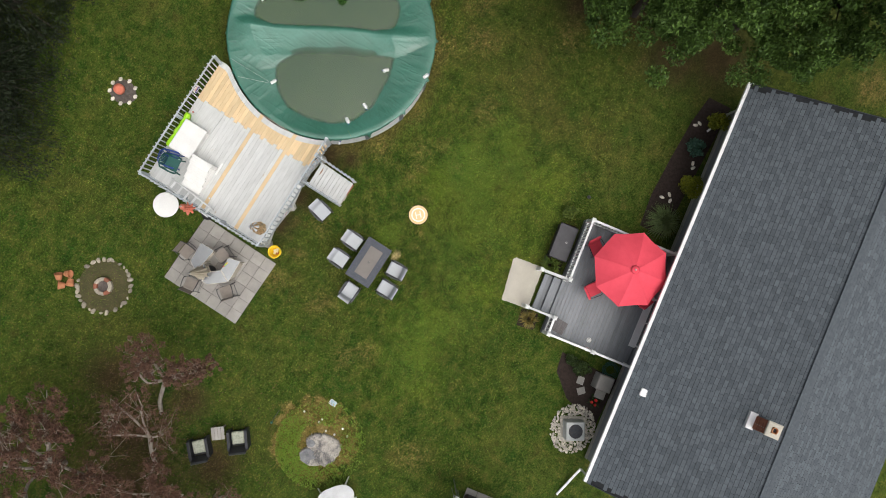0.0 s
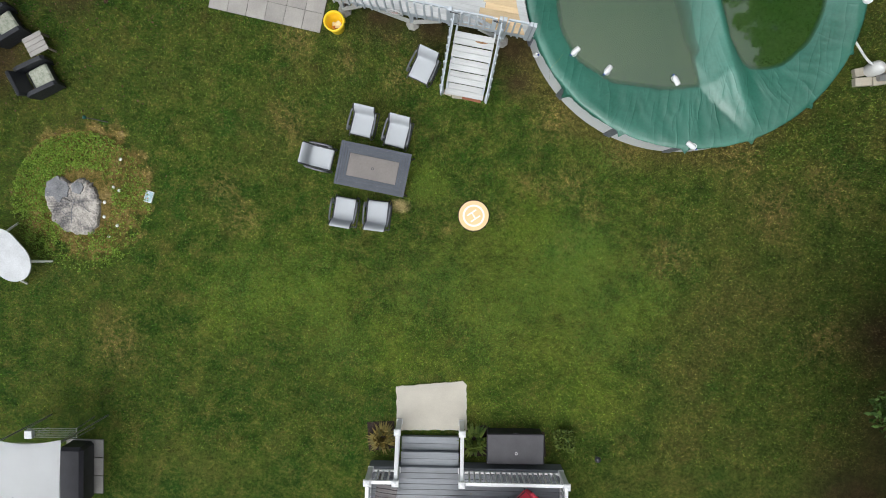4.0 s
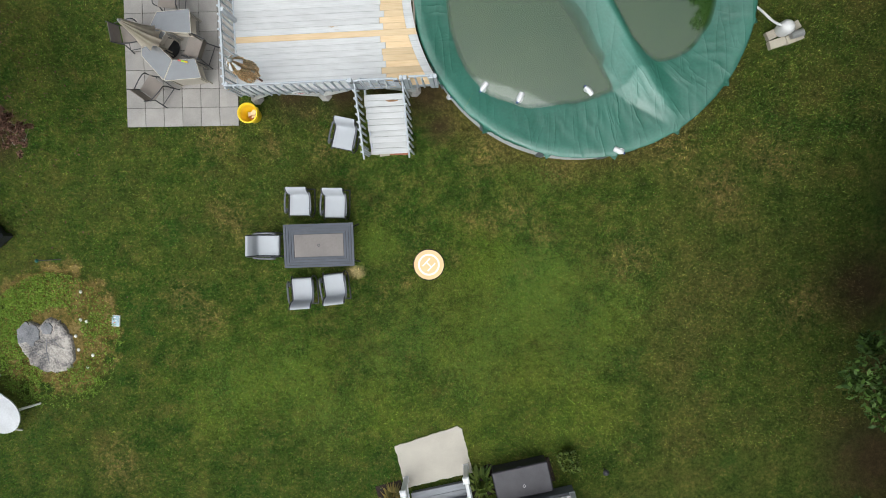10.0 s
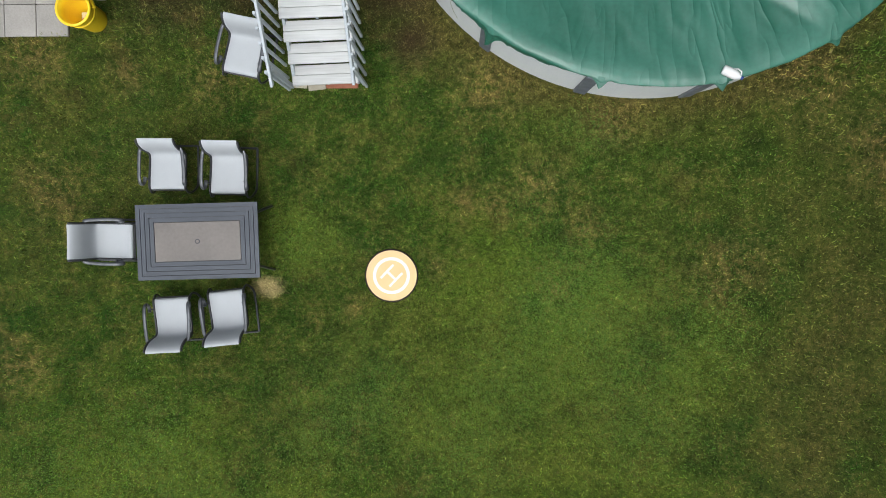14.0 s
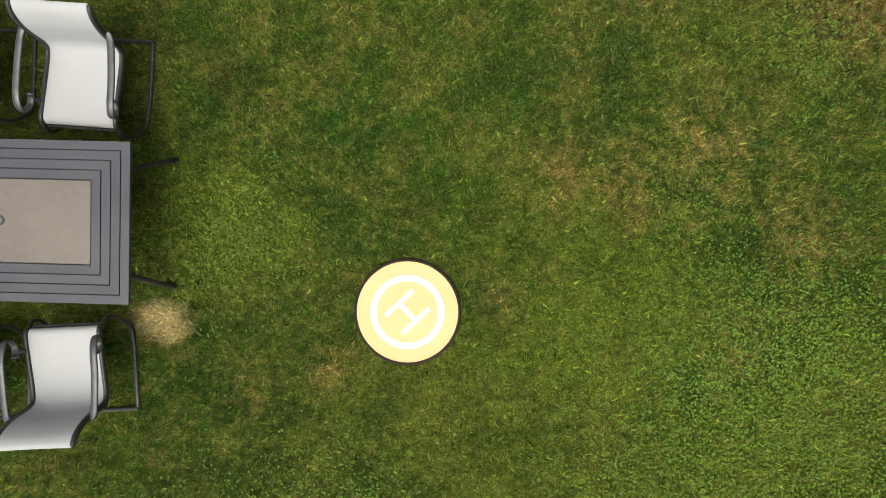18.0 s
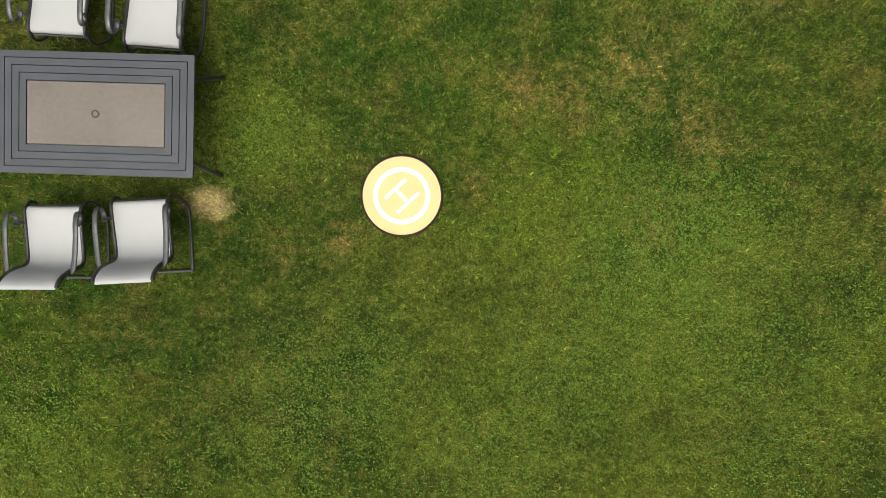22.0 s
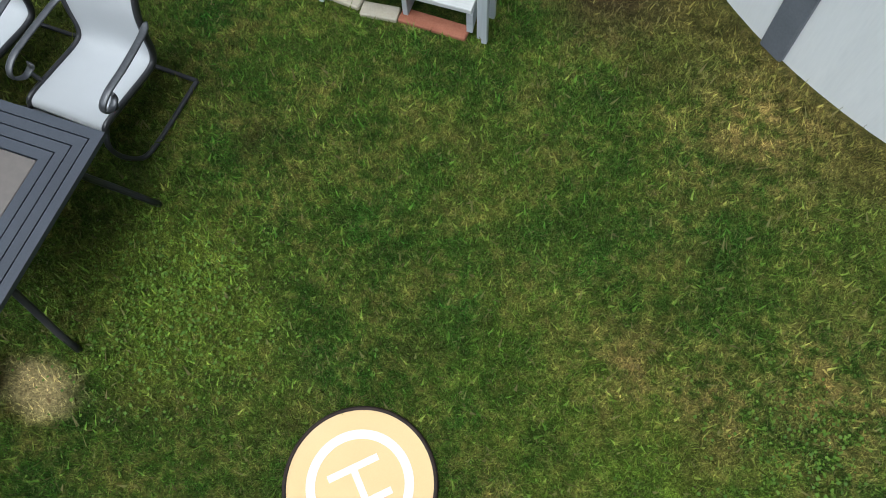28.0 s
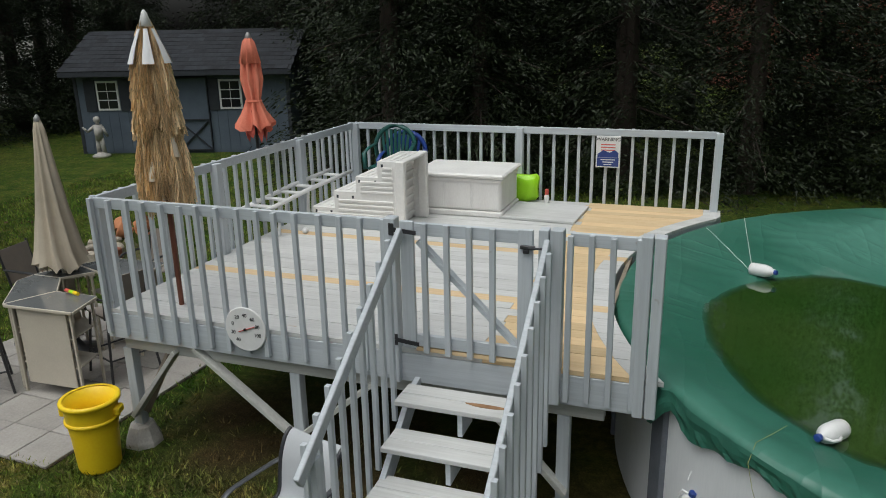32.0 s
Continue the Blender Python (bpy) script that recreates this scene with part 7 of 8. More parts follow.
for j, (t, z) in enumerate(((1.05, -0.02), (1.0, 0.07), (0.92, 0.1), (0.6, 0.085), (0.3, 0.1), (0.05, 0.09))):
    row = []
    for k in range(96):
        a = k * math.tau / 96
        r = float(np.interp(math.degrees(a), (0, 33, 83, 111, 129, 177, 211, 234, 270, 303, 321, 360), (0.64, 0.6, 0.67, 0.5, 0.78, 0.8, 0.64, 0.72, 0.74, 0.86, 0.82, 0.64)))
        r = (0.94 * r + 0.07 * noise.noise(Vector((math.cos(a) * 5, math.sin(a) * 5, 3))) + 0.05 * noise.noise(Vector((math.cos(a) * 15, math.sin(a) * 15, 7)))) * t
        row.append(bm.verts.new((r * math.cos(a), r * math.sin(a), z + (0.05 * noise.noise(Vector((4 * r * math.cos(a), 4 * r * math.sin(a), 1))) + 0.03 * noise.noise(Vector((14 * r * math.cos(a), 14 * r * math.sin(a), 1))) if j else 0))))
    loops.append(row)
for p, q in zip(loops, loops[1:]):
    for k in range(96):
        bm.faces.new((p[k], p[(k + 1) % 96], q[(k + 1) % 96], q[k]))
bm.faces.new(loops[-1])
part("wood", bm, "stump", stump, smooth=False)
for x, y, r in ((-0.45, 0.27, 0.27), (0.02, 0.38, 0.15)):
    part("char", prism([(x + r * (1 + 0.5 * noise.noise(Vector((math.cos(a) * 2 + x * 9, math.sin(a) * 2, 4)))) * math.cos(a), y + r * (1 + 0.5 * noise.noise(Vector((math.cos(a) * 2 + x * 9, math.sin(a) * 2, 4)))) * math.sin(a)) for a in np.linspace(0, math.tau, 37)[:-1]], 0.06, 0.132), "lobe", stump, "dark weathered hollow")
for pts in (((-0.5, 0.02), (-0.2, -0.03), (0.1, 0.04)), ((0.0, 0.15), (-0.03, -0.2), (0.02, -0.5)), ((-0.35, -0.2), (-0.1, -0.35), (0.1, -0.33)), ((0.15, 0.1), (0.3, -0.1), (0.42, -0.15))):
    part("crack", tube([(x, y, 0.1) for x, y in pts], 0.009, 5, flat=0.6), "lobe", stump, "dark crack in the wood")
n = 9000
a, r = rng.uniform(0, math.tau, n), 0.75 + 0.95 * rng.random(n) ** 0.8
keep = (rng.random(n) < 0.12 + 0.75 * np.clip(np.cos(a - 2.45), 0, 1) * (r > 0.85)) | ((rng.random(n) < 0.3) & (np.sin(a * 5) > 0.3))
p = np.column_stack([-9.45 + r * np.cos(a), -1.5 + r * np.sin(a), rng.uniform(0.03, 0.09, n)])[keep]
tagged(new("weeds", tri_mesh("weeds", leaves(p, 0.05, 4, 0.03, rng, 1.3), M["weed"], 4)), "bright green weeds round the stump", "weeds", kind="stuff")
for k, (x, y) in enumerate(((-8.75, -1.0), (-8.6, -1.05), (-8.9, -1.4), (-8.65, -2.2), (-8.7, -0.3), (-8.85, -1.75), (-8.5, -1.9))):
    s = thing("mushroom", pose(x, y, 0.0), "small pale mushroom in the dry grass", "mushroom", "mushrooms near the stump")
    part("stalk", rod((0, 0, -0.005), (0, 0, 0.04), 0.012, seg=8), "stone", s)
    part("cap", lathe(((0.02, 0.03), (0.045, 0.035), (0.035, 0.055), (0.0, 0.062)), 12, cap=False), "plastic", s, smooth=True)
tile = thing("painted_tile", pose(-7.86, -1.06, 0, 0, 0, -6), "small painted white and blue tile lying on the lawn", "tile")
part("slab", box(-0.1, -0.14, 0, 0.1, 0.14, 0.05, 0.006), "white", tile)
part("painted_field", box(-0.085, -0.125, 0.05, 0.085, 0.125, 0.0525), "tarp", tile, "pale blue painted picture")
for k in range(5):
    part("paint_mark", box(-0.07 + 0.03 * (k % 3), -0.1 + 0.045 * k, 0.0525, -0.03 + 0.03 * (k % 3), -0.08 + 0.045 * k, 0.0545), ("white", "orange", "white", "terracotta", "white")[k], tile)
spr = thing("lawn_sprinkler", pose(-9.65, 0.53, 0), "small dark lawn sprinkler on a spike", "sprinkler")
part("spike", rod((0, 0, 0), (0, 0, 0.2), 0.012), "black_metal", spr)
part("head", lathe(((0.04, 0.19), (0.05, 0.22), (0.02, 0.26)), 12), "teal", spr)
part("arm", rod((0, 0, 0.22), (0.5, 0.0, 0.03), 0.012), "black_metal", spr)

# fire ring
fire = thing("fire_ring", pose(-8.62, 8.62, 0), "ring of pale stones round a low stone fire pit", "fire pit")
part("ash_bed", prism([(1.0 * (1 + 0.06 * math.sin(5 * a)) * math.cos(a), 0.95 * math.sin(a)) for a in np.linspace(0, math.tau, 41)[:-1]], -0.01, 0.012), mat("trodden_soil", (0.10, 0.085, 0.035), (0.05, 0.05, 0.018), 0.95, scale=2.5, fine=20), fire)
for k in range(30):
    a = k * math.tau / 30 + random.uniform(-0.06, 0.06)
    if k in (7, 8, 19):
        continue
    bm = bmesh.new()
    s = random.uniform(0.05, 0.115)
    bmesh.ops.create_icosphere(bm, subdivisions=2, radius=s, matrix=pose(0, 0, s * 0.35, 0, 0, random.uniform(0, 180)) @ Matrix.Diagonal((1.2, 0.8, 0.6, 1)))
    for v in bm.verts:
        v.co += v.co.normalized() * 0.02 * noise.noise(v.co * 14 + Vector((k, 0, 0)))
    part("stone", bm, "ring_stone", fire, at=pose(1.02 * math.cos(a), 0.98 * math.sin(a), 0))
for k in range(9):
    a = k * math.tau / 9
    part("pit_stone", box(-0.11, -0.07, 0, 0.11, 0.07, 0.2, 0.025), "ring_stone" if k % 3 else "brick", fire, at=pose(0.27 * math.cos(a), 0.27 * math.sin(a), 0, 0, 0, math.degrees(a) + 90))
part("char", cyl(0, 0, 0.0, 0.08, 0.22, seg=18), "ash", fire)
pot = thing("terracotta_pieces", pose(-9.15, 9.95, 0, 0, 0, 30), "broken terracotta pots beside the fire ring", "pot")
for k in range(4):
    part("shard", lathe(((0.1, 0), (0.15, 0.2), (0.16, 0.24), (0.13, 0.24), (0.08, 0.03)), 14, cap=False, m=pose(0.22 * math.cos(1.6 * k), 0.22 * math.sin(1.6 * k), 0.1, 70, 0, 90 * k)), "terracotta", pot, smooth=True)
orn = thing("orange_lantern", pose(-2.0, 12.1, 0), "small orange garden lantern among white stones", "lantern")
part("globe", lathe(((0.1, 0.0), (0.2, 0.1), (0.2, 0.25), (0.1, 0.36)), 16), "orange", orn, smooth=True)
part("soil", prism([(0.45 * math.cos(a), -0.1 + 0.5 * math.sin(a) * (1 + 0.1 * math.sin(3 * a))) for a in np.linspace(0, math.tau, 25)[:-1]], -0.01, 0.015), "ash", orn)
for k in range(9):
    a = k * math.tau / 9
    bm = bmesh.new()
    bmesh.ops.create_icosphere(bm, subdivisions=1, radius=0.1, matrix=pose(0.46 * math.cos(a), -0.1 + 0.5 * math.sin(a), 0.03) @ Matrix.Diagonal((1, 0.8, 0.6, 1)))
    part("stone", bm, "stone", orn)

# canopy, rack and slabs in the south-west
cano = thing("garden_canopy", pose(-8.44, -7.68, 0, 0, 0, 10.5), "white cloth canopy on thin posts over dark covered furniture", "canopy")
bm = bmesh.new()
nx, ny = 16, 26
grid = [[bm.verts.new(((i / nx - 0.5) * 1.52 * (1 - 0.07 * math.sin(math.pi * j / ny)), (j / ny - 1) * 2.9 + 1.1 - 0.1 * math.sin(math.pi * i / nx) * (1 if j == ny else 0.2), 2.35 + 0.22 * (1 - abs(2 * i / nx - 1) ** 1.5) * 0.6 - 0.12 * math.sin(math.pi * i / nx) * (j / ny) ** 6)) for j in range(ny + 1)] for i in range(nx + 1)]
for i in range(nx):
    for j in range(ny):
        if 5 <= i <= 7 and 11 <= j <= 14:
            continue
        bm.faces.new((grid[i][j], grid[i + 1][j], grid[i + 1][j + 1], grid[i][j + 1]))
bmesh.ops.solidify(bm, geom=bm.faces[:], thickness=0.008)
part("cloth", bm, "canopy", cano, smooth=True)
for x in (-0.7, 0.7):
    for y in (-1.7, 1.0):
        part("post", rod((x, y, 0), (x, y, 2.34), 0.02), "grey_metal", cano)
    part("roof_bar", rod((x, -1.7, 2.32), (x, 1.0, 2.32), 0.015), "grey_metal", cano)
for a_, b_ in (((-0.22, -0.6), (-0.02, -0.2)), ((-0.22, -0.2), (-0.02, -0.6)), ((-0.22, -0.4), (-0.02, -0.4)), ((-0.7, 1.0), (0.7, 1.0)), ((-0.7, -1.7), (0.7, -1.7))):
    part("cross_bar", rod((*a_, 2.30), (*b_, 2.30), 0.012), "grey_metal", cano)
part("guy_pole", rod((0.65, 1.0, 2.2), (0.47, 0.86, 0.0), 0.015), "grey_metal", cano)
cov = thing("covered_bench", pose(-8.2, -7.95, 0, 0, 0, 9.5), "low black fabric-covered bench under the canopy", "bench")
part("cover", box(-0.4, -0.75, 0.04, 0.2, 0.7, 0.72, 0.08), "black", cov)
for k in range(3):
    sl = thing("paving_slab", pose(-8.19 + 0.075 * k, -7.46 - 0.45 * k, 0, 0, 0, 9.5), "square grey paving slab set in the lawn", "paving slab", "slabs by the canopy")
    part("slab", box(-0.31, -0.22, -0.03, 0.3, 0.22, 0.035, 0.006), "paver", sl)
    part("slab", box(-0.62, -0.22, -0.03, -0.32, 0.22, 0.033, 0.006), "paver", sl)
rack = thing("drying_rack", pose(-8.78, -6.92, 0, 0, 0, 11), "thin metal drying rack with a white box on it", "rack")
for k in range(5):
    part("bar", rod((-0.6, -0.1 + 0.05 * k, 0.9), (0.58, -0.1 + 0.05 * k, 0.9), 0.008), "grey_metal", rack)
for sx in (-0.58, 0.56):
    part("leg", rod((sx, -0.12, 0), (sx, -0.1, 0.9), 0.012), "grey_metal", rack)
    part("leg", rod((sx, 0.14, 0), (sx, 0.1, 0.9), 0.012), "grey_metal", rack)
    part("end_bar", rod((sx, -0.12, 0.9), (sx, 0.12, 0.9), 0.01), "grey_metal", rack)
part("box", box(-0.6, -0.1, 0.91, -0.42, 0.09, 1.05, 0.01), "white", rack, "white plastic box")

# pump and blocks east of the pool
junk = thing("pool_pump", pose(8.6, 5.2, 0, 0, 0, 15), "pale pool filter pump on concrete blocks", "pump")
for k in range(4):
    part("block", box(-0.2, -0.1, 0, 0.2, 0.1, 0.18, 0.01), "brick_pale", junk, at=pose(-0.15 + 0.42 * (k % 2), -0.25 + 0.24 * (k // 2), 0, 0, 0, 4 * k))
part("tank", lathe(((0.16, 0.18), (0.17, 0.25), (0.17, 0.55), (0.1, 0.68), (0.0, 0.7)), 18, cap=False), "plastic", junk, smooth=True)
part("motor", rod((0.12, -0.2, 0.3), (0.42, -0.2, 0.3), 0.09, seg=14), "grey_metal", junk)
part("pipe", tube(ease([(0.0, 0.0, 0.5), (-0.3, 0.2, 0.6), (-0.6, 0.6, 0.7), (-0.9, 0.9, 0.8)]), 0.03, 8), "white", junk, smooth=True)
sk = thing("skimmer_lid", pose(7.62, 6.4, 1.3), "white round skimmer lid on the pool rim", "skimmer")
part("lid", lathe(((0.0, 0.0), (0.12, 0.0), (0.12, 0.05), (0.0, 0.06)), 18, cap=False), "white", sk)

# low shelter with a tarpaulin roof under the plum trees
shel = thing("wood_shelter", pose(-14.25, 0.75, 0, 0, 0, -66), "long low shelter with a torn pale blue tarpaulin roof", "shelter")
for s in (-1, 1):
    for x0, x1, w in ((-2.6, -1.55, 0.46), (-1.0, 0.35, 0.48), (0.95, 2.2, 0.3)) if s > 0 else ((-2.6, -1.9, 0.3), (-1.15, 1.2, 0.46), (1.5, 2.2, 0.4)):
        rag = [(x1 + (x0 - x1) * k / 9, w + 0.09 * noise.noise(Vector((3.1 * k, s, x0)))) for k in range(10)]
        part("roof_sheet", prism([(x0 + 0.08, 0.0), (x1 - 0.1, 0.0)] + rag, 0, 0.012, m=pose(0, 0, 1.05) @ Matrix.Diagonal((1, s, 1, 1)) @ pose(0, 0, 0, -20, 0, 0)), "tarp", shel, "torn piece of pale blue tarpaulin")
    for x in (-2.4, -0.2, 2.0):
        part("post", box(x - 0.04, s * 0.5 - 0.04, 0, x + 0.04, s * 0.5 + 0.04, 0.82), "old_wood", shel)
part("ridge_pole", rod((-2.6, 0, 1.08), (2.2, 0, 1.08), 0.025), "black_metal", shel)

wire = thing("boundary_wire", pose(-13.7, -1.6, 0), "thin bare wire strung on short stakes along the lawn's edge", "wire")
WAY = Vector((2.2, -6.3, 0))
part("strand", tube([WAY * (k / 12) + Vector((0, 0, 0.42 - 0.05 * math.sin(math.pi * (k % 4) / 4))) for k in range(13)], 0.006, 5), "grey_metal", wire)
for k in range(4):
    part("stake", rod(WAY * (k / 3) - Vector((0, 0, 0.02)), WAY * (k / 3) + Vector((0, 0, 0.46)), 0.012, seg=6), "old_wood", wire)

# ---- shed and statue ----
shed = thing("garden_shed", pose(-17.3, 17.1, 0, 0, 0, 16.7), "slate blue garden shed with dark doors, shutters and a shingle roof", "shed")
SW, SD, SH = 6.4, 3.4, 2.65
part("wall", box(0, 0, 0, SW, 0.08, SH), "shed_wall", shed)
part("wall", box(0, SD - 0.08, 0, SW, SD, SH), "shed_wall", shed)
for x in (0.0, SW - 0.08):
    part("gable_wall", prism([(0.08, 0), (SD - 0.08, 0), (SD - 0.08, SH), (SD / 2, SH + 0.75), (0.08, SH)], x, x + 0.08, m=Matrix(((0, 0, 1, 0), (1, 0, 0, 0), (0, 1, 0, 0), (0, 0, 0, 1)))), "shed_wall", shed)
for k in range(21):
    part("groove_board", box(0.02 + 0.303 * k, -0.012, 0.05, 0.29 + 0.303 * k, 0.0, SH - 0.05), "shed_wall", shed)
for s in (0, 1):
    ya, yb = (-0.45, SD / 2) if s == 0 else (SD + 0.45, SD / 2)
    za, zb = SH - 0.22, SH + 0.88
    rf = part("roof", beam((SW / 2, ya, za), (SW / 2, yb, zb), SW + 0.5, 0.05, (0, 1, 0)), "shed_roof", shed, "dark shingle roof")
    if s == 0:
        ln = math.hypot(yb - ya, zb - za)
        n_r = 10
        sm = mesh_of("shingle", box(-0.19, -0.02, 0.0, 0.19, ln / n_r, 0.014), M["shed_roof"])
        ang = math.degrees(math.atan2(zb - za, yb - ya))
        for r in range(n_r):
            for c in range(18):
                d = ln * r / n_r
                piece("shingle", sm, rf, pose(-0.06 + 0.378 * c + (0.12 if r % 2 else 0), ya + d * math.cos(radians(ang)), za + 0.04 + d * math.sin(radians(ang)), ang - 1.5, 0, 0))
part("fascia", box(-0.25, -0.47, SH - 0.34, SW + 0.25, -0.44, SH - 0.2), "shed_trim", shed)
for x in (0.62, 4.35):
    w = part("window", box(x, -0.05, 1.3, x + 0.68, -0.012, 2.17, 0.006), "white", shed, "white window with dark panes")
    for i in range(2):
        for j in range(3):
            part("pane", box(x + 0.06 + 0.29 * i, -0.056, 1.36 + 0.26 * j, x + 0.33 + 0.29 * i, -0.048, 1.59 + 0.26 * j), "dark_glass", w)
    for dx in (-0.37, 0.71):
        part("shutter", box(x + dx, -0.045, 1.27, x + dx + 0.34, -0.012, 2.2, 0.006), "shed_trim", shed)
for k, x in enumerate((1.95, 3.0)):
    d = part("door", box(x, -0.04, 0.08, x + 1.0, -0.013, 2.25, 0.005), "shed_wall", shed, "plank double door with dark trim")
    for a, b in (((x, 0.08), (x, 2.25)), ((x + 1.0, 0.08), (x + 1.0, 2.25)), ((x, 0.1), (x + 1, 0.1)), ((x, 1.0), (x + 1, 1.0)), ((x, 2.22), (x + 1, 2.22)), ((x, 0.1), (x + 1, 1.0)), ((x, 1.0), (x + 1, 0.1))):
        part("door_trim", beam((a[0], -0.05, a[1]), (b[0], -0.05, b[1]), 0.03, 0.1, (0, 1, 0)), "shed_trim", d)
for x in (-0.01, SW + 0.01):
    part("corner_trim", box(x - 0.05, -0.03, 0, x + 0.05, 0.0, SH), "shed_trim", shed)
bm = lathe(((0.26, 0), (0.26, 0.06), (0.14, 0.1), (0.12, 0.14)), 12)
for a, b, r0, r1 in (((-0.07, 0, 0.12), (-0.05, 0, 0.55), 0.06, 0.07), ((0.09, 0.02, 0.12), (0.05, 0, 0.55), 0.06, 0.07), ((0, 0, 0.5), (0, 0, 0.95), 0.11, 0.13), ((0.12, 0, 0.9), (0.22, 0.06, 0.6), 0.045, 0.04), ((-0.12, 0, 0.9), (-0.3, -0.05, 0.75), 0.045, 0.035), ((-0.3, -0.05, 0.75), (-0.42, -0.08, 0.9), 0.035, 0.03), ((0, 0, 0.95), (0, 0, 1.02), 0.05, 0.05)):
    rod(a, b, r0, r1, 10, bm)
bmesh.ops.create_uvsphere(bm, u_segments=12, v_segments=8, radius=0.1, matrix=pose(0, -0.01, 1.1))
statue = part("garden_statue", bm, "statue", smooth=True, at=pose(-16.35, 16.75, 0, 0, 0, 20))
tagged(statue, "grey cast stone garden statue standing by the shed", "statue")

# ---- trees ----
def limbs(bm, g, base, top, r, n, spread, lift):
    """A tapered trunk with limbs; gives the limb ends."""
    base, top = Vector(base), Vector(top)
    rod(base, base.lerp(top, 0.5), r, r * 0.7, 9, bm)
    rod(base.lerp(top, 0.5), top, r * 0.7, r * 0.25, 8, bm)
    ends = [top]
    for k in range(n):
        t = 0.35 + 0.6 * k / n
        a = k * 2.4 + g.uniform(-0.4, 0.4)
        p = base.lerp(top, t)
        d = spread * (1.15 - 0.5 * t) * g.uniform(0.7, 1.15)
        e = p + Vector((d * math.cos(a), d * math.sin(a), lift * g.uniform(0.5, 1.2)))
        mid = p.lerp(e, 0.55) + Vector((0, 0, 0.12 * d))
        rod(p, mid, r * 0.42 * (1.2 - t), r * 0.3 * (1.2 - t), 6, bm)
        rod(mid, e, r * 0.3 * (1.2 - t), 0.012, 6, bm)
        ends += [e, mid.lerp(e, 0.5)]
        for s in (-1, 1):
            q = mid + Vector((0.4 * d * math.cos(a + s * 0.9), 0.4 * d * math.sin(a + s * 0.9), lift * 0.4))
            rod(mid, q, r * 0.16, 0.008, 5, bm)
            ends.append(q)
    return ends


def broad_tree(h, r, seed, material, bark, leaf, n, clump, lab, cat, arms=16, raised=0.0):
    g = np.random.default_rng(seed)
    t = thing("tree", pose(0, 0, 0), lab, cat)
    bm = bmesh.new()
    ends = limbs(bm, g, (0, 0, -0.1), (g.uniform(-0.4, 0.4), g.uniform(-0.4, 0.4), h * 0.86), 0.035 * h * 0.55, arms, r, h * 0.12)
    part("trunk", bm, bark, t)
    c = np.array([list(e) for e in ends])
    extra = c[g.integers(0, len(c), len(c) * 7)] + g.normal(0, r * 0.17, (len(c) * 7, 3)) * np.array([1, 1, 0.7])
    c = np.concatenate([c, extra])
    c[:, 2] = np.maximum(c[:, 2] + raised, 0.6)
    piece("crown", tri_mesh("crown", leaves(c, clump * g.uniform(0.5, 1.15, len(c)), n, leaf, g, 2.0, 0.2, 0.5), M[material], 4), t, Matrix())
    return t


def conifer(h, r, seed, lab):
    g = np.random.default_rng(seed)
    t = thing("conifer", pose(0, 0, 0), lab, "tree", "dark conifers behind the yard")
    bm = bmesh.new()
    rod((0, 0, -0.1), (0, 0, h * 0.98), 0.02 * h, 0.02, 10, bm)
    quads = []
    levels = 30
    for i in range(levels):
        f = i / levels
        z = h * (0.05 + 0.93 * f)
        length = r * (1 - f) ** 0.75 * g.uniform(0.85, 1.15) + 0.12
        for k in range(10):
            a = g.uniform(0, math.tau)
            ln = length * g.uniform(0.7, 1.12)
            tip = np.array([ln * math.cos(a), ln * math.sin(a), z - 0.22 * ln - 0.1])
            if k < 4 and i % 2 == 0:
                rod((0, 0, z), tip.tolist(), 0.025, 0.006, 5, bm)
            m = 170
            s = g.random(m) ** 0.6
            p = np.outer(s, tip) + np.outer(1 - s, [0, 0, z]) + g.normal(0, 0.09 + 0.06 * ln, (m, 3)) * np.array([1, 1, 0.6])
            u = np.column_stack([np.cos(a + g.normal(0, 0.7, m)), np.sin(a + g.normal(0, 0.7, m)), g.uniform(-0.9, 0.1, m)]) * g.uniform(0.05, 0.12, m)[:, None]
            v = np.cross(u, g.normal(size=(m, 3)))
            v = v / (np.linalg.norm(v, axis=1)[:, None] + 1e-9) * g.uniform(0.012, 0.026, m)[:, None]
            quads.append(np.stack([p - u * 0.3, p + v, p + u, p - v], 1).reshape(-1, 3))
    part("trunk", bm, "bark_dark", t)
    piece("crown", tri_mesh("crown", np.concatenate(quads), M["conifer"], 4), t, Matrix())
    return t


DARK = "tall dark green conifer with drooping branches"
kinds = [conifer(13.5, 2.7, 11, DARK), conifer(12.0, 2.5, 12, DARK), conifer(14.5, 2.9, 13, DARK)]
spots = []
for k in range(17):
    spots.append((-11.2 + 2.05 * k + random.uniform(-0.4, 0.4), 17.3 + 0.9 * math.sin(k * 1.9) + (4.2 if k < 2 else 1.8 if k < 3 else 0.0)))
for k in range(19):
    spots.append((-26 + 2.9 * k + random.uniform(-0.5, 0.5), 24.5 + 1.3 * math.sin(k * 2.3)))
for k in range(7):
    spots.append((-23.0 - 0.6 * (k % 2), 9.0 + 2.3 * k))
for k in range(5):
    spots.append((-4.2 - 2.2 * k, 15.5 + 0.2 * k) if k < 2 else (16.5 + 0.6 * k, 14.0 - 3.0 * (k - 2)))
for i, (x, y) in enumerate(spots):
    s = random.uniform(0.85, 1.12)
    if i < 3:
        kinds[i].matrix_basis = pose(x, y, 0, 0, 0, 40 * i)
    else:
        copy_thing(kinds[i % 3], pose(x, y, 0, 0, 0, random.uniform(0, 360)) @ Matrix.Diagonal((s, s, s, 1)))

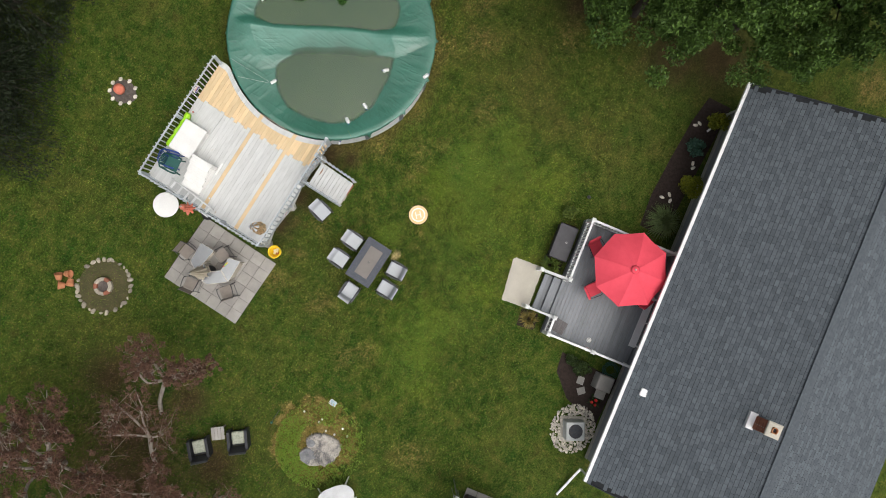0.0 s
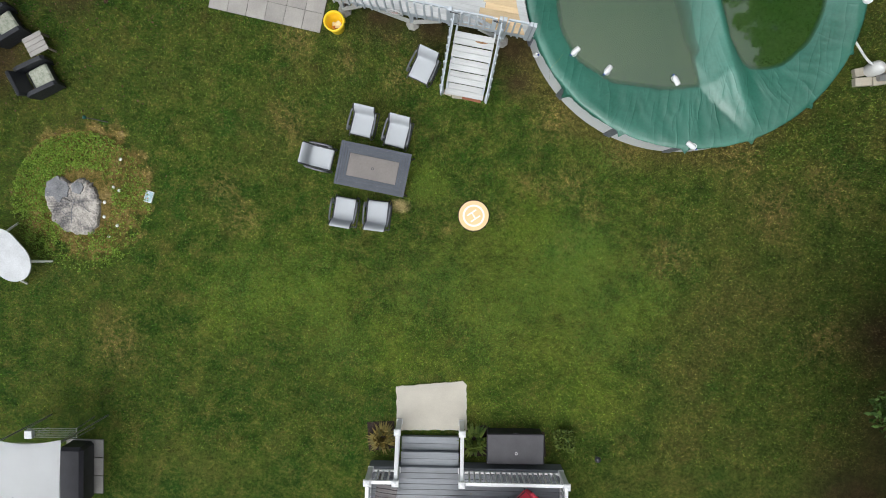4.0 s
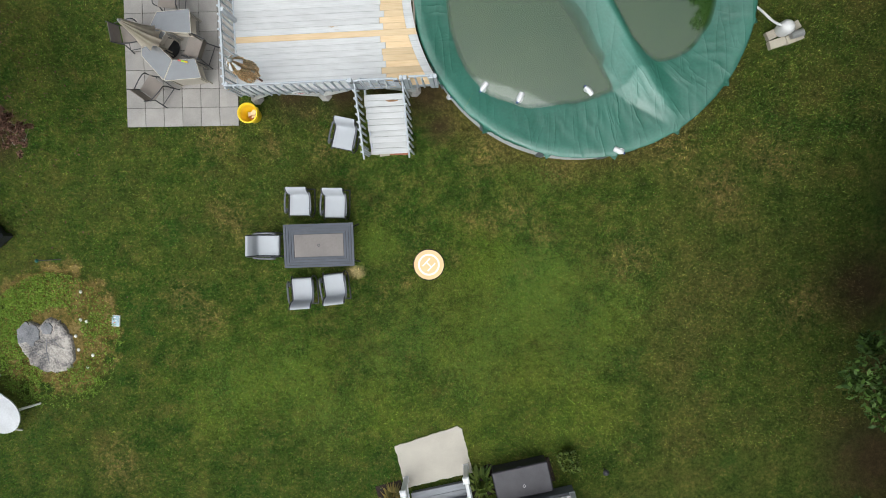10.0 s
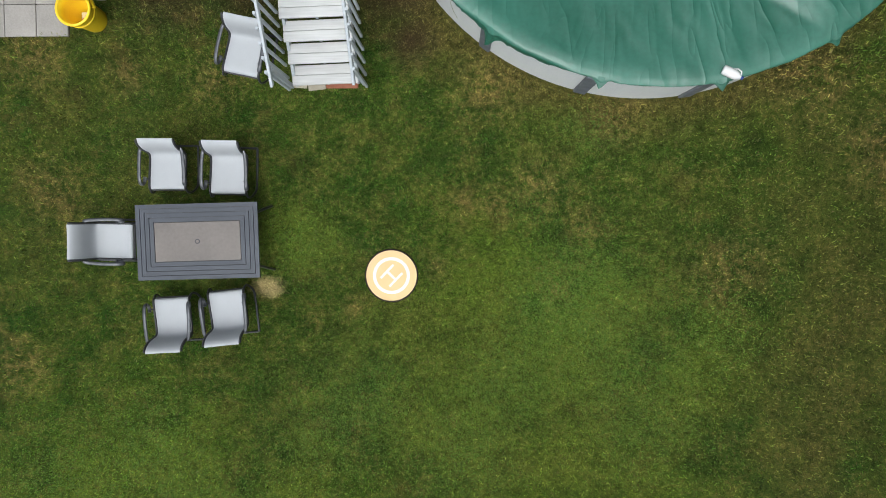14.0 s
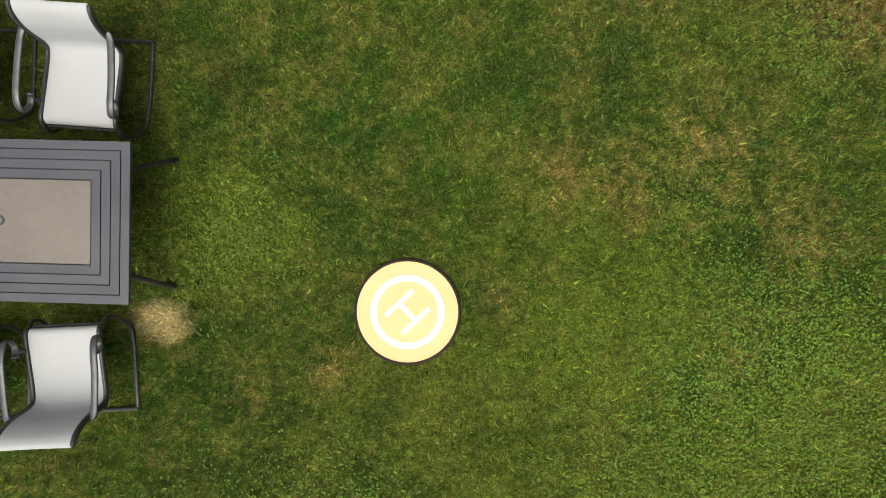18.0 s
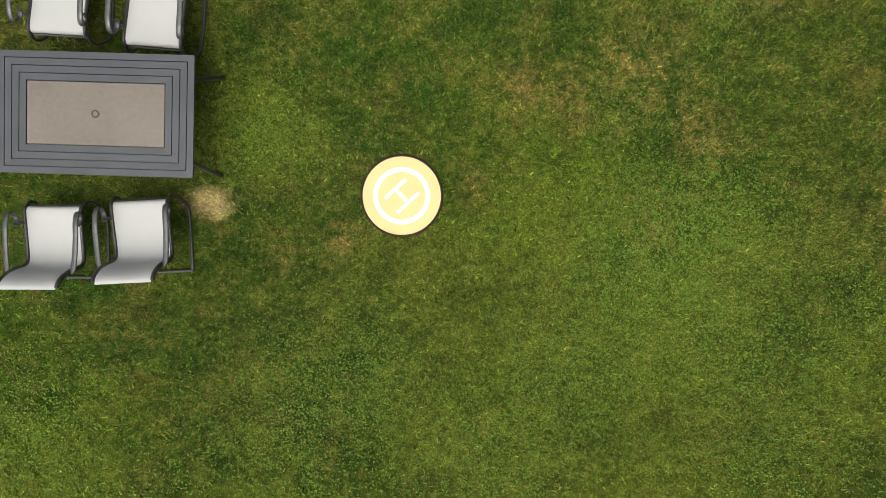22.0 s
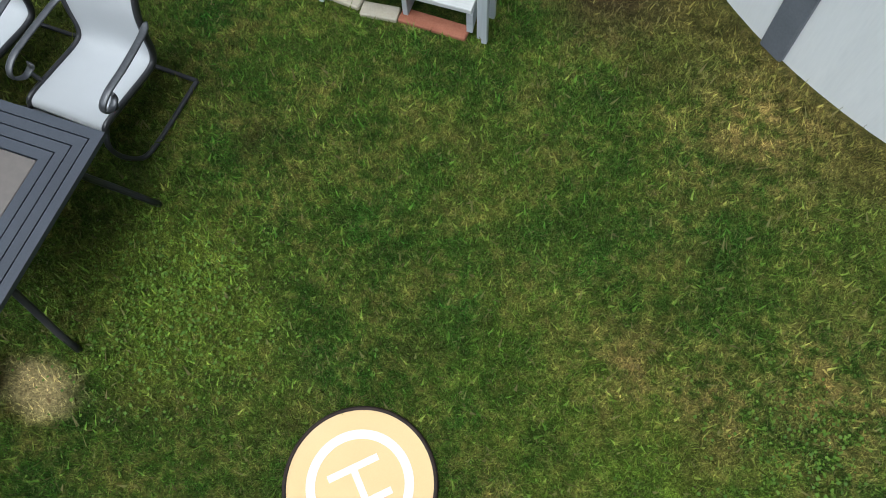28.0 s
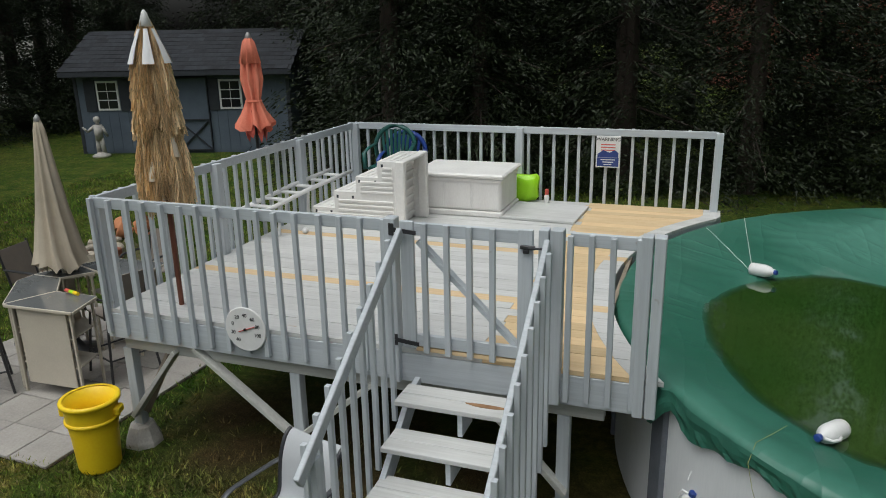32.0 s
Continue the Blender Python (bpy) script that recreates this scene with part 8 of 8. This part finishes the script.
GREEN = "broad-leaved green tree overhanging the lawn's edge"
broads = [broad_tree(7.5, 2.7, 21, "broad", "bark_dark", 0.05, 330, 0.33, GREEN, "tree"), broad_tree(8.5, 3.0, 22, "broad", "bark_dark", 0.052, 330, 0.36, GREEN, "tree")]
for i, (x, y, s) in enumerate(((11.3, -3.0, 1.25), (12.7, -6.4, 1.1), (12.8, 0.4, 0.95), (15.2, -3.4, 1.6), (16.0, -8.0, 1.6), (14.2, 4.4, 1.0), (16.8, 1.0, 1.7), (13.4, 8.5, 1.3), (15.8, 5.0, 1.5), (18.2, -12.5, 1.1))):
    if i > 1:
        # height added past x = 15 to block sky and shade the lawn's edge
        copy_thing(broads[i % 2], pose(x, y, 0, 0, 0, 63 * i) @ Matrix.Diagonal((s, s, s * (1.7 if x > 15 else 1.4), 1)))
TALL = "very tall broad-leaved tree behind the pool"
for i, (x, y) in enumerate(((13.5, 12.8), (12.6, 17.0), (17.0, 9.5))):
    tt = copy_thing(broads[i % 2], pose(x, y, 0, 0, 0, 50 * i) @ Matrix.Diagonal((1.5, 1.5, 2.9, 1)))
    tagged(tt, TALL, "tree")
broads[0].matrix_basis = pose(11.3, -3.0, 0) @ Matrix.Diagonal((1.25, 1.25, 1.7, 1))
broads[1].matrix_basis = pose(13.0, -6.7, 0, 0, 0, 200) @ Matrix.Diagonal((1.1, 1.1, 1.6, 1))
PLUM = "purple-leaved plum tree with thin foliage and a pale leaning trunk"


def plum_tree(base, fork, lumps, seed, leaf_n, girth=0.075):
    """A leaning trunk that forks into limbs, each ending in a thin lump of twigs and leaves (x, y, z, radius)."""
    g = np.random.default_rng(seed)
    t = thing("tree", pose(*base, 0), PLUM, "tree", "purple plum trees")
    o = Vector((*base, 0))
    f = Vector(fork) - o
    bm = bmesh.new()
    bend = f * 0.5 + Vector((g.normal(0, 0.12), g.normal(0, 0.12), 0.15))
    tube(ease([(0, 0, -0.1), bend * 0.55, bend, f], 3), girth, 8, bm)
    centres, radii = [], []
    for x, y, z, r in lumps:
        e = Vector((x, y, z)) - o
        mid = f.lerp(e, 0.5) + Vector((g.normal(0, 0.12), g.normal(0, 0.12), 0.12))
        tube(ease([f, mid, e], 3), girth * 0.5, 6, bm)
        for k in range(8):
            d = Vector(g.normal(size=3)).normalized()
            q = e + Vector((d.x * r, d.y * r, abs(d.z) * r * 0.45))
            rod(mid.lerp(e, g.uniform(0.3, 1.0)), q, girth * 0.11, 0.005, 5, bm)
            for j in range(5):
                w = g.normal(size=3) * np.array([r * 0.34, r * 0.34, r * 0.2])
                p = e.lerp(q, g.uniform(0.35, 1.1)) + Vector(w)
                if j < 2:
                    rod(q if j else e.lerp(q, 0.6), p, 0.006, 0.003, 4, bm)
                centres.append((p.x, p.y, max(p.z, 0.3)))
                radii.append(r * g.uniform(0.12, 0.28))
    part("trunk", bm, "bark_pale", t, "pale bare trunk and branches")
    piece("crown", tri_mesh("crown", leaves(np.array(centres), np.array(radii), leaf_n * 2, 0.042, g, 1.6, 0.2, 0.6), M["plum"], 4), t, Matrix())
    return t


plum_tree((-11.6, 4.25), (-9.8, 4.4, 2.1), ((-9.05, 5.45, 3.2, 0.55), (-9.4, 4.75, 3.2, 0.6), (-8.75, 3.75, 3.1, 0.6), (-9.1, 4.1, 3.3, 0.5), (-9.75, 5.3, 2.9, 0.45), (-8.5, 3.4, 2.8, 0.4)), 31, 26)
plum_tree((-13.4, 3.3), (-11.9, 3.85, 1.7), ((-10.8, 4.5, 2.6, 0.7), (-11.3, 3.4, 2.5, 0.7), (-11.2, 5.3, 2.7, 0.7), (-12.1, 4.7, 2.6, 0.8)), 32, 14)
plum_tree((-15.0, 6.3), (-14.3, 6.2, 1.9), ((-12.35, 6.9, 3.6, 0.8), (-12.9, 6.1, 4.0, 0.8), (-13.8, 6.9, 4.1, 0.9), (-13.8, 5.3, 4.0, 0.9), (-13.4, 4.3, 3.2, 0.7), (-14.9, 5.6, 4.2, 0.9), (-13.2, 7.7, 3.4, 0.8), (-14.6, 7.7, 3.6, 0.8)), 33, 46, 0.11)
plum_tree((-14.3, 2.4), (-13.5, 2.7, 1.8), ((-12.8, 2.9, 2.9, 0.7), (-13.4, 3.6, 3.2, 0.8), (-13.7, 2.2, 3.0, 0.8), (-12.9, 2.1, 2.6, 0.5)), 34, 36)
plum_tree((-13.2, 0.9), (-12.5, 0.5, 1.2), ((-12.5, 0.3, 1.9, 0.6), (-13.0, 0.8, 2.1, 0.6), (-12.9, -0.3, 1.8, 0.5)), 35, 10, 0.05)
plum_tree((-16.4, 3.7), (-15.8, 3.9, 2.0), ((-15.2, 3.6, 3.6, 0.9), (-15.9, 4.7, 3.8, 0.9), (-16.7, 3.5, 3.7, 1.0), (-15.6, 2.6, 3.3, 0.8)), 36, 46, 0.1)
plum_tree((-17.4, 6.8), (-17.0, 6.9, 2.0), ((-16.3, 6.9, 3.8, 0.9), (-17.3, 7.8, 3.8, 1.0), (-17.6, 6.2, 3.6, 0.9), (-16.4, 5.7, 3.4, 0.8), (-16.0, 8.3, 3.2, 0.8)), 37, 46, 0.1)
plum_tree((-15.9, -0.6), (-15.4, -0.3, 1.7), ((-14.7, -0.1, 2.9, 0.8), (-15.3, 0.8, 3.1, 0.8), (-15.9, -1.1, 2.9, 0.9), (-14.6, 1.3, 2.7, 0.6)), 38, 40, 0.09)

# undergrowth at the foot of the conifers, leaf litter under the plums
g = np.random.default_rng(8)
c = np.column_stack([g.uniform(-10.0, 16, 420), g.uniform(15.4, 17.2, 420), g.uniform(0.05, 0.5, 420)])
c[:, 1] += 0.9 * np.sin(c[:, 0] * 0.7)
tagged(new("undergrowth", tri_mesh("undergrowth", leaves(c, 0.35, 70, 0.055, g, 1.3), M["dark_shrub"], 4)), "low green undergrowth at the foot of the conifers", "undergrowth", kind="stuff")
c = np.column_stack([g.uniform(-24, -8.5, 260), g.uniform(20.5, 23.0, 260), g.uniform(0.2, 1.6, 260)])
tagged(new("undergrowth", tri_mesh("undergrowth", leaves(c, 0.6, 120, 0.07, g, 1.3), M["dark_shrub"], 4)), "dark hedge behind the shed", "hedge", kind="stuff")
n = 9000
p = np.column_stack([g.normal(-14.3, 2.4, n), g.normal(4.2, 2.4, n), g.uniform(0.01, 0.05, n)])
tagged(new("fallen_leaves", tri_mesh("fallen_leaves", leaves(p, 0.05, 1, 0.04, g, 1.3), M["plum"], 4)), "fallen purple-brown leaves on the lawn", "leaves", kind="stuff")

# neighbouring houses glimpsed between the trees
for x, y, w, material, lab in ((6.5, 42.0, 9.0, "far_brick", "brick house half hidden behind the conifers"), (-34.0, 27.0, 9.0, "far_wall", "pale house beyond the shed, half hidden by trees")):
    nh = thing("neighbour_house", pose(x, y, 0, 0, 0, 20), lab, "house")
    part("wall", box(-w / 2, 0, 0, w / 2, 7, 5.4), material, nh)
    bm = prism([(-0.5, 5.3), (7.5, 5.3), (3.5, 8.2)], -w / 2 - 0.4, w / 2 + 0.4, m=Matrix(((0, 0, 1, 0), (1, 0, 0, 0), (0, 1, 0, 0), (0, 0, 0, 1))))
    part("roof", bm, "shingle", nh)
    for k in range(3):
        for z in (0.9, 3.3):
            wd = part("window", box(-w / 2 + 1.2 + 2.7 * k, -0.06, z, -w / 2 + 2.3 + 2.7 * k, 0.0, z + 1.5, 0.01), "white", nh)
            part("pane", box(-w / 2 + 1.3 + 2.7 * k, -0.075, z + 0.1, -w / 2 + 2.2 + 2.7 * k, -0.06, z + 1.4), "dark_glass", wd)
